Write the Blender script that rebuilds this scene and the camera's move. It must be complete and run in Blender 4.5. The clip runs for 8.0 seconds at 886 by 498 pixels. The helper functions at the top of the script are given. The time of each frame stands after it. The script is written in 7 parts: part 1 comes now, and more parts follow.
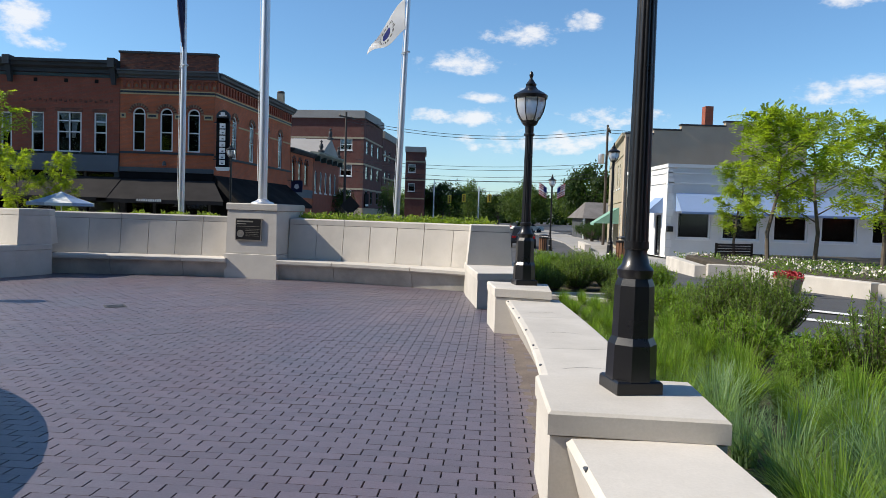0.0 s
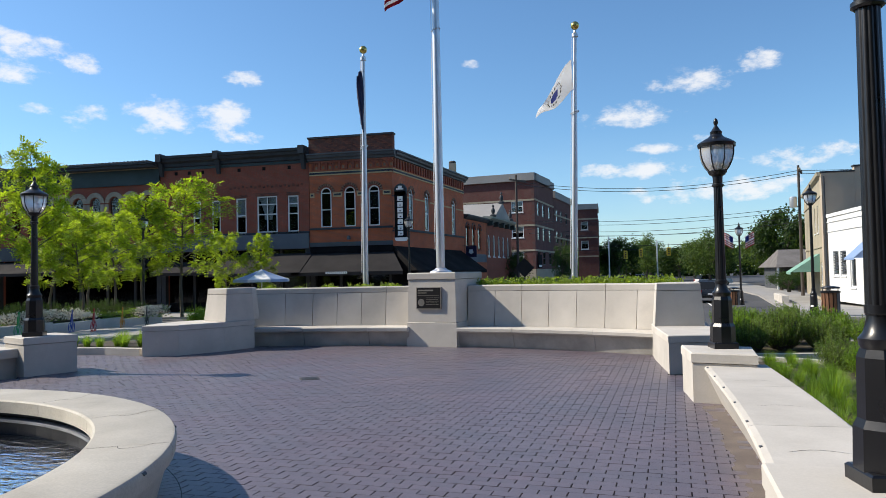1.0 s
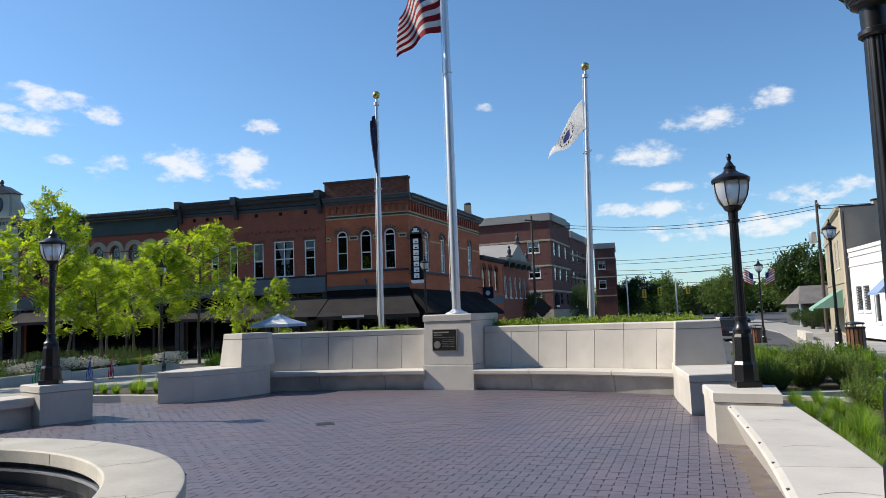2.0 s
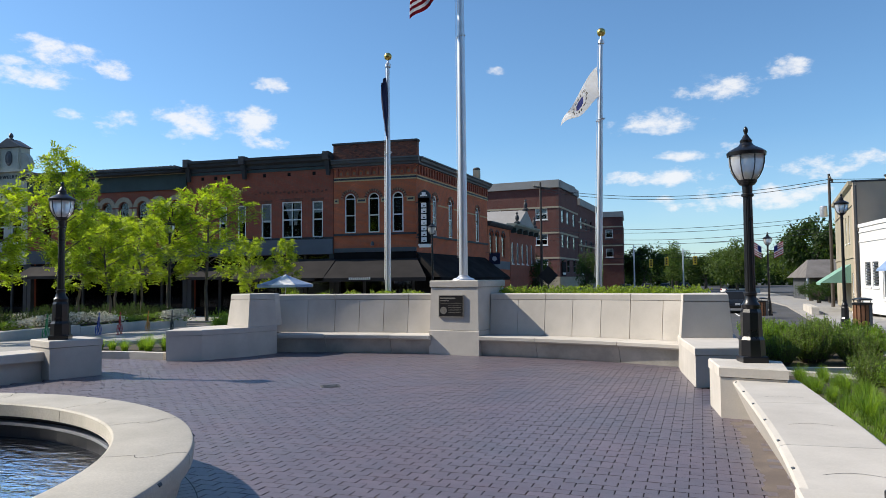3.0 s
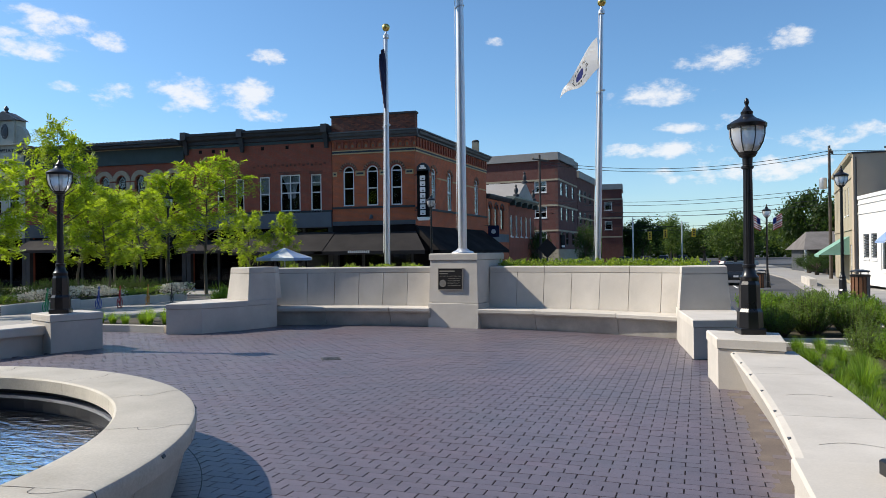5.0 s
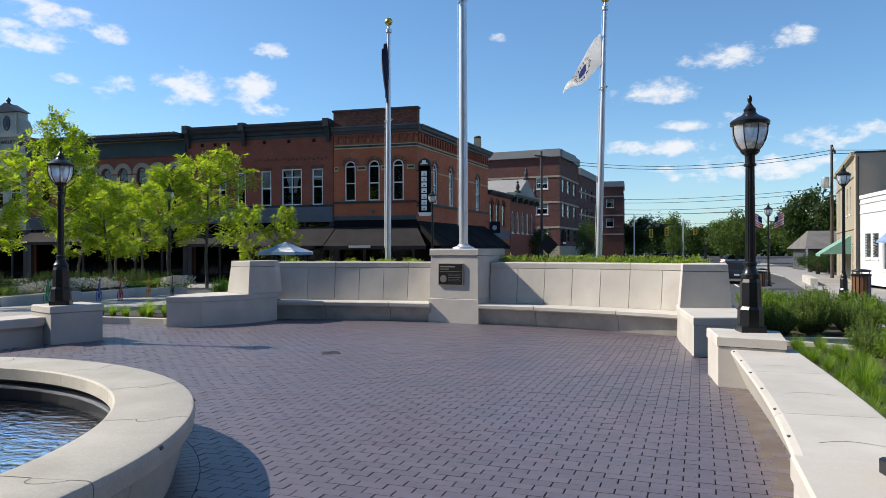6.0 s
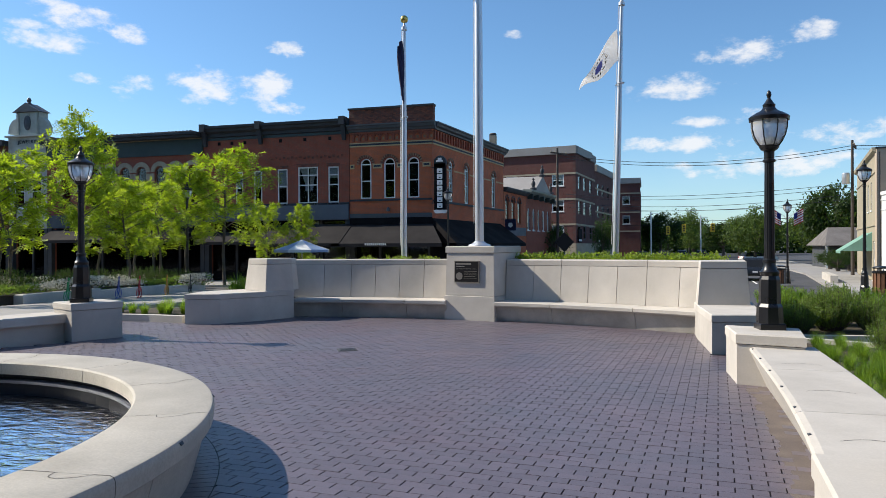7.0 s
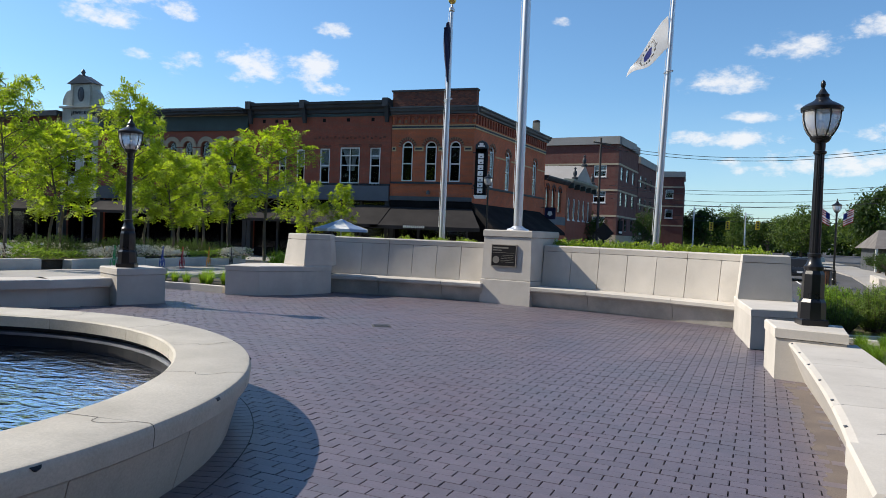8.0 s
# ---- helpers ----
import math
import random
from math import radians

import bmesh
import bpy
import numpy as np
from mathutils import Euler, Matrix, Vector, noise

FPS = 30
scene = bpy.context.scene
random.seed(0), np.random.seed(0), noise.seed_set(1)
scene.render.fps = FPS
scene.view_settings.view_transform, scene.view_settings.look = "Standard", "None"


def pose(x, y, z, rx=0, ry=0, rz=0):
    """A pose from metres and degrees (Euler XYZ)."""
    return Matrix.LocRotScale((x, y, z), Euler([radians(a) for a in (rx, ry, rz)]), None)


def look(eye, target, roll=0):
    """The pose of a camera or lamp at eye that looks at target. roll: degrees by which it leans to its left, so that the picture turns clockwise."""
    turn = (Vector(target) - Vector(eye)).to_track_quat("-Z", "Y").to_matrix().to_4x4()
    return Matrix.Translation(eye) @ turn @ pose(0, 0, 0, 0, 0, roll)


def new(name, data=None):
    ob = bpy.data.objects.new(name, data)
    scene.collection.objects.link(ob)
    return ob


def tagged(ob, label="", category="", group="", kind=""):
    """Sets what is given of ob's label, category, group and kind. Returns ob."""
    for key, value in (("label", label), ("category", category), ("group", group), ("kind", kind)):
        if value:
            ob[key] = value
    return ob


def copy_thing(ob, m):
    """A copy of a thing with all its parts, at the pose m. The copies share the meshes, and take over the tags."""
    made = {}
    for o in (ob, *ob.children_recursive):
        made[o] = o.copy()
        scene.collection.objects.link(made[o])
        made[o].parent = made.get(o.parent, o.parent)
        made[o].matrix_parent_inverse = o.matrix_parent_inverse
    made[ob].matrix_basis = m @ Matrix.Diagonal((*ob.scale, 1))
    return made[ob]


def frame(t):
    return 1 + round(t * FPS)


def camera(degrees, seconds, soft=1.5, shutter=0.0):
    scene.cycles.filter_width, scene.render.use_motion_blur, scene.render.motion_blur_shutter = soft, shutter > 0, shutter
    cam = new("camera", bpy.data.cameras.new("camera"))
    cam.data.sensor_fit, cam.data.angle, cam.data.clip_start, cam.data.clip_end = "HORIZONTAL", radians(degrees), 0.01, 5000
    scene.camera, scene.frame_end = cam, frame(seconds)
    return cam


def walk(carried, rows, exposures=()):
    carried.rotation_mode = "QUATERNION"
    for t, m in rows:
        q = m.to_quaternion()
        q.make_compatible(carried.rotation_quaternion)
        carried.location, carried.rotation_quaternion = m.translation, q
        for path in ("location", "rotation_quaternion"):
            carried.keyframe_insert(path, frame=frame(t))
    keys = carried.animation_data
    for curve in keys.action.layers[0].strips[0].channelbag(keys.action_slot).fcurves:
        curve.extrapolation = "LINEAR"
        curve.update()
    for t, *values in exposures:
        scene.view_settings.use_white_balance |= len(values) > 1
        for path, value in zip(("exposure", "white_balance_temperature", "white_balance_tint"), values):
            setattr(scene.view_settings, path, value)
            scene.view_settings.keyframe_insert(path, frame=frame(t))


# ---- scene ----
cam = camera(63.9, 8.0, soft=0.5)
PATH = [
    (0, (-0.133, 0.252, 1.447), (-0.1, 2.249, 1.347), 1.8),
    (0.5, (-0.191, 0.378, 1.495), (-0.481, 2.357, 1.498), -0.0),
    (1, (-0.227, 0.449, 1.512), (-0.677, 2.396, 1.58), -1.2),
    (1.5, (-0.2, 0.515, 1.53), (-0.716, 2.441, 1.688), -2.1),
    (1.7, (-0.189, 0.498, 1.498), (-0.678, 2.426, 1.701), -2.4),
    (2.8, (-0.25, 0.539, 1.529), (-0.768, 2.468, 1.626), -0.9),
    (3, (-0.235, 0.537, 1.54), (-0.749, 2.468, 1.627), -0.6),
    (3.5, (-0.225, 0.539, 1.532), (-0.742, 2.47, 1.606), -0.8),
    (4, (-0.224, 0.543, 1.531), (-0.754, 2.47, 1.6), -1.2),
    (4.5, (-0.227, 0.542, 1.543), (-0.733, 2.476, 1.593), -0.9),
    (4.7, (-0.24, 0.534, 1.543), (-0.749, 2.468, 1.563), -0.9),
    (6, (-0.24, 0.552, 1.532), (-0.755, 2.484, 1.531), -0.2),
    (6.5, (-0.247, 0.553, 1.529), (-0.802, 2.474, 1.52), -0.7),
    (7, (-0.247, 0.546, 1.53), (-0.804, 2.466, 1.522), -0.3),
    (7.5, (-0.22, 0.554, 1.526), (-0.815, 2.463, 1.523), -0.1),
    (8, (-0.238, 0.524, 1.447), (-0.895, 2.412, 1.398), 2.2),
]
walk(cam, [(t, look(eye, target, roll)) for t, eye, target, roll in PATH], [(0.0, 0.31, 6750, 9.5)])

# ---------------------------------------------------------------- world, sun, exposure
SUN_EL, SUN_AZ = 39.6, 182.0          # elevation; the sun stands on the -x side

# clouds: yaw to the left of +y, elevation, half width, half height, in degrees
CLOUDS = [(43.5, 16.0, 2.7, 1.0), (45.0, 14.1, 2.9, 0.8), (39.7, 15.2, 1.3, 0.7), (42.6, 11.7, 1.2, 0.4),
          (40.0, 11.5, 1.6, 0.8), (34.4, 12.0, 2.4, 1.3), (30.1, 12.1, 2.3, 1.2), (28.4, 14.9, 1.4, 0.5),
          (29.4, 10.6, 1.8, 0.5), (10.5, 16.2, 0.9, 0.3), (-6.7, 13.8, 3.1, 0.9), (-11.5, 14.7, 1.6, 0.7),
          (-2.1, 11.6, 3.5, 1.0), (-4.5, 9.0, 2.5, 0.4), (-7.5, 9.4, 1.3, 0.5), (-1.8, 7.4, 3.9, 0.7),
          (-14.5, 7.6, 3.9, 0.8), (-29.7, 9.2, 3.5, 0.9), (-29.9, 15.1, 2.1, 0.5), (-8.6, 5.6, 7.0, 0.9),
          (46.4, 15.0, 1.4, 0.4), (60.0, 14.0, 4.0, 1.2), (-45.0, 12.0, 5.0, 1.4)]


def build_world():
    w = bpy.data.worlds.new("sky")
    scene.world = w
    w.use_nodes = True
    nt = w.node_tree
    N, L = nt.nodes, nt.links
    N.clear()
    out, bg = N.new("ShaderNodeOutputWorld"), N.new("ShaderNodeBackground")
    sky = N.new("ShaderNodeTexSky")
    sky.sky_type, sky.sun_disc = "NISHITA", False
    sky.sun_elevation, sky.sun_rotation = radians(SUN_EL), radians(-90 - (SUN_AZ - 180))
    sky.air_density, sky.dust_density, sky.ozone_density = 1.0, 0.35, 5.0
    bg.inputs["Strength"].default_value = SKY
    tc, sep = N.new("ShaderNodeTexCoord"), N.new("ShaderNodeSeparateXYZ")
    L.new(tc.outputs["Generated"], sep.inputs[0])

    def m(op, a, b=None):
        n = N.new("ShaderNodeMath")
        n.operation = op
        for k, v in enumerate((a, b)):
            if v is None:
                continue
            if isinstance(v, (int, float)):
                n.inputs[k].default_value = v
            else:
                L.new(v, n.inputs[k])
        return n.outputs[0]
    yaw = m("MULTIPLY", m("ARCTAN2", m("MULTIPLY", sep.outputs[0], -1.0), sep.outputs[1]), 57.2958)
    elv = m("MULTIPLY", m("ARCSINE", sep.outputs[2]), 57.2958)
    best = None
    for y0, e0, a, b in CLOUDS:
        du = m("MULTIPLY", m("SUBTRACT", yaw, y0), 0.82 / a)
        dv = m("MULTIPLY", m("SUBTRACT", elv, e0 + 0.25), 0.78 / b)
        r = m("SUBTRACT", 1.0, m("ADD", m("MULTIPLY", du, du), m("MULTIPLY", dv, dv)))
        best = r if best is None else m("MAXIMUM", best, r)
    ns = []
    for scale, detail in ((28.0, 7.0), (9.0, 4.0)):
        mp, no = N.new("ShaderNodeMapping"), N.new("ShaderNodeTexNoise")
        mp.inputs["Scale"].default_value = (1, 1, 1.9)
        no.inputs["Scale"].default_value, no.inputs["Detail"].default_value = scale, detail
        no.inputs["Roughness"].default_value = 0.62
        L.new(tc.outputs["Generated"], mp.inputs[0])
        L.new(mp.outputs[0], no.inputs["Vector"])
        ns.append(no.outputs["Fac"])
    best = m("MAXIMUM", best, -1.2)
    dens = m("ADD", best, m("MULTIPLY", m("SUBTRACT", ns[0], 0.55), 4.0))
    ramp = N.new("ShaderNodeMapRange")
    ramp.interpolation_type = "SMOOTHSTEP"
    ramp.inputs["From Min"].default_value, ramp.inputs["From Max"].default_value = 0.0, 1.25
    L.new(dens, ramp.inputs["Value"])
    # thin bright veil towards the horizon
    veil = N.new("ShaderNodeMapRange")
    veil.inputs["From Min"].default_value, veil.inputs["From Max"].default_value = 11.0, 2.0
    veil.inputs["To Max"].default_value = 0.24
    L.new(elv, veil.inputs["Value"])
    streak = m("MULTIPLY", veil.outputs[0], m("MULTIPLY", ns[1], 0.9))
    cover = m("MINIMUM", m("MAXIMUM", m("MULTIPLY", ramp.outputs[0], 0.84), streak), 1.0)
    mix = N.new("ShaderNodeMix")
    mix.data_type = "RGBA"
    L.new(cover, mix.inputs["Factor"])
    deep = N.new("ShaderNodeMix")
    deep.data_type, deep.blend_type = "RGBA", "MULTIPLY"
    deep.inputs["Factor"].default_value, deep.inputs["B"].default_value = 1.0, (0.80, 1.0, 1.09, 1)
    L.new(sky.outputs[0], deep.inputs["A"])
    L.new(deep.outputs["Result"], mix.inputs["A"])
    mix.inputs["B"].default_value = (CLOUD * 0.98, CLOUD, CLOUD * 1.05, 1)
    L.new(mix.outputs["Result"], bg.inputs["Color"])
    L.new(bg.outputs[0], out.inputs[0])


SKY, CLOUD = 0.123, 6.4
build_world()
sun = new("sun", bpy.data.lights.new("sun", "SUN"))
sun.data.energy, sun.data.angle, sun.data.color = 5.0, radians(0.53), (1.0, 0.93, 0.82)
_e, _a = radians(SUN_EL), radians(SUN_AZ)
sun.matrix_world = look((math.cos(_a) * math.cos(_e) * 60, math.sin(_a) * math.cos(_e) * 60, math.sin(_e) * 60), (0, 0, 0))

# ---------------------------------------------------------------- materials
MATS = {}


def mat(name, col, rough=0.7, var=0.2, scale=1.5, grain=0.12, gscale=40.0, bump=0.15, metal=0.0, col2=None, per=0.0, spec=0.5, stain=0.0):
    """Colour varied at two scales, with a fine relief. per: spread by object and island."""
    ma = bpy.data.materials.new(name)
    ma.use_nodes = True
    nt = ma.node_tree
    N, L = nt.nodes, nt.links
    b = N["Principled BSDF"]
    tc = N.new("ShaderNodeTexCoord")
    vec = tc.outputs["Object"]

    def noise_at(sc, det, rg=0.55):
        n = N.new("ShaderNodeTexNoise")
        n.inputs["Scale"].default_value, n.inputs["Detail"].default_value, n.inputs["Roughness"].default_value = sc, det, rg
        L.new(vec, n.inputs["Vector"])
        return n.outputs["Fac"]

    def mixed(fac, a, bb, mode="MIX"):
        n = N.new("ShaderNodeMix")
        n.data_type, n.blend_type = "RGBA", mode
        for key, v in (("Factor", fac), ("A", a), ("B", bb)):
            if isinstance(v, (int, float)):
                n.inputs[key].default_value = v
            elif isinstance(v, tuple):
                n.inputs[key].default_value = (*v[:3], 1)
            else:
                L.new(v, n.inputs[key])
        return n.outputs["Result"]

    def ranged(v, lo, hi, f0=0.3, f1=0.7):
        n = N.new("ShaderNodeMapRange")
        n.inputs["From Min"].default_value, n.inputs["From Max"].default_value = f0, f1
        n.inputs["To Min"].default_value, n.inputs["To Max"].default_value = lo, hi
        L.new(v, n.inputs["Value"])
        return n.outputs[0]
    second = col2 or tuple(c * (1 - var * 1.6) for c in col)
    coarse, fine = noise_at(scale, 5.0), noise_at(gscale, 3.0, 0.7)
    c = mixed(ranged(coarse, 0.0, 1.0), col, second)
    gr = ranged(fine, 1 - grain, 1 + grain)
    c = mixed(1.0, c, gr, "MULTIPLY")
    if per:
        oi, ge = N.new("ShaderNodeObjectInfo"), N.new("ShaderNodeNewGeometry")
        ad = N.new("ShaderNodeMath")
        ad.operation = "ADD"
        L.new(oi.outputs["Random"], ad.inputs[0])
        L.new(ge.outputs["Random Per Island"], ad.inputs[1])
        fr = N.new("ShaderNodeMath")
        fr.operation = "FRACT"
        L.new(ad.outputs[0], fr.inputs[0])
        c = mixed(1.0, c, ranged(fr.outputs[0], 1 - per, 1 + per, 0, 1), "MULTIPLY")
    if stain:
        st = noise_at(scale * 0.37, 6.0, 0.7)
        c = mixed(ranged(st, 0.0, stain, 0.5, 0.72), c, tuple(v * 0.45 for v in col))
    L.new(c, b.inputs["Base Color"])
    L.new(ranged(coarse, max(rough - 0.08, 0.02), min(rough + 0.08, 1)), b.inputs["Roughness"])
    b.inputs["Metallic"].default_value, b.inputs["Specular IOR Level"].default_value = metal, spec
    if bump:
        bp = N.new("ShaderNodeBump")
        bp.inputs["Strength"].default_value, bp.inputs["Distance"].default_value = bump, 0.01
        L.new(fine, bp.inputs["Height"])
        L.new(bp.outputs[0], b.inputs["Normal"])
    MATS[name] = ma
    return ma


def brick_mat(name, c1, c2, mortar, w=0.215, h=0.075, gap=0.01):
    ma = mat(name, c1, 0.85, 0.3, 1.1, 0.22, 9, 0.0, stain=0.5)
    nt = ma.node_tree
    N, L = nt.nodes, nt.links
    b = N["Principled BSDF"]
    old = b.inputs["Base Color"].links[0].from_socket
    tc, sp, cb = N.new("ShaderNodeTexCoord"), N.new("ShaderNodeSeparateXYZ"), N.new("ShaderNodeCombineXYZ")
    L.new(tc.outputs["Object"], sp.inputs[0])
    L.new(sp.outputs[0], cb.inputs[0])
    L.new(sp.outputs[2], cb.inputs[1])
    br = N.new("ShaderNodeTexBrick")
    L.new(cb.outputs[0], br.inputs["Vector"])
    br.inputs["Scale"].default_value, br.inputs["Brick Width"].default_value, br.inputs["Row Height"].default_value = 1.0, w, h
    br.inputs["Mortar Size"].default_value, br.inputs["Mortar Smooth"].default_value = gap, 0.1
    br.inputs["Color2"].default_value, br.inputs["Mortar"].default_value = (*c2, 1), (*mortar, 1)
    L.new(old, br.inputs["Color1"])
    L.new(br.outputs["Color"], b.inputs["Base Color"])
    bp = N.new("ShaderNodeBump")
    bp.invert = True
    bp.inputs["Strength"].default_value, bp.inputs["Distance"].default_value = 0.5, 0.008
    L.new(br.outputs["Fac"], bp.inputs["Height"])
    L.new(bp.outputs[0], b.inputs["Normal"])
    return ma


def glass_mat(name, tint, rough=0.03):
    ma = mat(name, tint, rough, 0.05, 0.5, 0.02, 3, 0.02)
    b = ma.node_tree.nodes["Principled BSDF"]
    b.inputs["Transmission Weight"].default_value, b.inputs["IOR"].default_value = 1.0, 1.45
    return ma


def leaf_mat(name, c1, c2):
    ma = mat(name, c1, 0.55, 0.2, 3.0, 0.15, 20, 0.0, col2=c2, per=0.35, spec=0.3)
    b = ma.node_tree.nodes["Principled BSDF"]
    nt = ma.node_tree
    tr, ad = nt.nodes.new("ShaderNodeBsdfTranslucent"), nt.nodes.new("ShaderNodeMixShader")
    col = b.inputs["Base Color"].links[0].from_socket
    br = nt.nodes.new("ShaderNodeMix")
    br.data_type, br.blend_type = "RGBA", "MULTIPLY"
    br.inputs["Factor"].default_value, br.inputs["B"].default_value = 1.0, (2.2, 2.2, 1.0, 1)
    nt.links.new(col, br.inputs["A"])
    nt.links.new(br.outputs["Result"], tr.inputs["Color"])
    ad.inputs[0].default_value = 0.45
    nt.links.new(b.outputs[0], ad.inputs[1])
    nt.links.new(tr.outputs[0], ad.inputs[2])
    nt.links.new(ad.outputs[0], nt.nodes["Material Output"].inputs[0])
    return ma


CONCRETE = mat("cast_concrete", (0.57, 0.53, 0.475), 0.8, 0.12, 1.6, 0.05, 70, 0.1, stain=0.33, per=0.08)
CONCRETE_OLD = mat("stained_concrete", (0.52, 0.485, 0.43), 0.85, 0.22, 2.6, 0.1, 70, 0.2, stain=0.55)
COPING = mat("fountain_coping", (0.50, 0.46, 0.39), 0.72, 0.16, 1.8, 0.1, 60, 0.2, stain=0.5, per=0.06)
JOINT = mat("dark_joint", (0.07, 0.065, 0.06), 0.9, 0.2, 5, 0.1, 60, 0.1)
PAVER = mat("clay_paver", (0.118, 0.080, 0.092), 0.54, 0.22, 0.8, 0.14, 50, 0.3, col2=(0.082, 0.075, 0.098), per=0.13, spec=1.0)
GRIT = mat("tan_grit", (0.165, 0.135, 0.115), 0.95, 0.4, 3, 0.3, 90, 0.3, col2=(0.095, 0.076, 0.072))
_b = PAVER.node_tree.nodes["Principled BSDF"]
_b.inputs["Coat Weight"].default_value, _b.inputs["Coat Roughness"].default_value = 0.35, 0.36
SAND = mat("joint_sand", (0.03, 0.027, 0.027), 0.95, 0.2, 3, 0.2, 90, 0.2)
ASPHALT = mat("asphalt", (0.075, 0.075, 0.08), 0.85, 0.2, 0.25, 0.2, 60, 0.3, stain=0.25)
SIDEWALK = mat("pale_pavement", (0.34, 0.325, 0.305), 0.85, 0.12, 0.5, 0.08, 50, 0.15, stain=0.2)
LINE = mat("road_line", (0.75, 0.75, 0.72), 0.7, 0.1, 2, 0.1, 30, 0.1)
SOIL = mat("mulch", (0.07, 0.055, 0.035), 0.95, 0.3, 3, 0.4, 40, 0.6)
BLACK = mat("black_cast_metal", (0.009, 0.009, 0.011), 0.33, 0.2, 4, 0.1, 60, 0.05)
LANTERN = mat("frosted_lantern", (0.92, 0.92, 0.91), 0.22, 0.04, 4, 0.03, 20, 0.03)
LANTERN.node_tree.nodes["Principled BSDF"].inputs["Transmission Weight"].default_value = 0.6
BULB = mat("lamp_globe", (0.85, 0.85, 0.83), 0.4, 0.03, 4, 0.02, 20, 0.0)
ALU = mat("brushed_aluminium", (0.70, 0.71, 0.73), 0.4, 0.08, 1.2, 0.05, 80, 0.05, metal=0.75)
GOLD = mat("gilded_ball", (0.75, 0.55, 0.16), 0.28, 0.1, 4, 0.05, 30, 0.02, metal=1.0)
BRONZE = mat("dark_bronze", (0.022, 0.02, 0.02), 0.4, 0.2, 6, 0.1, 80, 0.15, metal=0.4)
PALE_BRONZE = mat("raised_bronze", (0.34, 0.31, 0.27), 0.4, 0.1, 6, 0.1, 80, 0.1, metal=0.5)
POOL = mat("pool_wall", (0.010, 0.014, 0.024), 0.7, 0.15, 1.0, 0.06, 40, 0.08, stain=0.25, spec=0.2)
POOL_FLOOR = mat("pool_floor", (0.028, 0.085, 0.095), 0.7, 0.4, 1.2, 0.2, 8, 0.1, col2=(0.06, 0.14, 0.15))
POOL_LEDGE = mat("pool_ledge", (0.09, 0.105, 0.14), 0.6, 0.15, 1.5, 0.08, 40, 0.1, stain=0.3)
WATER = glass_mat("water", (0.66, 0.92, 0.96), 0.06)
_b = WATER.node_tree.nodes["Principled BSDF"]
_b.inputs["IOR"].default_value = 1.33
BRICK_RED = brick_mat("weathered_red_brick", (0.42, 0.098, 0.05), (0.27, 0.064, 0.036), (0.20, 0.085, 0.055))
BRICK_ORANGE = brick_mat("orange_brick", (0.64, 0.16, 0.06), (0.50, 0.118, 0.043), (0.28, 0.11, 0.065))
BRICK_DARK = brick_mat("dark_modern_brick", (0.17, 0.046, 0.036), (0.13, 0.036, 0.03), (0.11, 0.06, 0.05))
BRICK_OLD = brick_mat("sooty_parapet_brick", (0.14, 0.042, 0.026), (0.26, 0.075, 0.037), (0.08, 0.05, 0.04))
STONE = mat("pale_stone", (0.44, 0.365, 0.26), 0.85, 0.15, 1.5, 0.1, 20, 0.1, stain=0.3)
CORNICE = mat("slate_painted_metal", (0.032, 0.036, 0.042), 0.65, 0.15, 1, 0.08, 20, 0.05)
ATTIC = mat("pale_attic_panel", (0.30, 0.285, 0.27), 0.7, 0.1, 0.6, 0.05, 10, 0.05)
CORNICE_LIGHT = mat("grey_painted_metal", (0.075, 0.082, 0.092), 0.55, 0.15, 1, 0.08, 20, 0.05)
CREAM_STONE = mat("cream_stone", (0.56, 0.41, 0.22), 0.85, 0.15, 1.5, 0.1, 20, 0.1, stain=0.3)
GABLE_STONE = mat("weathered_gable_stone", (0.50, 0.50, 0.43), 0.85, 0.18, 1.2, 0.1, 20, 0.1, stain=0.35)
PALE_GREEN = mat("pale_green_paint", (0.26, 0.29, 0.25), 0.7, 0.12, 1, 0.08, 20, 0.05)
TAN_BRICK = mat("tan_brick", (0.33, 0.20, 0.12), 0.85, 0.2, 2, 0.1, 20, 0.05, per=0.2)
GREEN_PAINT = mat("dark_green_frieze", (0.028, 0.05, 0.048), 0.6, 0.15, 1, 0.08, 20, 0.05)
FASCIA = mat("grey_blue_fascia", (0.10, 0.115, 0.14), 0.6, 0.1, 1, 0.05, 20, 0.05)
AWNING = mat("black_canvas", (0.011, 0.010, 0.011), 0.9, 0.3, 0.8, 0.1, 60, 0.15, spec=0.15)
AWNING_FADED = mat("faded_canvas", (0.03, 0.028, 0.029), 0.9, 0.15, 0.8, 0.08, 60, 0.1, spec=0.15)
WHITE = mat("white_paint", (0.80, 0.80, 0.78), 0.6, 0.06, 0.8, 0.04, 30, 0.05, stain=0.1)
WHITE_WALL = mat("white_stucco", (0.72, 0.72, 0.70), 0.8, 0.06, 0.5, 0.05, 30, 0.1, stain=0.1)
TAN = mat("tan_render", (0.47, 0.385, 0.29), 0.85, 0.1, 0.4, 0.06, 20, 0.1, stain=0.15)
CREAM = mat("cream_painted_brick", (0.40, 0.35, 0.25), 0.85, 0.1, 0.5, 0.08, 20, 0.1, stain=0.15)
BLUE_CANVAS = mat("pale_blue_canvas", (0.36, 0.50, 0.74), 0.8, 0.06, 1, 0.04, 40, 0.05)
GREEN_CANVAS = mat("pale_green_canvas", (0.20, 0.38, 0.30), 0.8, 0.08, 1, 0.05, 40, 0.05)
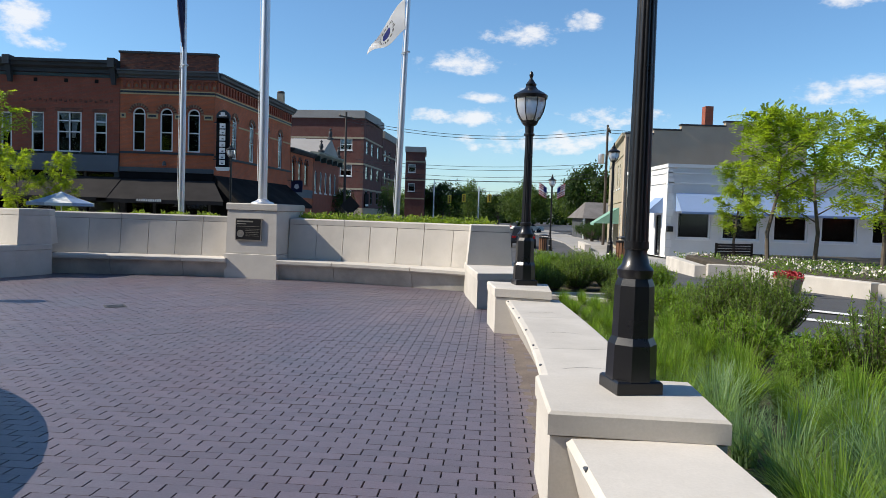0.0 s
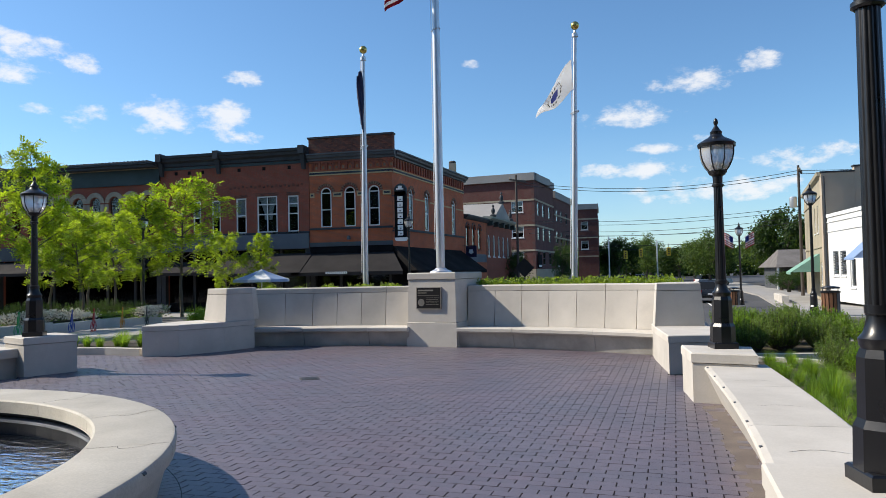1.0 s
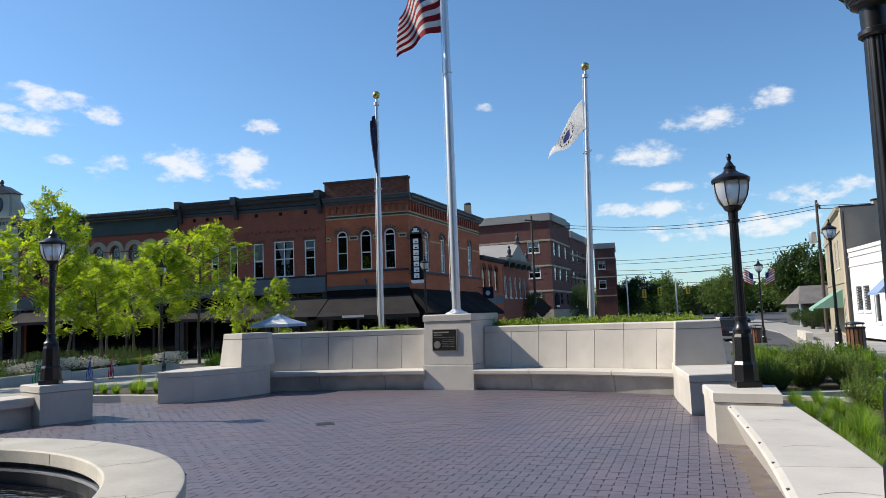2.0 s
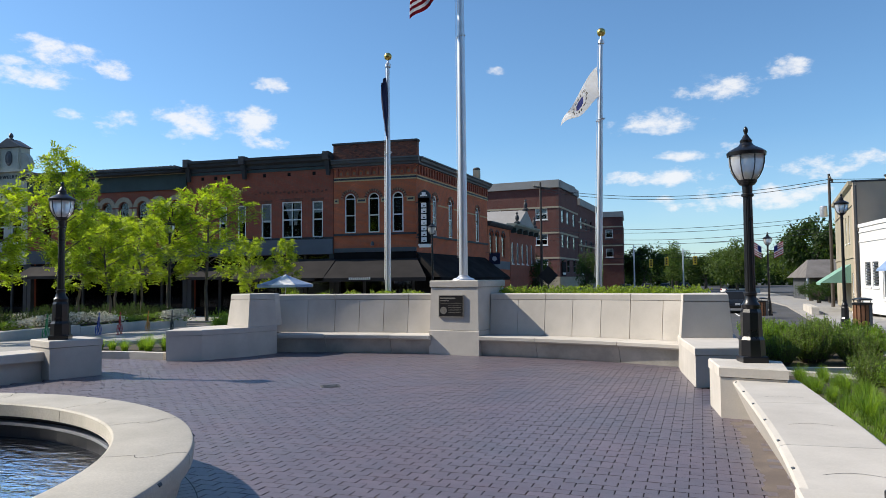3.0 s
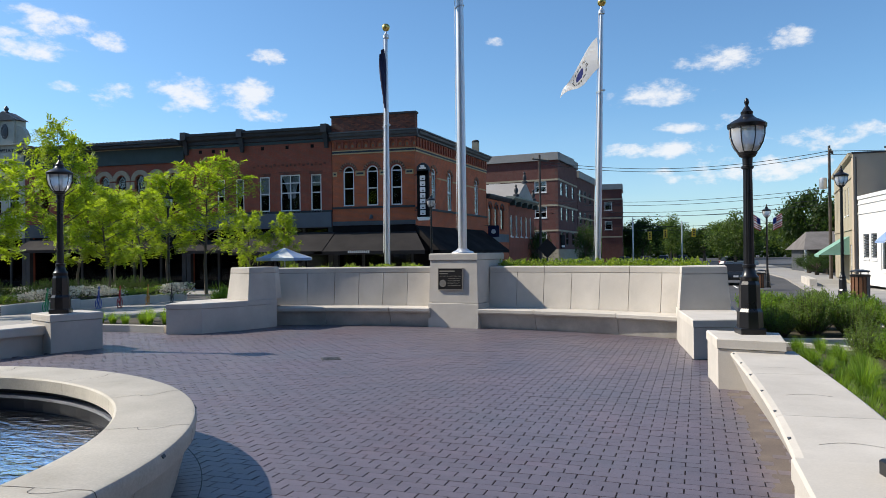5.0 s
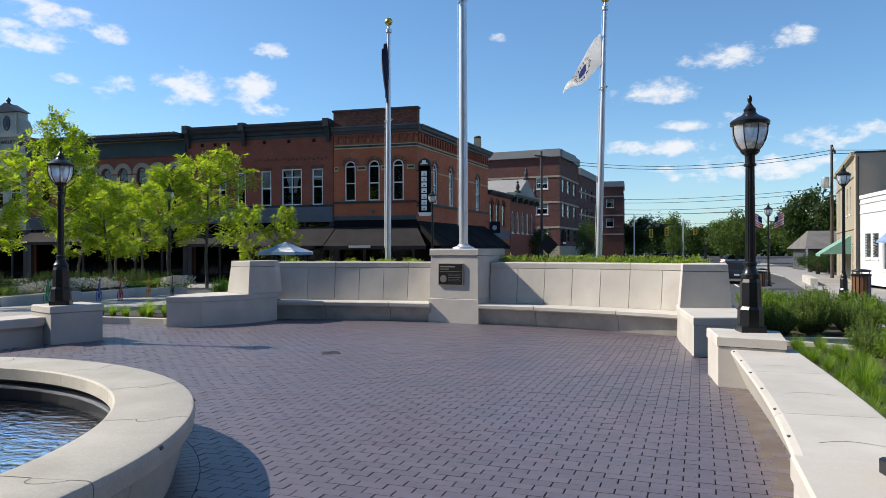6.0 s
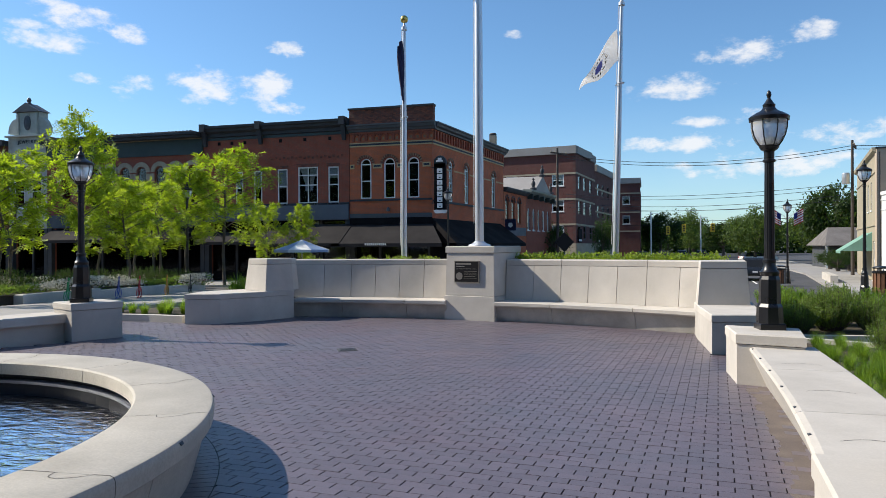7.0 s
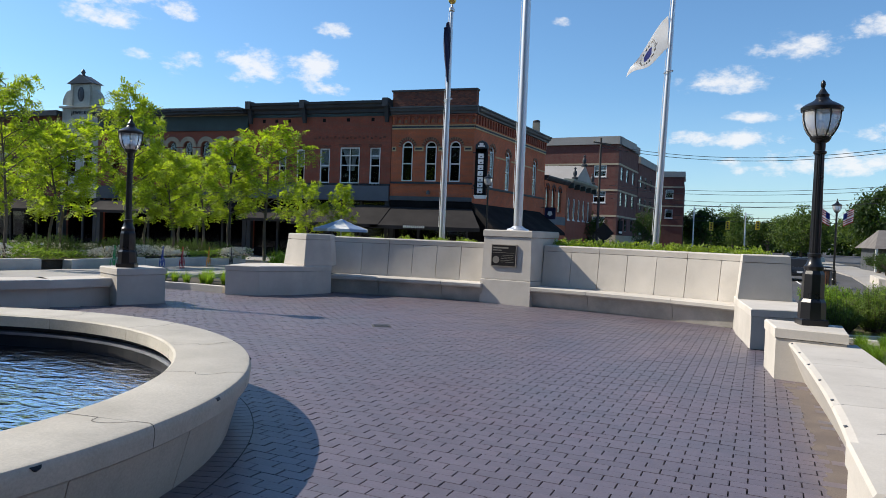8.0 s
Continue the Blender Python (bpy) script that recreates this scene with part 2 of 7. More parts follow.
# near-black colour stands in for the shade in rooms and under awnings
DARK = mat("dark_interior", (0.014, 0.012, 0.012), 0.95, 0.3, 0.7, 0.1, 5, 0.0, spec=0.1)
CURTAIN = mat("white_curtain", (0.66, 0.68, 0.70), 0.9, 0.1, 2, 0.05, 20, 0.05)
GLASS = glass_mat("window_glass", (0.62, 0.67, 0.68), 0.03)
GLASS.node_tree.nodes["Principled BSDF"].inputs["Specular IOR Level"].default_value = 0.3
SHOP_GLASS = glass_mat("dark_shop_glass", (0.14, 0.15, 0.15), 0.05)
SHINGLE = mat("grey_shingle", (0.17, 0.155, 0.145), 0.9, 0.2, 1, 0.15, 15, 0.2)
WOOD = mat("brown_wood", (0.17, 0.075, 0.035), 0.6, 0.2, 3, 0.15, 40, 0.1)
POLE_WOOD = mat("weathered_pole_wood", (0.085, 0.07, 0.06), 0.9, 0.2, 2, 0.2, 30, 0.2)
BARK = mat("tree_bark", (0.13, 0.105, 0.08), 0.9, 0.25, 4, 0.25, 25, 0.4)
LEAF_LIGHT = leaf_mat("fresh_locust_leaf", (0.275, 0.355, 0.030), (0.145, 0.21, 0.022))
LEAF_MID = leaf_mat("shrub_leaf", (0.165, 0.235, 0.062), (0.10, 0.165, 0.04))
LEAF_FAR = leaf_mat("far_foliage", (0.085, 0.13, 0.035), (0.05, 0.085, 0.022))
LEAF_DARK = leaf_mat("dark_foliage", (0.040, 0.072, 0.018), (0.025, 0.048, 0.014))
LEAF_HEDGE = leaf_mat("yellow_green_hedge", (0.20, 0.26, 0.035), (0.14, 0.20, 0.025))
BLADE = leaf_mat("green_blade", (0.18, 0.27, 0.04), (0.10, 0.18, 0.03))
BLADE_BLUE = leaf_mat("blue_green_blade", (0.21, 0.30, 0.16), (0.12, 0.20, 0.095))
PETAL = mat("white_petal", (0.82, 0.77, 0.66), 0.7, 0.1, 5, 0.1, 30, 0.0, per=0.15)
RED_PETAL = mat("red_petal", (0.45, 0.012, 0.03), 0.6, 0.2, 5, 0.1, 30, 0.0, per=0.3)
NAVY = mat("navy_cloth", (0.012, 0.015, 0.06), 0.8, 0.2, 2, 0.05, 60, 0.05)
FLAG_RED = mat("red_cloth", (0.42, 0.015, 0.025), 0.8, 0.1, 2, 0.05, 60, 0.05)
FLAG_WHITE = mat("white_cloth", (0.85, 0.85, 0.85), 0.8, 0.06, 2, 0.04, 60, 0.05)
FLAG_BLUE = mat("blue_cloth", (0.03, 0.05, 0.28), 0.8, 0.1, 2, 0.05, 60, 0.05)
PAINT = {n: mat(n + "_enamel", c, 0.35, 0.1, 3, 0.05, 40, 0.03) for n, c in dict(
    red=(0.5, 0.015, 0.02), orange=(0.62, 0.26, 0.02), blue=(0.03, 0.07, 0.36), green=(0.02, 0.30, 0.08),
    white=(0.75, 0.75, 0.75), black=(0.012, 0.012, 0.012), yellow=(0.72, 0.48, 0.03), silver=(0.55, 0.56, 0.57), car_dark=(0.02, 0.025, 0.035)).items()}
RUBBER = mat("tyre_rubber", (0.015, 0.015, 0.015), 0.8, 0.2, 5, 0.1, 60, 0.1)
TAIL = mat("tail_light_red", (0.35, 0.01, 0.01), 0.3, 0.1, 5, 0.05, 30, 0.0)


def let_light_through(ma, share):
    nt = ma.node_tree
    b, out = nt.nodes["Principled BSDF"], nt.nodes["Material Output"]
    tr, mx = nt.nodes.new("ShaderNodeBsdfTranslucent"), nt.nodes.new("ShaderNodeMixShader")
    nt.links.new(b.inputs["Base Color"].links[0].from_socket, tr.inputs["Color"])
    mx.inputs[0].default_value = share
    nt.links.new(b.outputs[0], mx.inputs[1])
    nt.links.new(tr.outputs[0], mx.inputs[2])
    nt.links.new(mx.outputs[0], out.inputs[0])


let_light_through(FLAG_WHITE, 0.55)
for _m in (FLAG_RED, FLAG_BLUE, BLUE_CANVAS):
    let_light_through(_m, 0.4)


def ripple(ma, scale, strength, dist):
    nt = ma.node_tree
    n, bp, tc = nt.nodes.new("ShaderNodeTexNoise"), nt.nodes.new("ShaderNodeBump"), nt.nodes.new("ShaderNodeTexCoord")
    mp = nt.nodes.new("ShaderNodeMapping")
    mp.inputs["Scale"].default_value = (1.0, 2.2, 1.0)
    n.inputs["Scale"].default_value, n.inputs["Detail"].default_value, n.inputs["Distortion"].default_value = scale, 4.0, 0.6
    bp.inputs["Strength"].default_value, bp.inputs["Distance"].default_value = strength, dist
    nt.links.new(tc.outputs["Object"], mp.inputs[0])
    nt.links.new(mp.outputs[0], n.inputs["Vector"])
    nt.links.new(n.outputs["Fac"], bp.inputs["Height"])
    nt.links.new(bp.outputs[0], nt.nodes["Principled BSDF"].inputs["Normal"])


ripple(WATER, 5.0, 1.0, 0.03)

# ---------------------------------------------------------------- mesh building


class Shape:
    """Collects faces, then becomes one mesh."""

    def __init__(self):
        self.v, self.f = [], []

    def add(self, verts, faces, m=None):
        k = len(self.v)
        self.v += [tuple(m @ Vector(p)) for p in verts] if m else [tuple(p) for p in verts]
        self.f += [tuple(i + k for i in q) for q in faces]
        return self

    def box(self, x0, x1, y0, y1, z0, z1, m=None, bev=0.0):
        return self.prism([(x0, y0), (x1, y0), (x1, y1), (x0, y1)], z0, z1, bev, m=m)

    def prism(self, poly, z0, z1, bev=0.0, top=None, m=None):
        """Upright prism over a counter-clockwise plan; top: another plan at the top; bev: chamfer of the upper edge."""
        top = top or poly
        rings = [[(x, y, z0) for x, y in poly]]
        if bev:
            mid = [(b[0] + (t[0] - b[0]) * (1 - bev / (z1 - z0)), b[1] + (t[1] - b[1]) * (1 - bev / (z1 - z0))) for b, t in zip(poly, top)]
            rings.append([(x, y, z1 - bev) for x, y in mid])
            rings.append([(x, y, z1) for x, y in inset(top, bev)])
        else:
            rings.append([(x, y, z1) for x, y in top])
        n, vs, fs = len(poly), [], []
        for r in rings:
            vs += r
        for k in range(len(rings) - 1):
            for i in range(n):
                j = (i + 1) % n
                fs.append((k * n + i, k * n + j, (k + 1) * n + j, (k + 1) * n + i))
        fs.append(tuple(range(n - 1, -1, -1)))
        fs.append(tuple((len(rings) - 1) * n + i for i in range(n)))
        return self.add(vs, fs, m)

    def lathe(self, profile, n=24, m=None, cap=True, r_at=None):
        """Turned form about z from (radius, height) pairs; r_at(angle, radius) may flute it."""
        vs, fs = [], []
        for r, z in profile:
            for i in range(n):
                a = 2 * math.pi * (i + 0.5) / n
                rr = r_at(a, r) if r_at else r
                vs.append((rr * math.cos(a), rr * math.sin(a), z))
        for k in range(len(profile) - 1):
            for i in range(n):
                j = (i + 1) % n
                fs.append((k * n + i, k * n + j, (k + 1) * n + j, (k + 1) * n + i))
        if cap:
            fs.append(tuple(range(n - 1, -1, -1)))
            fs.append(tuple((len(profile) - 1) * n + i for i in range(n)))
        return self.add(vs, fs, m)

    def tube(self, pts, radii, n=8):
        pts = [Vector(p) for p in pts]
        vs, fs = [], []
        for i, p in enumerate(pts):
            d = (pts[min(i + 1, len(pts) - 1)] - pts[max(i - 1, 0)]).normalized()
            a = d.orthogonal().normalized()
            b = d.cross(a)
            r = radii[i] if isinstance(radii, (list, tuple)) else radii
            vs += [p + (a * math.cos(2 * math.pi * k / n) + b * math.sin(2 * math.pi * k / n)) * r for k in range(n)]
        for i in range(len(pts) - 1):
            for k in range(n):
                q = (k + 1) % n
                fs.append((i * n + k, i * n + q, (i + 1) * n + q, (i + 1) * n + k))
        fs.append(tuple(range(n - 1, -1, -1)))
        fs.append(tuple((len(pts) - 1) * n + k for k in range(n)))
        return self.add(vs, fs)

    def arc(self, centre, profile, a0, a1, n, closed=False):
        """Sweeps a closed (radius, height) profile round centre, from angle a0 to a1, in degrees clockwise from +y."""
        k, vs, fs = len(profile), [], []
        steps = n if closed else n + 1
        for s in range(steps):
            a = radians(a0 + (a1 - a0) * s / n)
            vs += [(centre[0] + r * math.sin(a), centre[1] + r * math.cos(a), z) for r, z in profile]
        for s in range(n):
            t = (s + 1) % steps
            for i in range(k):
                j = (i + 1) % k
                fs.append((s * k + i, t * k + i, t * k + j, s * k + j))
        if not closed:
            fs.append(tuple(range(k)))
            fs.append(tuple(n * k + i for i in range(k - 1, -1, -1)))
        return self.add(vs, fs)

    def mesh(self, name, material, smooth=False):
        me = bpy.data.meshes.new(name)
        me.from_pydata(self.v, [], self.f)
        for mm in material if isinstance(material, (list, tuple)) else [material]:
            me.materials.append(mm)
        bm = bmesh.new()
        bm.from_mesh(me)
        if len(self.f) < 60000:
            bmesh.ops.recalc_face_normals(bm, faces=bm.faces)
        bm.to_mesh(me)
        bm.free()
        if smooth:
            me.shade_smooth()
            me.set_sharp_from_angle(angle=radians(35))
        return me


def inset(poly, d):
    out, n = [], len(poly)
    for i in range(n):
        p, q, r = Vector(poly[i - 1]), Vector(poly[i]), Vector(poly[(i + 1) % n])
        a, b = (q - p).normalized(), (r - q).normalized()
        na, nb = Vector((-a.y, a.x)), Vector((-b.y, b.x))
        k = (na + nb) / max(1 + na.dot(nb), 0.3)
        out.append((q.x + k.x * d, q.y + k.y * d))
    return out


def thing(name, label, category, at=(0, 0, 0), rz=0.0, group="", kind=""):
    ob = new(name)
    ob.empty_display_size = 0.2
    ob.matrix_world = pose(*at, 0, 0, rz)
    return tagged(ob, label, category, group, kind)


def part(name, shape, material, parent, label="", smooth=False, at=None):
    ob = new(name, shape.mesh(name, material, smooth))
    ob.parent = parent
    if at:
        ob.matrix_basis = at
    return tagged(ob, label) if label else ob


def solid(name, shape, material, label, category, at=(0, 0, 0), rz=0.0, group="", kind="", smooth=False):
    ob = new(name, shape.mesh(name, material, smooth))
    ob.matrix_world = pose(*at, 0, 0, rz)
    return tagged(ob, label, category, group, kind)


def level(x, y):
    """Height of the walking surface: flat plaza, falling away gently towards the streets' far sides."""
    r = math.hypot(x + 4, y - 8)
    return -0.75 * min(1.0, max(0.0, (r - 12) / 26))


KERB = 0.12

# ---------------------------------------------------------------- ground and plaza


def build_ground():
    g = Shape()
    k = [0, 3, 6, 9, 12, 15, 18, 21, 24, 27, 30, 33, 36, 40, 48, 60, 90, 150, 300, 700, 1800]
    xs = sorted({-4 + v for v in k} | {-4 - v for v in k})
    ys = sorted({8 + v for v in k} | {8 - v for v in k})
    vs = [(x, y, level(x, y) - KERB) for y in ys for x in xs]
    n = len(xs)
    fs = [(j * n + i, j * n + i + 1, (j + 1) * n + i + 1, (j + 1) * n + i) for j in range(len(ys) - 1) for i in range(n - 1)]
    g.add(vs, fs)
    return solid("ground", g, ASPHALT, "grey worn asphalt of the streets round the square", "road", kind="structure", smooth=True)


build_ground()

CF = (-5.88, 3.055)           # centre of the fountain
CW = (-5.3, 2.45)             # centre of the curved memorial wall

PLAZA = [(0.2, -4.0), (0.44, 1.0), (0.44, 3.9), (0.62, 5.0), (0.79, 6.1), (0.88, 7.2), (0.90, 8.9), (1.3, 9.2), (1.3, 11.0), (0.62, 11.05), (0.6, 13.4), (-0.6, 14.2), (-2.1, 14.8),
         (-3.8, 15.1), (-6.6, 15.0), (-7.8, 14.6), (-8.3, 13.3), (-9.1, 12.75), (-9.35, 13.0), (-11.0, 12.95), (-12.2, 12.4), (-11.8, 10.6), (-9.6, 10.6),
         (-9.3, 9.9), (-10.1, 8.6), (-11.2, 6.0), (-11.6, 2.0), (-10.0, -4.0)]


def inside(x, y, poly):
    hit, n = False, len(poly)
    for i in range(n):
        (x0, y0), (x1, y1) = poly[i], poly[i - 1]
        if (y0 > y) != (y1 > y) and x < (x1 - x0) * (y - y0) / (y1 - y0) + x0:
            hit = not hit
    return hit

# bed of the paving, under the bricks
paving = solid("pavement_plaza", Shape().prism(PLAZA, -0.30, -0.014), SAND, "dark purple-brown clay brick paving in running courses", "paving", kind="structure")


# ---------------------------------------------------------------- memorial wall with bench
def wall_point(r, a, z=0.0):
    return (CW[0] + r * math.sin(radians(a)), CW[1] + r * math.cos(radians(a)), z)


SEAT_W = [(12.31, 0.305), (12.29, 0.33), (12.29, 0.385), (12.31, 0.402), (12.98, 0.402), (12.98, 0.30), (12.46, 0.30)]
RISER_W = [(12.45, 0.0), (12.37, 0.298), (12.98, 0.298), (12.98, 0.0)]
PANEL_W = [(12.86, 0.405), (12.955, 1.118), (13.06, 1.118), (13.06, 0.405)]
CAP_W = [(12.955, 1.126), (12.955, 1.225), (12.975, 1.245), (13.36, 1.245), (13.36, 1.126)]
CORE_W = [(13.07, -0.1), (13.07, 1.12), (13.34, 1.12), (13.34, -0.1)]


def memorial_wall(name, label, seat_joints, panel_joints, cap_joints):
    w = thing(name, label, "wall", kind="structure")
    e = 0.022
    for cuts, prof, pname, material in ((seat_joints, SEAT_W, "seat_slab", CONCRETE), (seat_joints, RISER_W, "riser", CONCRETE_OLD), (panel_joints, PANEL_W, "panel", CONCRETE), (cap_joints, CAP_W, "cap", CONCRETE)):
        for a, b in zip(cuts, cuts[1:]):
            part(pname, Shape().arc(CW, prof, a + e, b - e, 6), material, w)
    part("core", Shape().arc(CW, CORE_W, panel_joints[0], panel_joints[-1], 10), JOINT, w)
    return w


memorial_wall("wall_memorial_west", "pale precast concrete wall with a built-in bench, west of the plinth",
              [-11.6, -6.3, 0.4, 4.6], [-12.2, -8.9, -6.1, -3.6, -1.1, 1.4, 4.2], [-12.2, -6.1, 1.4, 4.2])
memorial_wall("wall_memorial_east", "pale precast concrete wall with a built-in bench, east of the plinth",
              [9.6, 15.1, 22.8, 28.4], [9.7, 12.4, 15.0, 17.6, 20.2, 22.8, 25.6, 28.9], [9.7, 15.0, 22.8, 28.9])


def plinth():
    p = thing("flagpole_plinth", "pale concrete plinth with a bronze plaque, carrying the tall flagpole", "plinth", (-3.80, 14.72, 0), -12)
    part("base", Shape().box(-0.57, 0.57, -0.02, 1.5, 0, 0.50, bev=0.01), CONCRETE, p)
    part("shaft", Shape().prism([(-0.555, 0.0), (0.555, 0.0), (0.555, 1.45), (-0.555, 1.45)], 0.508, 1.385, top=[(-0.535, 0.03), (0.535, 0.03), (0.535, 1.42), (-0.535, 1.42)]), CONCRETE, p)
    part("cap", Shape().box(-0.555, 0.555, 0.01, 1.45, 1.393, 1.53, bev=0.02), CONCRETE, p)


def plaque():
    q = thing("plaque", "dark bronze plaque with a seal and raised lettering on the plinth", "plaque", (-3.80, 14.72, 0), -12)
    m = Matrix.Translation((-0.05, 0.02, 1.0)) @ pose(0, 0, 0, -1.7)
    part("plate", Shape().box(-0.27, 0.27, -0.035, 0.01, -0.21, 0.21, bev=0.004), BRONZE, q, at=m)
    rim = Shape()
    for a in ((-0.285, 0.285, -0.04, 0.01, 0.21, 0.225), (-0.285, 0.285, -0.04, 0.01, -0.225, -0.21), (-0.285, -0.27, -0.04, 0.01, -0.21, 0.21), (0.27, 0.285, -0.04, 0.01, -0.21, 0.21)):
        rim.box(*a)
    part("rim", rim, PALE_BRONZE, q, "pale raised rim", at=m)
    seal = Shape().lathe([(0.075, 0), (0.075, 0.008), (0.058, 0.008), (0.058, 0.003), (0.03, 0.003), (0.025, 0.009), (0.0, 0.009)], 24, pose(-0.17, -0.035, -0.09, 90), cap=False)
    part("seal", seal, PALE_BRONZE, q, "round raised seal", at=m)
    bars = ((-0.25, 0.10, 0.145, 0.175), (-0.25, -0.05, 0.10, 0.118), (-0.25, 0.24, 0.055, 0.062), (-0.06, 0.24, 0.005, 0.011), (-0.06, 0.22, -0.03, -0.024), (-0.06, 0.24, -0.065, -0.059), (-0.06, 0.20, -0.10, -0.094), (-0.06, 0.23, -0.135, -0.129))
    for x0, x1, z0, z1 in bars:
        part("raised_line", Shape().box(x0, x1, -0.039, -0.03, z0, z1), PALE_BRONZE, q, at=m)


plinth()
plaque()


def wing(name, low, high, z_low, z_high, label):
    """End of the wall: a low block that carries a taller battered block."""
    w = thing(name, label, "wall", kind="structure")
    part("low_block", Shape().prism(low, 0, z_low - 0.11), CONCRETE, w)
    part("low_cap", Shape().prism(inset(low, -0.006), z_low - 0.104, z_low, 0.012), CONCRETE, w)
    cx, cy = sum(p[0] for p in high) / len(high), sum(p[1] for p in high) / len(high)
    top = [(x + (cx - x) * 0.13, y + (cy - y) * 0.13) for x, y in high]
    mid = [(x + (cx - x) * 0.113, y + (cy - y) * 0.113) for x, y in high]
    part("high_block", Shape().prism(high, z_low + 0.004, z_high - 0.125, top=mid), CONCRETE, w)
    part("high_cap", Shape().prism(mid, z_high - 0.117, z_high, 0.012, top=top), CONCRETE, w)


wing("wall_wing_east", [(0.50, 13.45), (0.50, 12.8), (0.59, 11.08), (1.26, 11.25), (1.36, 12.6), (1.45, 14.0), (0.9, 13.95)], [(0.52, 13.5), (0.51, 12.76), (1.31, 12.82), (1.42, 13.95), (0.85, 13.98)], 0.555, 1.265, "pale concrete end block of the memorial wall, east side")
wing("wall_wing_west", [(-8.36, 14.95), (-9.05, 14.2), (-9.3, 13.5), (-9.12, 12.68), (-8.48, 12.92), (-7.94, 13.72), (-7.66, 14.45)], [(-8.3, 14.98), (-8.66, 14.12), (-7.97, 13.80), (-7.66, 14.45), (-7.72, 14.8)], 0.60, 1.285, "pale concrete end block of the memorial wall, west side")


# planting bed behind the wall
solid("planting_bed", Shape().arc(CW, [(13.36, -0.3), (13.36, 1.10), (14.3, 1.05), (15.6, -0.3)], -12.5, 27.4, 16), SOIL, "raised mulch bed behind the memorial wall", "bed", kind="structure")


# ---------------------------------------------------------------- flagpoles and flags
def flagpole(at, height, r0, r1, label, collar, lean=0.0):
    f = thing("flagpole", label, "flagpole", at, group="flagpoles")
    f.matrix_world = pose(*at, 0, lean, 0)
    part("flash_collar", Shape().lathe([(r0 * 2.6, 0), (r0 * 2.5, 0.03), (r0 * 1.6, 0.06), (r0 * 1.15, 0.10)], 20), ALU, f, smooth=True)
    part("shaft", Shape().lathe([(r0, 0.02), (r0, height * 0.25), (r0 * 0.85 + r1 * 0.15, height * 0.5), (r1, height)], 20), ALU, f, smooth=True)
    part("truck", Shape().lathe([(r1 * 1.1, height), (r1 * 1.7, height + 0.02), (r1 * 1.7, height + 0.09), (r1 * 0.8, height + 0.12), (r1 * 0.5, height + 0.2)], 16), ALU, f, smooth=True)
    ball = Shape()
    ball.lathe([(max(0.095 * math.sin(math.pi * k / 12), 0.001), height + 0.28 - 0.095 * math.cos(math.pi * k / 12)) for k in range(13)], 20)
    part("ball", ball, GOLD, f, "gilded ball finial", smooth=True)
    part("halyard", Shape().tube([(-r0 - 0.02, -0.02, 0.5), (-r0 - 0.015, -0.02, height * 0.5), (-r1 - 0.02, -0.02, height)], 0.006, 5), FLAG_WHITE, f)
    part("snap_ring", Shape().tube([(-0.0 + 0.09 * math.cos(a), 0.09 * math.sin(a), collar + 0.03 * math.cos(a)) for a in np.linspace(0, 6.28, 17)], 0.013, 6), ALU, f)
    return f


def cloth(name, at, label, grid, nu, nv, pick, mats):
    """A hanging flag: grid(u, v) gives its folds, pick(u, v) the stripe."""
    s = Shape()
    vs = [grid(i / nu, j / nv) for j in range(nv + 1) for i in range(nu + 1)]
    back = [(p[0], p[1] + 0.008, p[2]) for p in vs]
    k, n = len(vs), nu + 1
    fs = [(j * n + i, j * n + i + 1, (j + 1) * n + i + 1, (j + 1) * n + i) for j in range(nv) for i in range(nu)]
    s.v, s.f = [tuple(p) for p in vs + back], fs + [tuple(k + q for q in reversed(f)) for f in fs]
    me = bpy.data.meshes.new(name)
    me.from_pydata(s.v, [], s.f)
    for mm in mats:
        me.materials.append(mm)
    for idx, p in enumerate(me.polygons):
        q = idx % (nu * nv)
        p.material_index = pick((q % nu + 0.5) / nu, (q // nu + 0.5) / nv)
    me.shade_smooth()
    ob = new(name, me)
    ob.location = at
    return tagged(ob, label, "flag")


POLE_L, POLE_C, POLE_R = (-5.98, 16.9, 1.05), (-3.84, 15.82, 1.53), (-0.97, 16.75, 1.05)
flagpole(POLE_L, 5.72, 0.068, 0.042, "slim brushed aluminium flagpole with a gilded ball", 3.6, 0.35)
flagpole(POLE_R, 5.76, 0.068, 0.042, "slim brushed aluminium flagpole with a gilded ball", 4.05, 1.6)
flagpole(POLE_C, 9.6, 0.095, 0.055, "tall aluminium flagpole standing on the concrete plinth", 5.45)


def navy_grid(u, v):
    wide = 0.35 + 0.65 * math.sin(math.pi * min(v * 1.15, 1.0))
    return (POLE_L[0] + 0.01 + 0.06 * math.sin(u * 15 + v * 2) * wide + 0.07 * (2 * v - 1) * u, POLE_L[1] - 0.13 - 0.08 * u + 0.05 * math.cos(u * 13), 6.52 - 1.30 * v - 0.26 * u)


def white_grid(u, v):
    top, drop = 6.3 - 0.95 * u ** 1.05, (0.74 - 0.46 * u)
    return (POLE_R[0] + 0.06 - 0.80 * u - 0.10 * v * u + 0.03 * v, POLE_R[1] - 0.05 + 0.55 * u + 0.10 * math.sin(u * 8 + v * 3.0) * (0.3 + u), top - drop * v + 0.07 * math.sin(u * 7 + v * 2))


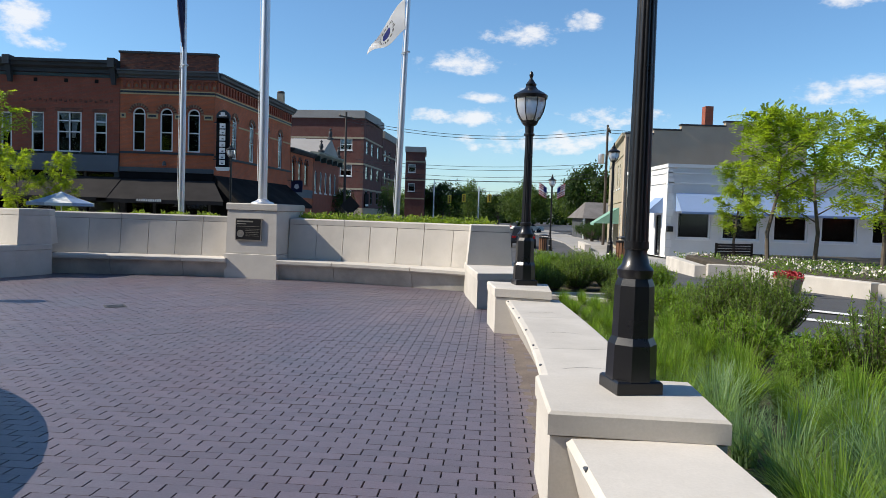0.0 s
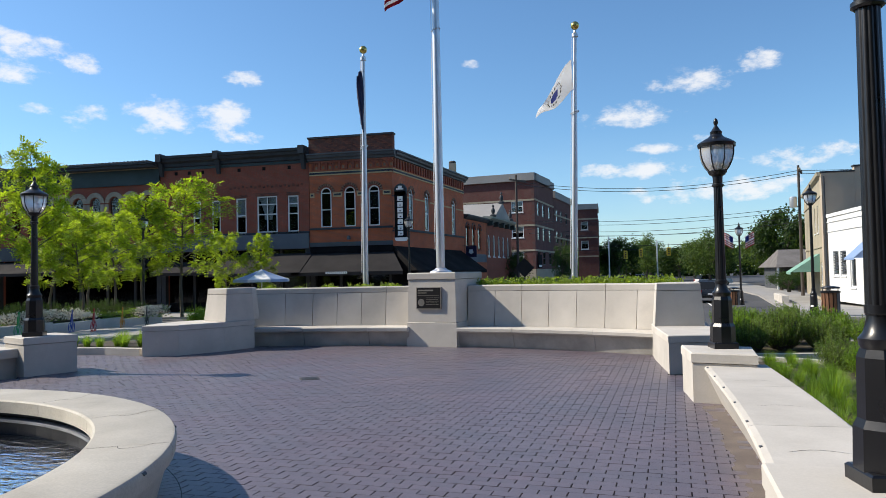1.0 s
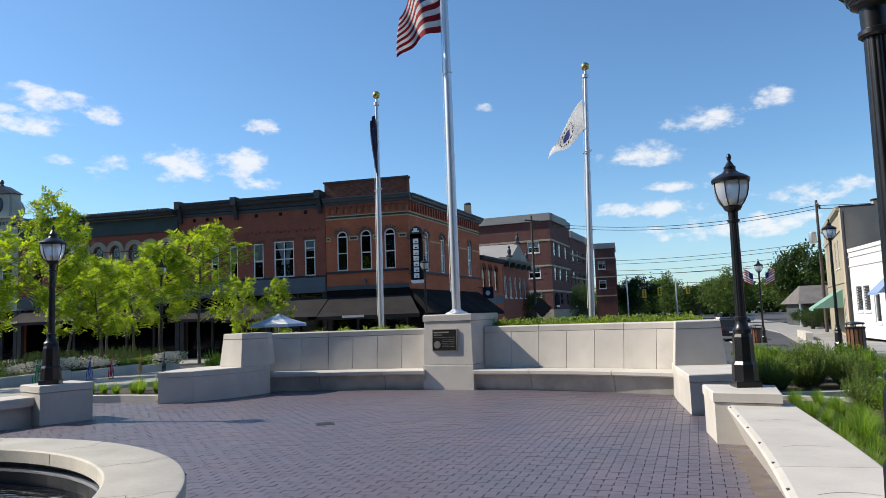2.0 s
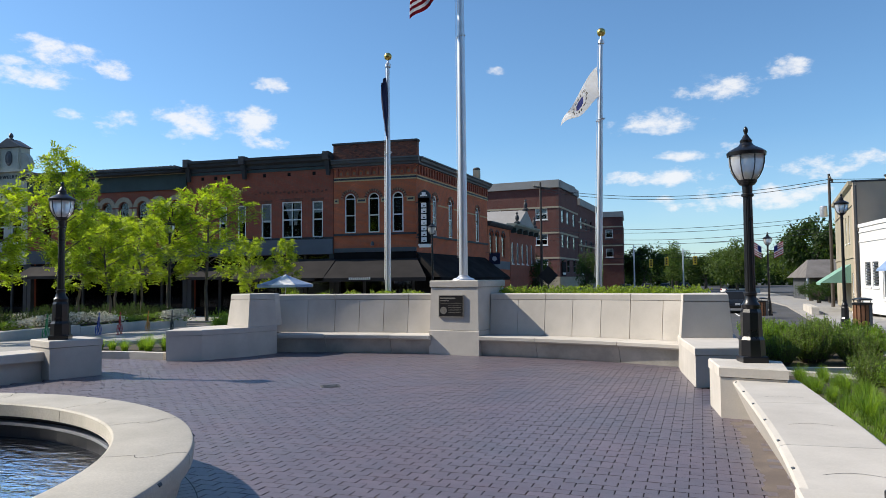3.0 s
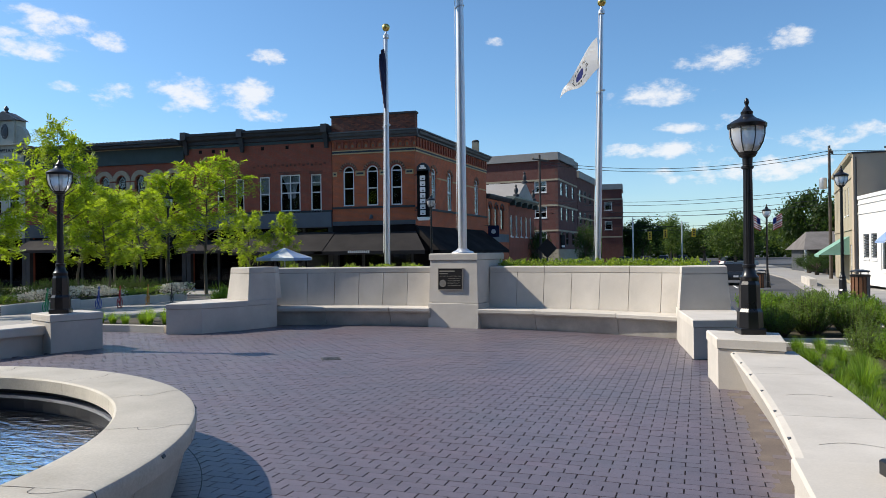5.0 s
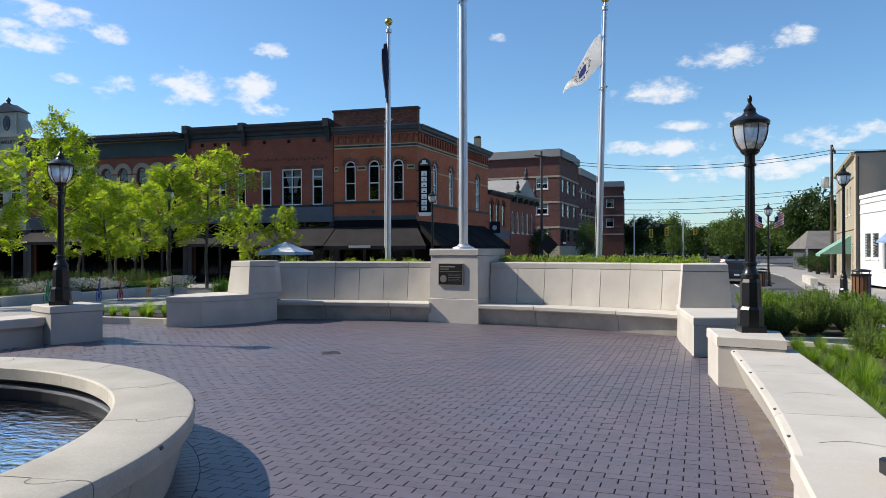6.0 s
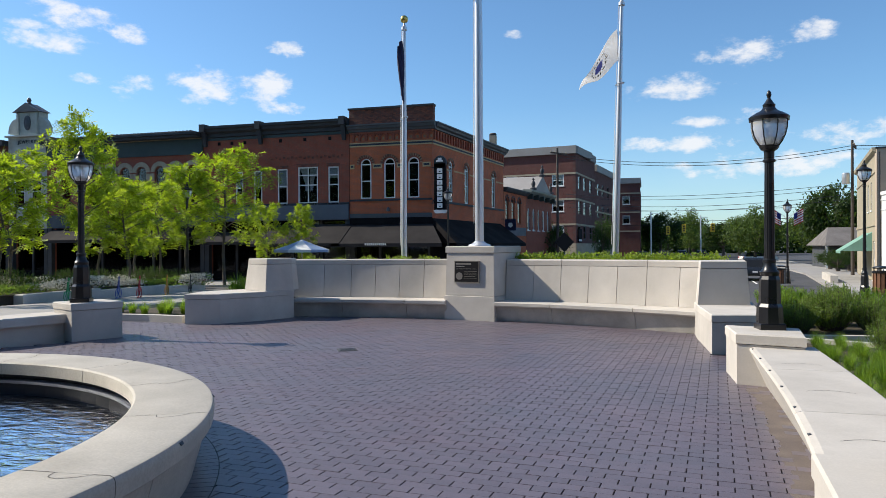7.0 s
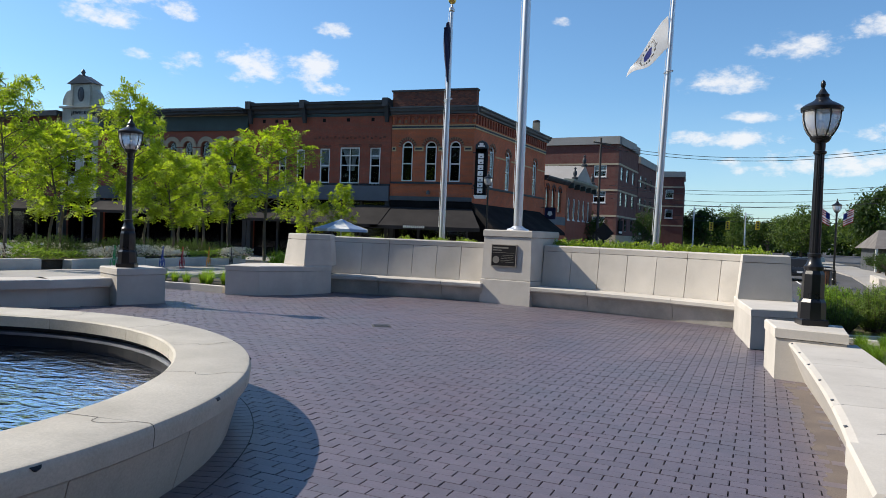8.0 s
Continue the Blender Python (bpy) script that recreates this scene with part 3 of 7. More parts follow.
def stripe_grid(u, v):
    top, drop = 10.0 - 1.15 * u, 2.05 - 1.0 * u
    fold = 0.16 * math.sin(u * 9 + v * 2.2) * (0.3 + u)
    return (POLE_C[0] - 0.10 - 1.0 * u, POLE_C[1] - 0.1 + fold, top - drop * v - 0.9 * max(0.0, u - 0.55))


def seal_pick(u, v):
    d = math.hypot((u - 0.5) * 1.5, v - 0.5)
    if d < 0.17:
        return 1
    return 2 if 0.27 < d < 0.33 and int((math.atan2(v - 0.5, (u - 0.5) * 1.5) + 3.2) * 5) % 2 else 0


cloth("navy_flag", (0, 0, 0), "navy blue flag hanging limp in folds on its pole", navy_grid, 14, 20, lambda u, v: 1 if 0.72 < v < 0.86 and u < 0.16 else 0, [NAVY, FLAG_WHITE])
cloth("white_flag", (0, 0, 0), "white flag with a blue round seal, lifted by the breeze", white_grid, 30, 24, seal_pick, [FLAG_WHITE, FLAG_BLUE, BRONZE])
cloth("striped_flag", (0, 0, 0), "red and white striped flag with a blue canton, drooping", stripe_grid, 16, 26, lambda u, v: 2 if v < 0.54 and u < 0.42 else int(v * 13) % 2, [FLAG_RED, FLAG_WHITE, FLAG_BLUE])


# ---------------------------------------------------------------- seat walls with pillars
def seat_x(y):
    """Plan line of the long seat's upper front edge."""
    y = min(max(y, 3.3), 9.3)
    return 0.00182449 * y ** 3 - 0.04721316 * y ** 2 + 0.43006726 * y - 0.57929992


SEAT_CUT = [(0.17, -0.1), (0.17, 0.0), (0.012, 0.36), (0.0, 0.385), (0.012, 0.408), (0.05, 0.42), (0.66, 0.42), (0.69, 0.40), (0.69, -0.1)]


HALF_DISC = [(0.02 * math.sin(t), 0.02 * math.cos(t)) for t in np.linspace(math.pi, 0, 9)]


def long_seat():
    w = thing("wall_seat_east", "long curved pale concrete seat wall along the planting", "seat wall", kind="structure")
    ys = [4.12, 5.75, 7.45, 9.0]
    for y0, y1 in zip(ys, ys[1:]):
        n, k, vs, fs = 8, len(SEAT_CUT), [], []
        for i in range(n + 1):
            y = y0 + 0.003 + (y1 - y0 - 0.006) * i / n
            vs += [(seat_x(y) + o, y, z) for o, z in SEAT_CUT]
        for i in range(n):
            for j in range(k):
                q = (j + 1) % k
                fs.append((i * k + j, (i + 1) * k + j, (i + 1) * k + q, i * k + q))
        fs += [tuple(range(k)), tuple(n * k + j for j in range(k - 1, -1, -1))]
        part("seat_block", Shape().add(vs, fs), CONCRETE, w)
    for y in (8.75, 8.1, 7.4, 6.65, 5.9, 5.15, 4.5):
        part("edge_clip", Shape().prism(HALF_DISC, -0.012, 0.005, 0.003), CORNICE_LIGHT, w, at=pose(seat_x(y) + 0.012, y, 0.409, 0, -25, 0))
    for y0 in (7.75, 6.45, 5.0):
        jt = Shape()
        for i in range(12):
            p, q = [(seat_x(y0) + 0.16 + 0.34 * u / 12, y0 + 0.07 * math.sin(math.pi * u / 12)) for u in (i, i + 1)]
            jt.add([(p[0], p[1] - 0.0025, 0.4215), (q[0], q[1] - 0.0025, 0.4215), (q[0], q[1] + 0.0025, 0.4215), (p[0], p[1] + 0.0025, 0.4215)], [(0, 1, 2, 3)])
        part("joint", jt, JOINT, w)


long_seat()
near_seat = thing("wall_seat_south", "pale concrete seat beside the lamp pillar", "seat wall", kind="structure")
part("seat_block", Shape().prism([(0.62, 0.6), (1.15, 0.6), (1.20, 3.42), (0.655, 3.44)], -0.1, 0.448, 0.03, top=[(0.46, 0.6), (1.15, 0.6), (1.20, 3.42), (0.50, 3.44)]), CONCRETE, near_seat)
part("edge_clip", Shape().prism(HALF_DISC, -0.012, 0.005, 0.003), CORNICE_LIGHT, near_seat, at=pose(0.507, 3.05, 0.437, 0, -25, 0))


def pillar(name, poly, top, label):
    p = thing(name, label, "pillar", kind="structure")
    part("shaft", Shape().prism(inset(poly, 0.012), -0.1, top - 0.118), CONCRETE, p)
    part("cap", Shape().prism(poly, top - 0.11, top, 0.014), CONCRETE, p)


pillar("wall_pillar_near", [(0.425, 3.45), (1.235, 3.36), (1.32, 4.12), (0.475, 4.20)], 0.56, "pale concrete pillar that carries a black lamp")
pillar("wall_pillar_east", [(0.66, 8.90), (1.33, 8.72), (1.42, 9.55), (0.63, 9.74)], 0.56, "pale concrete pillar that carries a black lamp")
pillar("wall_pillar_west", [(-10.0, 10.3), (-9.28, 9.95), (-8.90, 10.70), (-9.65, 11.05)], 0.62, "pale concrete pillar that carries a black lamp")

west = thing("wall_seat_west", "curved pale concrete bench with a shadowed overhang beside the fountain", "seat wall", kind="structure")
WEST = [(-9.34, 10.33), (-9.75, 9.1), (-10.15, 8.45), (-10.9, 7.0), (-11.5, 5.0)]
for (x0, y0), (x1, y1) in zip(WEST, WEST[1:]):
    d = Vector((x1 - x0, y1 - y0)).normalized()
    nx, ny = d.y, -d.x
    g = d * 0.004
    for nm, o0, o1, z0, z1, bv, mm in (("seat_slab", -0.05, -0.75, 0.30, 0.44, 0.015, CONCRETE), ("riser", -0.16, -0.70, -0.1, 0.298, 0.0, CONCRETE)):
        pl = [(x0 + g.x - nx * o0, y0 + g.y - ny * o0), (x0 + g.x - nx * o1, y0 + g.y - ny * o1), (x1 - g.x - nx * o1, y1 - g.y - ny * o1), (x1 - g.x - nx * o0, y1 - g.y - ny * o0)]
        ar = sum(pl[i - 1][0] * pl[i][1] - pl[i][0] * pl[i - 1][1] for i in range(4))
        part(nm, Shape().prism(pl if ar > 0 else pl[::-1], z0, z1, bv), mm, west)


# ---------------------------------------------------------------- fountain
def fountain():
    f = thing("fountain", "round concrete fountain basin with a broad smooth coping and rippled water", "fountain", (*CF, 0))
    z, ro, ri = 0.47, 3.26, 2.72

    def spot(a, u, h):
        r = ri + (ro - ri) * u
        return Vector((r * math.sin(a), r * math.cos(a), h))
    prof = [(0.0, z - 0.115), (0.0, z - 0.016), (0.03, z - 0.003), (0.945, z), (0.977, z - 0.007), (0.996, z - 0.024), (1.0, z - 0.05), (0.985, z - 0.118), (0.965, z - 0.126), (0.5, z - 0.126), (0.45, z - 0.115)]
    n0 = 16
    for k in range(n0):
        a, b = radians(-4 + 360 / n0 * k), radians(-4 + 360 / n0 * (k + 1))
        m, kk, vs, fs = 10, len(prof), [], []
        for i in range(m + 1):
            t = a + 0.0004 + (b - a - 0.0008) * i / m
            vs += [spot(t, u, h) for u, h in prof]
        for i in range(m):
            for j in range(kk):
                q = (j + 1) % kk
                fs.append((i * kk + j, (i + 1) * kk + j, (i + 1) * kk + q, i * kk + q))
        fs += [tuple(range(kk)), tuple(m * kk + j for j in range(kk - 1, -1, -1))]
        part("coping_block", Shape().add(vs, fs), COPING, f, smooth=True)
        pts = []                                         # keyed joint: straight, a stepped bow, straight
        for i in range(41):
            u = 0.03 + 0.915 * i / 40
            w = (u - 0.40) / 0.38
            bow = 0.15 * w ** 0.3 * (1 - w) ** 0.8 if 0 < w < 1 else 0.0
            pts.append(spot(a + bow / 3.0, u, z + 0.002 - 0.004 * max(0.0, 0.9 - u)))
        jt, nj = Shape(), len(pts)
        rows = []
        for i, p in enumerate(pts):
            d = (pts[min(i + 1, nj - 1)] - pts[max(i - 1, 0)]).normalized()
            e = Vector((-d.y, d.x, 0)) * 0.0022
            rows += [p - e, p + e]
        for u, h in ((0.979, z - 0.006), (0.9975, z - 0.024), (1.0015, z - 0.05), (0.9865, z - 0.118)):
            rows += [spot(a - 0.0008, u, h), spot(a + 0.0008, u, h)]
        jt.add(rows, [(2 * i, 2 * i + 2, 2 * i + 3, 2 * i + 1) for i in range(len(rows) // 2 - 1)])
        part("joint", jt, JOINT, f)
        jf = [spot(a - 0.0008, -0.002, z - 0.115), spot(a + 0.0008, -0.002, z - 0.115), spot(a + 0.0008, -0.002, z - 0.016), spot(a - 0.0008, -0.002, z - 0.016)]
        part("face_joint", Shape().add(jf, [(0, 1, 2, 3)]), JOINT, f)
        c = a + (b - a) * 0.5
        mm = Matrix.Translation(spot(c, 0.955, z - 0.010)) @ Matrix.Rotation(-c, 4, "Z") @ pose(0, 0, 0, -38)
        part("edge_clip", Shape().prism([(0.024 * math.cos(t), 0.012 - 0.024 * math.sin(t)) for t in np.linspace(0, -math.pi, 9)][::-1], -0.012, 0.006, 0.003), BRONZE, f, at=mm)
    for k in range(24):
        part("basin_panel", Shape().arc((0, 0), [(3.09, -0.1), (3.21, z - 0.145), (3.225, z - 0.129), (2.98, z - 0.131), (2.98, -0.1)], k * 15 + 4.06, k * 15 + 18.94, 4), COPING, f)
    part("basin_core", Shape().arc((0, 0), [(2.975, -0.1), (2.975, z - 0.134), (2.965, z - 0.134), (2.965, -0.1)], 0, 360, 72, closed=True), JOINT, f)
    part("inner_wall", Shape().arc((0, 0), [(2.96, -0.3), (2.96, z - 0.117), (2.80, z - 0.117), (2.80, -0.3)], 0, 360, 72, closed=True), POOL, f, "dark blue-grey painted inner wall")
    part("ledge", Shape().arc((0, 0), [(2.798, 0.262), (2.745, 0.268), (2.74, 0.296), (2.798, 0.302)], 0, 360, 72, closed=True), POOL_LEDGE, f, "pale blue-grey ledge under the coping")
    part("pool_floor", Shape().lathe([(2.79, -0.14), (2.79, -0.06)], 48), POOL_FLOOR, f)
    n, w = 64, Shape()
    w.add([(2.797 * math.sin(2 * math.pi * k / n), 2.797 * math.cos(2 * math.pi * k / n), 0.15) for k in range(n)], [tuple(range(n - 1, -1, -1))])
    wob = part("water", w, WATER, f, "clear rippled water")
    wob.visible_shadow = False


fountain()


# ---------------------------------------------------------------- lamps
def lamp_post(at, base_h, shaft_h, r, lantern, rz, label, outlet=False, foot=0.30):
    """Fluted cast post on an octagonal base, with an acorn lantern."""
    p = thing("street_lamp", label, "street lamp", at, rz, group="lamp posts of the square")
    k = base_h / 0.80
    f = foot / 2
    part("foot", Shape().box(-f, f, -f, f, 0, 0.075 * k, bev=0.01), BLACK, p)
    s22 = math.cos(math.pi / 8)
    part("base", Shape().lathe([(f * 0.98 / s22, 0.07 * k), (f * 0.94 / s22, 0.27 * k), (f * 0.80 / s22, 0.31 * k), (f * 0.76 / s22, 0.60 * k), (f * 0.66 / s22, 0.64 * k)], 8), BLACK, p)
    part("collar", Shape().lathe([(f * 0.62, 0.63 * k), (f * 0.74, 0.66 * k), (f * 0.76, 0.69 * k), (f * 0.58, 0.72 * k), (f * 0.47, 0.78 * k), (f * 0.46, 0.80 * k), (f * 0.52, 0.81 * k), (f * 0.52, 0.84 * k), (r * 1.05, 0.85 * k)], 28), BLACK, p, smooth=True)

    def flute(a, rr):
        return rr * (1 - 0.09 * (0.5 + 0.5 * math.cos(a * 12)) ** 3)
    z1 = base_h + shaft_h
    part("shaft", Shape().lathe([(r, 0.80 * k), (r * 0.82, z1)], 72, r_at=flute), BLACK, p, smooth=True)
    q = lantern / 0.62
    part("neck", Shape().lathe([(r * 0.95, z1), (r * 1.15, z1 + 0.01), (r * 1.15, z1 + 0.03), (r * 0.9, z1 + 0.04), (r * 0.95, z1 + 0.13 * q), (r * 1.5, z1 + 0.15 * q), (r * 1.7, z1 + 0.19 * q), (r * 1.2, z1 + 0.20 * q)], 24), BLACK, p, smooth=True)
    zg = z1 + 0.19 * q
    prof = ((0.097, 0.0), (0.140, 0.05), (0.175, 0.12), (0.195, 0.20), (0.200, 0.30))
    lamp = part("lantern", Shape().lathe([(a * q, zg + b * q) for a, b in prof], 28, cap=False), LANTERN, p, "frosted clear lantern", smooth=True)
    part("globe", Shape().lathe([(0.02 * q, zg), (0.06 * q, zg + 0.03 * q), (0.075 * q, zg + 0.07 * q), (0.06 * q, zg + 0.11 * q), (0.01 * q, zg + 0.13 * q)], 18), BULB, lamp, smooth=True)
    for a in range(8):
        t = radians(a * 45 + 10)
        pts = [((rr + 0.006) * q * math.cos(t), (rr + 0.006) * q * math.sin(t), zg + zz * q) for rr, zz in prof]
        part("rib", Shape().tube(pts, 0.0065 * q, 5), BLACK, lamp)
    part("cradle", Shape().lathe([(0.07 * q, zg - 0.03 * q), (0.105 * q, zg - 0.02 * q), (0.112 * q, zg), (0.098 * q, zg + 0.012 * q), (0.07 * q, zg + 0.006 * q)], 24), BLACK, p, smooth=True)
    hat = ((0.192, 0.292), (0.217, 0.295), (0.222, 0.335), (0.208, 0.348), (0.188, 0.362), (0.145, 0.388), (0.108, 0.405), (0.083, 0.425), (0.066, 0.45), (0.070, 0.482), (0.056, 0.495), (0.034, 0.53), (0.016, 0.56), (0.022, 0.575), (0.028, 0.60), (0.022, 0.63), (0.006, 0.65))
    part("hood", Shape().lathe([(a * q, zg + b * q) for a, b in hat], 28), BLACK, p, smooth=True)
    if outlet:
        part("outlet_box", Shape().box(r * 0.7, r * 0.7 + 0.05, -0.05, 0.05, z1 - 0.10, z1 - 0.01, bev=0.006), BLACK, p)
    return p


lamp_post((0.925, 3.90, 0.56), 0.73, 1.35, 0.060, 0.61, 8, "black fluted lamp post on a pale concrete pillar", foot=0.243)
lamp_post((1.08, 9.42, 0.56), 0.76, 1.15, 0.060, 0.61, 8, "black fluted lamp post on a pale concrete pillar", foot=0.275)
lamp_post((-9.45, 10.36, 0.62), 0.78, 1.068, 0.055, 0.58, 30, "black fluted lamp post on a pale concrete pillar")


# ---------------------------------------------------------------- buildings
def wall_shape(x0, x1, z0, z1, holes, depth=0.34):
    """A wall in its own plane (x along, z up, y inwards) with openings through it; arched holes get their spandrels."""
    s = Shape()
    xs = sorted({x0, x1, *[h[0] for h in holes], *[h[1] for h in holes]})
    zs = sorted({z0, z1, *[h[2] for h in holes], *[h[3] for h in holes]})
    for a, b in zip(xs, xs[1:]):
        run = None
        for c, d in list(zip(zs, zs[1:])) + [(None, None)]:
            solid_here = c is not None and not any(h[0] <= (a + b) / 2 <= h[1] and h[2] <= (c + d) / 2 <= h[3] for h in holes)
            if solid_here:
                run = (run[0], d) if run else (c, d)
            elif run:
                s.box(a, b, 0, depth, run[0], run[1])
                run = None
    for h in holes:
        if len(h) > 4 and h[4]:
            r, cx, top = (h[1] - h[0]) / 2, (h[0] + h[1]) / 2, h[3]
            n, pts = 12, []
            for k in range(n + 1):
                t = math.pi * k / n
                pts.append((cx - r * math.cos(t), top - r + (r - 0.001) * math.sin(t)))
            for (px, pz), (qx, qz) in zip(pts, pts[1:]):
                s.add([(px, 0, pz), (qx, 0, qz), (qx, 0, top), (px, 0, top), (px, depth, pz), (qx, depth, qz), (qx, depth, top), (px, depth, top)],
                      [(0, 1, 2, 3), (4, 7, 6, 5), (0, 4, 5, 1)])
    return s


def frame_shape(x0, x1, z0, z1, t, arch, bars_x=(), bars_z=(), y0=0.05, y1=0.13):
    s = Shape()
    r = (x1 - x0) / 2
    top = z1 - r if arch else z1 - t
    s.box(x0, x0 + t, y0, y1, z0, top)
    s.box(x1 - t, x1, y0, y1, z0, top)
    s.box(x0 + t, x1 - t, y0, y1, z0, z0 + t)
    if arch:
        cx, n = (x0 + x1) / 2, 12
        for k in range(n):
            q = []
            for kk in (k, k + 1):
                a = math.pi * kk / n
                q += [(cx - r * math.cos(a), top + r * math.sin(a)), (cx - (r - t) * math.cos(a), top + (r - t) * math.sin(a))]
            vs = [(x, y0, z) for x, z in q] + [(x, y1, z) for x, z in q]
            s.add(vs, [(0, 1, 3, 2), (4, 6, 7, 5), (0, 2, 6, 4), (1, 5, 7, 3)])
    else:
        s.box(x0, x1, y0, y1, top, z1)
    for bx in bars_x:
        s.box(bx - t * 0.4, bx + t * 0.4, y0 + 0.01, y1 - 0.01, z0 + t, top)
    for bz in bars_z:
        s.box(x0 + t, x1 - t, y0 + 0.01, y1 - 0.01, bz - t * 0.45, bz + t * 0.45)
    return s


def pane_shape(x0, x1, z0, z1, y, arch):
    s = Shape()
    if arch:
        r, cx = (x1 - x0) / 2, (x0 + x1) / 2
        pts = [(x0, z0), (x1, z0)] + [(cx + r * math.cos(math.pi * k / 12), z1 - r + r * math.sin(math.pi * k / 12)) for k in range(13)]
    else:
        pts = [(x0, z0), (x1, z0), (x1, z1), (x0, z1)]
    n = len(pts)
    s.add([(x, y, z) for x, z in pts] + [(x, y + 0.006, z) for x, z in pts],
          [tuple(range(n)), tuple(range(2 * n - 1, n - 1, -1))] + [(i, (i + 1) % n, n + (i + 1) % n, n + i) for i in range(n)])
    return s


def window(parent, h, t=0.07, blind=0.0, material=None, bars_x=(), bars_z=(), sill=True):
    x0, x1, z0, z1 = h[:4]
    arch = len(h) > 4 and h[4]
    w = part("window", frame_shape(x0 + 0.01, x1 - 0.01, z0, z1 - 0.01, t, arch, bars_x, bars_z), material or WHITE, parent)
    part("pane", pane_shape(x0 + t, x1 - t, z0 + t, z1 - t, 0.09, arch), GLASS, w)
    if blind:
        part("blind", pane_shape(x0 + t, x1 - t, z1 - t - (z1 - z0 - 2 * t) * blind, z1 - t, 0.16, arch and blind > 0.4), CURTAIN, w, "white roller blind")
    if sill:
        part("sill", Shape().box(x0 - 0.06, x1 + 0.06, -0.05, 0.10, z0 - 0.09, z0 - 0.004), material or STONE, w)
    return w


def band(parent, name, x0, x1, z0, z1, out, material, label=""):
    return part(name, Shape().box(x0, x1, -out, -0.002, z0, z1), material, parent, label)


def hood(parent, cx, zc, r0, r1, n, mats, out=0.05):
    """Arch ring of single voussoirs."""
    for k in range(n):
        a0, a1 = math.pi * k / n + 0.012, math.pi * (k + 1) / n - 0.012
        q = [(cx - r * math.cos(a), zc + r * math.sin(a)) for a, r in ((a0, r0), (a1, r0), (a1, r1), (a0, r1))]
        s = Shape().add([(x, -out, z) for x, z in q] + [(x, 0.02, z) for x, z in q], [(0, 1, 2, 3), (0, 4, 5, 1), (1, 5, 6, 2), (2, 6, 7, 3), (3, 7, 4, 0)])
        part("voussoir", s, mats[k % len(mats)], parent)


def moulding(x0, x1, prof):
    """Cornice profile (y, z) run along x."""
    n = len(prof)
    return Shape().add([(x0, y, z) for y, z in prof] + [(x1, y, z) for y, z in prof],
                       [tuple(range(n)), tuple(range(2 * n - 1, n - 1, -1))] + [(i, (i + 1) % n, n + (i + 1) % n, n + i) for i in range(n)])


def awning(parent, x0, x1, z_top, z_bot, out, valance, material, name="awning", label="", cut0=0.0, cut1=0.0):
    s = Shape()
    t = 0.02
    s.add([(x0, 0, z_top), (x1, 0, z_top), (x1 + cut1, -out, z_bot), (x0 - cut0, -out, z_bot), (x0, 0, z_top - t), (x1, 0, z_top - t), (x1 + cut1, -out, z_bot - t), (x0 - cut0, -out, z_bot - t)],
          [(0, 1, 2, 3), (4, 7, 6, 5), (0, 4, 5, 1), (3, 2, 6, 7), (0, 3, 7, 4), (1, 5, 6, 2)])
    s.add([(x0, 0, z_top), (x0 - cut0, -out, z_bot), (x0, 0, z_bot)], [(0, 1, 2)])
    s.add([(x1, 0, z_top), (x1 + cut1, -out, z_bot), (x1, 0, z_bot)], [(0, 2, 1)])
    a = part(name, s, material, parent, label)
    part("valance", Shape().box(x0 - cut0, x1 + cut1, -out - 0.008, -out + 0.008, z_bot - valance, z_bot), material, a)
    return a


def shop_front(parent, x0, x1, z0, z1, bays, depth=0.5):
    """Recessed dark shop front: posts, stall riser in the near-black shade colour, panes."""
    w = (x1 - x0) / bays
    for a, b in ((x0 - 0.1, x0 + 0.22), (x1 - 0.22, x1 + 0.1)):
        part("end_pier", Shape().box(a, b, 0.02, 0.34, z0, z1), CORNICE, parent)
    for k in range(bays):
        a, b = x0 + k * w, x0 + (k + 1) * w
        f = part("shop_window", frame_shape(a + 0.08, b - 0.08, z0 + 0.5, z1, 0.07, False, y0=depth, y1=depth + 0.08), AWNING, parent)
        part("pane", pane_shape(a + 0.15, b - 0.15, z0 + 0.57, z1 - 0.07, depth + 0.04, False), SHOP_GLASS, f)
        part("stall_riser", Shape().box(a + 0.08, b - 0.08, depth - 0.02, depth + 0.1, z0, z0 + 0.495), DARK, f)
        part("post", Shape().box(a - 0.075, a + 0.075, depth - 0.06, depth + 0.1, z0, z1), CORNICE, parent)


def shell(parent, x0, x1, y1, z0, z1, wall, roof_z):
    """Side and back walls, roof and a near-black sheet in place of shaded rooms, for a building whose front is at y =
    0.
    """
    part("side_wall", Shape().box(x0, x0 + 0.3, 0.345, y1, z0, z1), wall, parent)
    part("side_wall", Shape().box(x1 - 0.3, x1, 0.345, y1, z0, z1), wall, parent)
    part("back_wall", Shape().box(x0, x1, y1, y1 + 0.3, z0, z1), wall, parent)
    part("roof", Shape().box(x0 + 0.02, x1 - 0.02, 0.35, y1, roof_z - 0.25, roof_z), SHINGLE, parent)
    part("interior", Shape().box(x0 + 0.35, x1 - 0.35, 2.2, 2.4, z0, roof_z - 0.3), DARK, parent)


BASE = -0.75


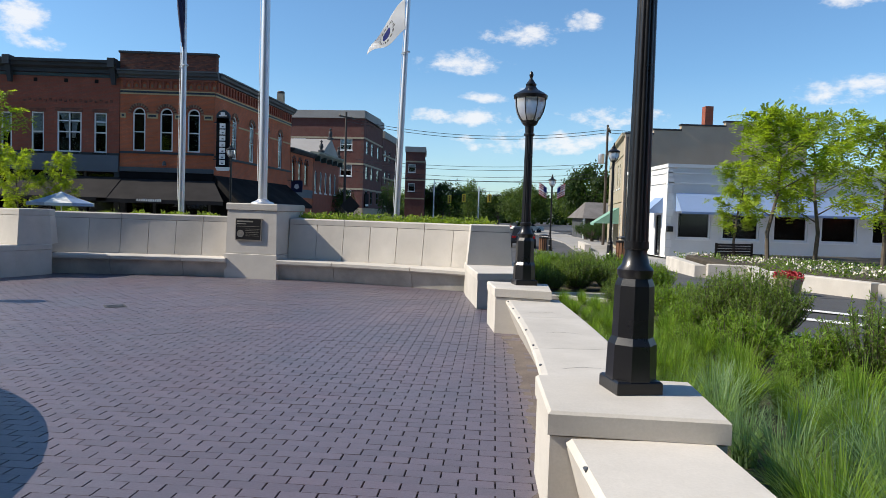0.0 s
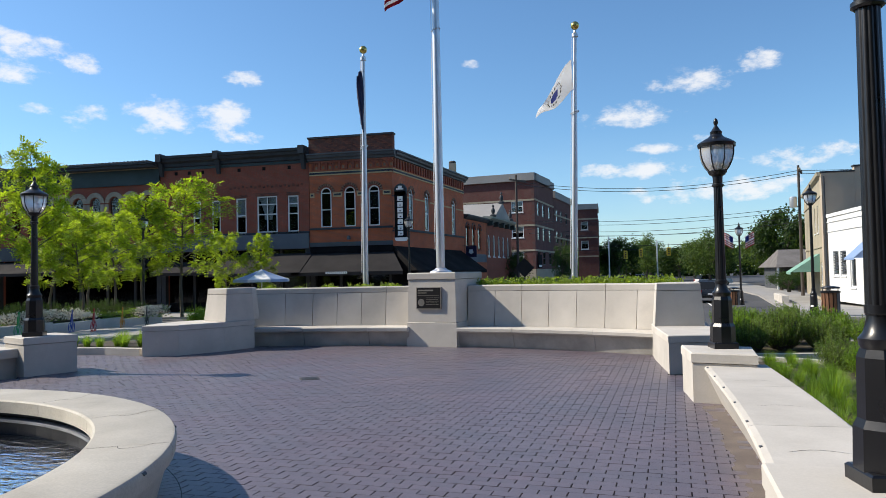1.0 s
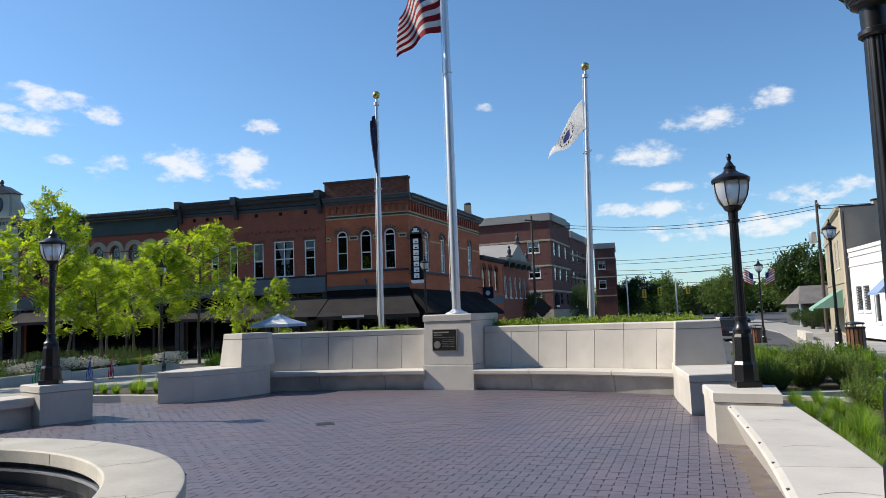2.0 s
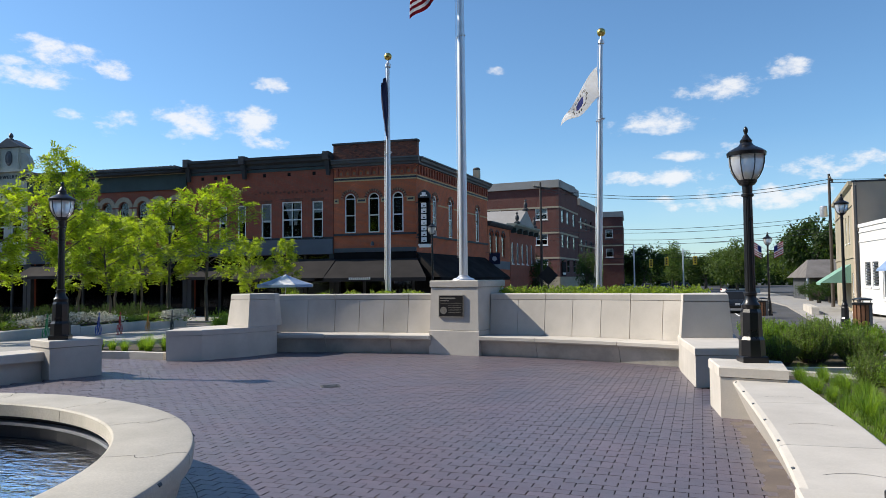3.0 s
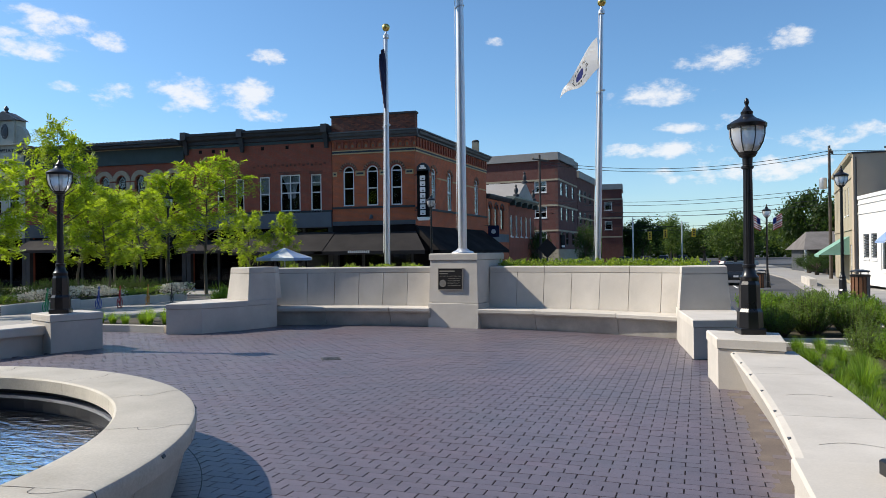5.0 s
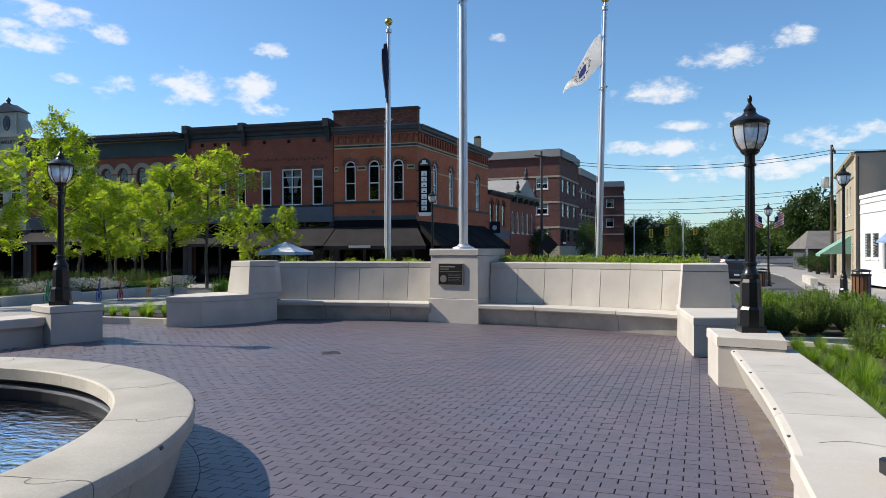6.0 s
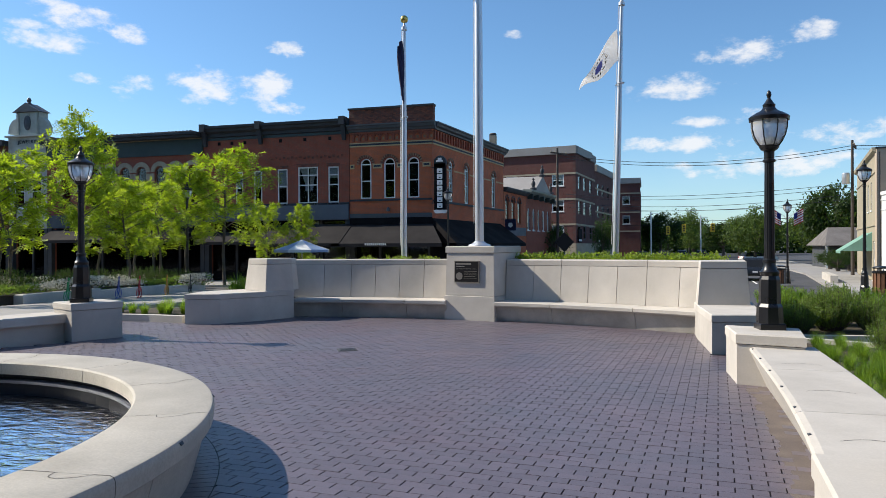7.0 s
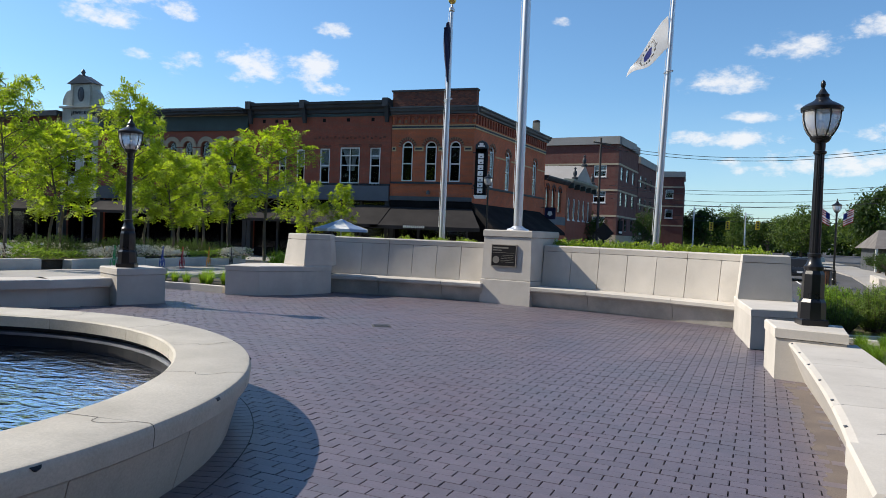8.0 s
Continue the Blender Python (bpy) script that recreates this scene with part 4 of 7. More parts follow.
def corner_building():
    """Two-storey brick corner block; heights are above the street."""
    h = lambda z: z - BASE
    b = thing("corner_building", "orange-red brick corner building with arched windows and a black awning", "building", (-18.9, 43.2, BASE))
    L = 5.6
    wins = [(0.74, 1.50, h(4.62), h(7.2), 1), (2.36, 3.13, h(4.62), h(7.2), 1), (3.99, 4.74, h(4.62), h(7.2), 1)]
    part("wall", wall_shape(0, L, h(2.9), h(9.0), wins), BRICK_ORANGE, b)
    part("parapet", Shape().box(-0.05, L + 0.05, 0.05, 0.5, h(9.0), h(10.38)), BRICK_OLD, b, "sooty brick parapet")
    part("parapet_coping", Shape().box(-0.12, L + 0.1, -0.02, 0.56, h(10.384), h(10.5)), CORNICE, b)
    part("cornice", moulding(-0.05, L + 0.25, [(0.04, h(8.9)), (-0.14, h(8.92)), (-0.16, h(9.02)), (-0.30, h(9.10)), (-0.34, h(9.24)), (-0.42, h(9.28)), (-0.42, h(9.36)), (0.04, h(9.40))]), CORNICE_LIGHT, b, "grey painted metal cornice")
    for k in range(12):
        x = 0.28 + k * 0.46
        part("corbel_arch", Shape().box(x - 0.07, x + 0.07, -0.10, 0.0, h(8.32), h(8.80)), BRICK_RED, b)
        hood(b, x + 0.23, h(8.62), 0.10, 0.16, 5, [BRICK_RED], 0.09)
        part("niche_inlay", Shape().box(x + 0.16, x + 0.30, -0.025, -0.002, h(8.38), h(8.56)), TAN_BRICK, b)
    band(b, "corbel_head", 0.0, L, h(8.79), h(8.89), 0.11, BRICK_RED)
    for nm, z0, z1, o, mm in (("stone_band", 8.16, 8.22, 0.06, CREAM_STONE), ("dark_band", 8.04, 8.155, 0.05, CORNICE), ("stone_band", 7.96, 8.035, 0.06, CREAM_STONE), ("sill_band", 4.45, 4.58, 0.08, CORNICE), ("fascia_band", 3.38, 3.64, 0.10, CORNICE_LIGHT), ("sign_band", 2.95, 3.375, 0.06, AWNING)):
        band(b, nm, 0.02, L, h(z0), h(z1), o, mm)
    for w in wins:
        window(b, w, 0.075, 0.0, WHITE, bars_z=(h(5.75), h(6.82)), sill=False)
        cx = (w[0] + w[1]) / 2
        hood(b, cx, h(6.82), 0.385, 0.46, 9, [BRICK_RED], 0.04)
        hood(b, cx, h(6.82), 0.465, 0.62, 21, [TAN_BRICK, BRICK_OLD], 0.06)
    for x0, x1 in ((0.04, 0.34), (1.62, 2.24), (3.26, 3.88), (4.98, 5.5)):
        part("impost", Shape().box(x0, x1, -0.05, -0.002, h(6.55), h(6.84)), CREAM_STONE, b)
        part("impost_inlay", Shape().box(x0 + 0.07, x1 - 0.07, -0.058, -0.051, h(6.64), h(6.76)), CORNICE, b)
    part("wall_lamp", Shape().lathe([(0.12, 0), (0.10, 0.2), (0.03, 0.26)], 12, pose(2.7, -0.15, h(3.78))), CORNICE_LIGHT, b)
    shop_front(b, 0.1, L - 0.1, 0.05, h(2.9), 3)
    awning(b, -0.4, L + 0.0, h(2.95), h(1.72), 2.1, 0.22, AWNING_FADED, "awning", "faded black canvas awning", 0.0, 1.2)
    # side wall along the street
    ang = math.degrees(math.atan2(14.2, 1.7))
    side = pose(L, 0.0, 0, 0, 0, ang)
    sw = [(0.95, 1.75, h(4.5), h(7.2), 1), (2.70, 3.45, h(4.5), h(7.2), 1), (5.60, 6.42, h(4.5), h(7.2), 1), (8.45, 9.3, h(4.5), h(7.2), 1), (11.4, 12.25, h(4.5), h(7.2), 1)]
    wall = part("street_wall", wall_shape(0.0, 14.3, h(2.6), h(9.0), sw), BRICK_ORANGE, b, at=side)
    for w in sw:
        window(wall, w, 0.075, 0.0, WHITE, bars_z=(h(5.75), h(6.82)), sill=False)
        hood(wall, (w[0] + w[1]) / 2, h(6.80), 0.43, 0.62, 13, [TAN_BRICK, BRICK_OLD], 0.05)
    part("cornice", moulding(0.1, 14.6, [(0.04, h(8.9)), (-0.14, h(8.92)), (-0.16, h(9.02)), (-0.30, h(9.10)), (-0.34, h(9.24)), (-0.42, h(9.28)), (-0.42, h(9.36)), (0.04, h(9.40))]), CORNICE_LIGHT, wall)
    for k in range(31):
        x = 0.3 + k * 0.46
        part("corbel", Shape().box(x - 0.09, x + 0.09, -0.10, -0.002, h(8.30), h(8.86)), BRICK_RED, wall)
    for nm, z0, z1, o, mm in (("stone_band", 8.16, 8.22, 0.06, CREAM_STONE), ("dark_band", 8.04, 8.155, 0.05, CORNICE), ("stone_band", 7.96, 8.035, 0.06, CREAM_STONE), ("sill_band", 4.33, 4.47, 0.08, CORNICE)):
        band(wall, nm, 0.04, 14.3, h(z0), h(z1), o, mm)
    for x0, x1 in ((1.95, 2.55), (3.6, 5.45), (6.6, 8.3), (9.45, 11.2), (12.4, 14.2)):
        band(wall, "impost_band", x0, x1, h(6.52), h(6.62), 0.04, CREAM_STONE)
    # wall base in near-black: the awning's shade is put into its colour
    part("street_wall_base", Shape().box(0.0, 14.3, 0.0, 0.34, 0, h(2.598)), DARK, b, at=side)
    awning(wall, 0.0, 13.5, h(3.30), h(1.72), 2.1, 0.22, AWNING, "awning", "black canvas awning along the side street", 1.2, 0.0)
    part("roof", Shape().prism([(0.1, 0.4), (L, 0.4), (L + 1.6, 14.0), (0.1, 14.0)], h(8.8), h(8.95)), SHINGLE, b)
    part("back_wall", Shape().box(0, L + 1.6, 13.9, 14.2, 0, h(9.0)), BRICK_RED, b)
    # near-black sheets give the windows the darkness of unlit rooms
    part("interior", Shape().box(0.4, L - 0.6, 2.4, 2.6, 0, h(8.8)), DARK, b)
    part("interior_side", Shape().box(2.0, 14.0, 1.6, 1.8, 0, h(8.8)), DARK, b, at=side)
    ch = part("chimney", Shape().box(6.5, 7.0, 12.6, 13.1, h(8.9), h(10.3)), STONE, b, "pale rendered chimney")
    part("chimney_pot", Shape().lathe([(0.26, 0), (0.3, 0.1), (0.22, 0.2)], 12, pose(6.75, 12.85, h(10.3))), CORNICE, ch)
    return b


def row_building():
    """Red brick block with a heavy bracketed cornice."""
    h = lambda z: z - BASE
    b = thing("brick_row_building", "red brick two-storey row building with bracketed slate cornice", "building", (-29.8, 43.2, BASE))
    L = 10.86
    wins = [(2.45, 3.05, h(4.42), h(6.7)), (3.86, 4.50, h(4.42), h(6.7)), (5.64, 6.40, h(4.42), h(6.75)), (7.16, 8.62, h(4.42), h(6.82)), (9.35, 10.12, h(4.42), h(6.8))]
    part("wall", wall_shape(0, L, h(3.3), h(9.1), wins), BRICK_RED, b)
    for k, w in enumerate(wins):
        cx = (w[0] + w[1]) / 2
        mid = (w[2] + w[3]) / 2
        window(b, w, 0.08, (0.45, 0.5, 0.55, 0.0, 0.3)[k], WHITE, bars_x=(cx,) if k == 3 else (), bars_z=(mid, w[3] - 0.55) if k in (3, 4) else (mid,))
        part("brick_hood", Shape().box(w[0] - 0.08, w[1] + 0.08, -0.03, -0.002, w[3] + 0.005, w[3] + 0.2), BRICK_OLD, b)
    big = wins[3]
    cur = Shape()
    n = 10
    for sgn in (-1, 1):
        cx = (big[0] + big[1]) / 2
        for k in range(n):
            u0, u1 = k / n, (k + 1) / n
            f = lambda u: 0.66 - 0.42 * (1 - (1 - u) ** 2)
            za, zb = big[3] - 0.1 - 1.45 * u0, big[3] - 0.1 - 1.45 * u1
            cur.add([(cx + sgn * 0.04, 0.24, za), (cx + sgn * (0.04 + f(u0)), 0.22 + 0.03 * math.sin(k), za), (cx + sgn * (0.04 + f(u1)), 0.22 + 0.03 * math.sin(k + 1), zb), (cx + sgn * 0.04, 0.24, zb)], [(0, 1, 2, 3)])
    part("curtain", cur, CURTAIN, b, "white draped curtain")
    part("cornice", moulding(-0.02, L, [(0.04, h(9.05)), (-0.12, h(9.1)), (-0.14, h(9.3)), (-0.36, h(9.42)), (-0.4, h(9.58)), (-0.52, h(9.64)), (-0.54, h(9.80)), (0.3, h(9.92))]), CORNICE, b, "slate painted cornice")
    band(b, "frieze", 0.02, L, h(8.86), h(9.045), 0.05, GREEN_PAINT)
    for x in (0.18, 4.45, 10.55):
        br = Shape().prism([(x - 0.11, -0.16), (x + 0.11, -0.16), (x + 0.11, -0.01), (x - 0.11, -0.01)], h(8.45), h(9.40), top=[(x - 0.16, -0.40), (x + 0.16, -0.40), (x + 0.16, -0.01), (x - 0.16, -0.01)])
        part("bracket", br, CORNICE, b)
        part("bracket_cap", Shape().box(x - 0.2, x + 0.2, -0.58, -0.0, h(9.405), h(9.94)), CORNICE, b)
    for x in (1.2, 2.2, 3.2, 5.9, 7.7, 9.5):
        part("attic_vent", Shape().box(x - 0.11, x + 0.11, -0.012, -0.002, h(8.52), h(8.74)), DARK, b)
    for x0, x1, z in ((5.2, 10.7, 7.35), (1.0, 4.2, 7.25)):
        for k in range(int((x1 - x0) / 0.3)):
            part("corbel_brick", Shape().box(x0 + k * 0.3, x0 + k * 0.3 + 0.15, -0.035, -0.002, h(z + 0.06 * (k % 2)), h(z + 0.14 + 0.06 * (k % 2))), BRICK_OLD, b)
    band(b, "fascia", 0.05, L - 0.02, h(3.3), h(4.28), 0.12, FASCIA, "grey-blue painted shop fascia")
    band(b, "sill_band", 0.05, L, h(4.29), h(4.42), 0.05, CORNICE)
    shop_front(b, 0.1, L - 0.1, 0.05, h(3.3), 5)
    awning(b, 4.6, L + 0.2, h(3.0), h(1.75), 2.1, 0.2, AWNING_FADED, "awning", "faded black canvas awning")
    awning(b, 0.2, 4.0, h(2.6), h(1.9), 1.4, 0.2, AWNING_FADED, "awning", "faded black canvas awning")
    shell(b, 0.0, L, 14, 0, h(9.0), BRICK_RED, h(9.0))


def arcade_building():
    """Row building with stone-hooded round windows and a corrugated roof edge."""
    h = lambda z: z - BASE
    b = thing("arcade_building", "red brick row building with stone-hooded round-arched windows", "building", (-43.3, 43.2, BASE))
    L = 13.45
    cs = [x + 43.3 for x in (-41.6, -40.2, -38.9, -37.65, -36.35, -34.95, -33.4, -32.1, -30.75)]
    wins = [(x - 0.42, x + 0.42, h(4.6), h(7.3), 1) for x in cs]
    part("wall", wall_shape(0, L, h(3.4), h(8.6), wins), BRICK_RED, b)
    for w, x in zip(wins, cs):
        window(b, w, 0.07, 0.0, BRICK_OLD, bars_z=(h(6.0),))
        hood(b, x, h(6.88), 0.43, 0.74, 9, [STONE], 0.08)
        for o in (-0.6, 0.6):
            part("capital", Shape().box(x + o - 0.14, x + o + 0.14, -0.10, -0.002, h(6.28), h(6.78)), STONE, b)
    band(b, "frieze", 0.0, L, h(8.0), h(9.05), 0.12, GREEN_PAINT, "dark green frieze")
    band(b, "gilt_line", 0.1, L - 0.1, h(9.06), h(9.11), 0.14, STONE)
    part("eave_board", Shape().box(-0.02, L, -0.9, 0.4, h(9.3), h(9.42)), CORNICE, b)
    part("soffit_board", Shape().box(-0.02, L, -0.75, 0.35, h(9.12), h(9.29)), CORNICE, b)
    rib = Shape()
    for k in range(46):
        x = 0.15 + k * 0.285
        rib.prism([(x, -0.92), (x + 0.14, -0.92), (x + 0.14, 0.5), (x, 0.5)], h(9.42), h(9.53))
    part("roof_edge", rib, SHINGLE, b, "corrugated metal roof edge")
    band(b, "fascia", 0.05, L, h(3.0), h(3.95), 0.12, CORNICE_LIGHT)
    shop_front(b, 0.1, L - 0.1, 0.05, h(3.0), 6)
    awning(b, 0.5, 6.2, h(2.9), h(2.1), 1.6, 0.2, AWNING_FADED, "awning", "faded black canvas awning")
    awning(b, 7.0, 12.8, h(2.9), h(2.1), 1.6, 0.2, AWNING, "awning", "black canvas awning")
    shell(b, 0.0, L, 14, 0, h(8.6), BRICK_RED, h(9.0))


def gable_building():
    """Pale stone front with a scrolled gable."""
    h = lambda z: z - BASE
    b = thing("stone_gable_building", "pale stone shop building with a scrolled ornamental gable", "building", (-46.95, 43.2, BASE))
    L = 3.6
    wins = [(0.5, 1.5, h(4.6), h(7.0)), (2.1, 3.1, h(4.6), h(7.0))]
    part("wall", wall_shape(0, L, h(3.0), h(9.9), wins), GABLE_STONE, b)
    for w in wins:
        window(b, w, 0.08, 0.3, WHITE, bars_z=((w[2] + w[3]) / 2,))
    part("gable_block", Shape().box(0.85, 2.95, -0.05, 0.8, h(10.05), h(11.75)), GABLE_STONE, b)
    for x in (0.95, 2.65):
        part("pilaster", Shape().box(x, x + 0.2, -0.16, -0.052, h(10.1), h(11.6)), GABLE_STONE, b)
    ped = Shape().add([(0.65, -0.25, h(11.76)), (3.15, -0.25, h(11.76)), (1.9, -0.25, h(12.45)), (0.65, 0.9, h(11.76)), (3.15, 0.9, h(11.76)), (1.9, 0.9, h(12.45))], [(0, 1, 2), (3, 5, 4), (0, 3, 4, 1), (1, 4, 5, 2), (2, 5, 3, 0)])
    part("pediment", ped, CORNICE_LIGHT, b)
    part("finial", Shape().lathe([(0.16, 0), (0.2, 0.12), (0.1, 0.2), (0.17, 0.36), (0.12, 0.5), (0.02, 0.6)], 14, pose(1.9, 0.1, h(12.3))), CORNICE_LIGHT, b, smooth=True)
    for sg, x in ((-1, 0.85), (1, 2.95)):
        pts = [(x, h(11.3))] + [(x + sg * (0.1 + 0.75 * math.sin(math.pi / 2 * k / 8)), h(11.3) - 1.1 * (1 - math.cos(math.pi / 2 * k / 8))) for k in range(9)] + [(x, h(10.1))]
        n = len(pts)
        part("scroll", Shape().add([(px, 0.0, pz) for px, pz in pts] + [(px, 0.4, pz) for px, pz in pts], [tuple(range(n)), tuple(range(2 * n - 1, n - 1, -1))] + [(i, (i + 1) % n, n + (i + 1) % n, n + i) for i in range(n)]), GABLE_STONE, b)
    part("cartouche", Shape().lathe([(0.42, 0), (0.40, 0.06), (0.3, 0.09), (0.26, 0.05), (0.1, 0.12), (0.0, 0.13)], 20, pose(1.9, -0.06, h(10.95), 90) @ Matrix.Diagonal((0.75, 1.35, 1, 1)), cap=False), CORNICE_LIGHT, b, smooth=True)
    part("cornice", Shape().box(-0.1, L + 0.1, -0.25, 0.3, h(9.91), h(10.04)), GABLE_STONE, b)
    cu = bpy.data.curves.new("lettering", "FONT")
    cu.body, cu.size, cu.extrude, cu.align_x = "JEWELRY", 0.36, 0.02, "CENTER"
    cu.space_character = 1.25
    tx = new("lettering", cu)
    cu.materials.append(CORNICE)
    tx.parent, tx.matrix_basis = b, pose(L / 2, -0.03, h(9.42), 90)
    shop_front(b, 0.1, L - 0.1, 0.05, h(3.0), 2)
    shell(b, 0.0, L, 12, 0, h(9.9), BRICK_OLD, h(9.9))


def plain_row():
    h = lambda z: z - BASE
    b = thing("dark_row_building", "dark brick row building half hidden behind the trees", "building", (-64.0, 43.2, BASE))
    L = 17.0
    wins = [(1.0 + k * 1.9, 2.0 + k * 1.9, h(4.6), h(7.0)) for k in range(8)]
    part("wall", wall_shape(0, L, h(3.0), h(9.6), wins), BRICK_OLD, b)
    for w in wins:
        window(b, w, 0.07, 0.3, STONE, bars_z=((w[2] + w[3]) / 2,))
    part("cornice", Shape().box(-0.1, L, -0.5, 0.3, h(9.3), h(9.7)), CORNICE, b)
    shop_front(b, 0.1, L - 0.1, 0.05, h(3.0), 6)
    awning(b, 1, 16, h(2.9), h(2.0), 1.6, 0.2, AWNING, "awning", "black canvas awning")
    shell(b, 0.0, L, 14, 0, h(9.6), BRICK_OLD, h(9.6))


corner_building()
row_building()
arcade_building()
gable_building()
plain_row()

STREET = math.degrees(math.atan2(14.2, 1.7))


def along_street(s):
    """Point on the building line of the side street, s metres past the corner."""
    a = radians(STREET)
    return (-13.3 + s * math.cos(a), 43.2 + s * math.sin(a), BASE)


def small_brick_shop():
    h = lambda z: z - BASE
    b = thing("small_brick_shop", "small orange brick shop with three tall arched windows", "building", along_street(14.4), STREET)
    wins = [(0.45, 1.25, h(3.45), h(5.6), 1), (2.1, 2.95, h(3.45), h(5.6), 1), (3.8, 4.75, h(3.45), h(5.6), 1)]
    part("wall", wall_shape(0, 6.3, 0, h(6.0), wins), BRICK_ORANGE, b)
    for w in wins:
        window(b, w, 0.09, 0.0, BRICK_RED)
        hood(b, (w[0] + w[1]) / 2, w[3] - 0.42, 0.44, 0.6, 9, [CORNICE, BRICK_RED], 0.05)
    part("cornice", moulding(-0.05, 6.5, [(0, h(5.95)), (-0.2, h(6.0)), (-0.35, h(6.2)), (-0.35, h(6.32)), (0.3, h(6.36))]), CORNICE, b)
    band(b, "shop_sign_band", 0.2, 6.1, h(2.4), h(3.1), 0.06, FASCIA)
    shell(b, 0, 6.3, 10, 0, h(6.0), BRICK_RED, h(6.05))
    sg = thing("hanging_sign", "square dark hanging sign with a white emblem on the brick wall", "sign", along_street(13.6), STREET)
    part("panel", Shape().box(0.0, 0.08, -1.25, -0.35, h(2.75), h(3.65), bev=0.01), NAVY, sg)
    part("emblem", Shape().lathe([(0.22, 0), (0.22, 0.012)], 5, pose(-0.001, -0.8, h(3.2), 0, -90)), WHITE, sg)
    part("arm", Shape().box(0.02, 0.06, -1.2, -0.0, h(3.66), h(3.70)), CORNICE, sg)


def gabled_house():
    h = lambda z: z - BASE
    b = thing("white_gabled_building", "weathered pale building with a gabled roof, finials and arched windows", "building", along_street(20.8), STREET)
    wins = [(0.4 + k * 1.7, 1.15 + k * 1.7, h(2.95), h(4.95), 1) for k in range(5)]
    part("wall", wall_shape(0, 9.0, 0, h(6.2), wins), BRICK_RED, b)
    for w in wins:
        window(b, w, 0.1, 0.3, WHITE)
    part("cornice", moulding(-0.1, 9.2, [(0, h(6.1)), (-0.3, h(6.2)), (-0.6, h(6.4)), (-0.62, h(6.55)), (0.3, h(6.6))]), PALE_GREEN, b)
    for k in range(5):
        part("bracket", Shape().box(0.4 + k * 2.0, 0.65 + k * 2.0, -0.5, -0.002, h(5.75), h(6.2)), GREEN_PAINT, b)
    g = Shape().add([(1.2, -0.5, h(6.6)), (6.8, -0.5, h(6.6)), (4.0, -0.5, h(8.1)), (1.2, 8, h(6.6)), (6.8, 8, h(6.6)), (4.0, 8, h(8.1))], [(0, 1, 2), (3, 5, 4), (1, 4, 5, 2), (2, 5, 3, 0), (0, 3, 4, 1)])
    part("gable_roof", g, ATTIC, b, "pale slate gable")
    main = Shape().add([(-5.9, 1.0, h(6.6)), (9.0, 1.0, h(6.6)), (-5.9, 5, h(7.7)), (9.0, 5, h(7.7)), (-5.9, 9, h(6.6)), (9.0, 9, h(6.6))], [(0, 1, 3, 2), (2, 3, 5, 4), (0, 2, 4), (1, 5, 3), (0, 4, 5, 1)])
    part("main_roof", main, ATTIC, b)
    for x, z in ((1.0, 6.6), (4.0, 8.05), (7.2, 6.6)):
        part("finial", Shape().lathe([(0.3, 0), (0.3, 0.15), (0.12, 0.25), (0.2, 0.5), (0.16, 0.7), (0.05, 0.85), (0.14, 0.95), (0.02, 1.1)], 10, pose(x, -0.4, h(z))), CORNICE, b, smooth=True)
    shell(b, 0, 9.0, 9, 0, h(6.2), BRICK_DARK, h(6.5))


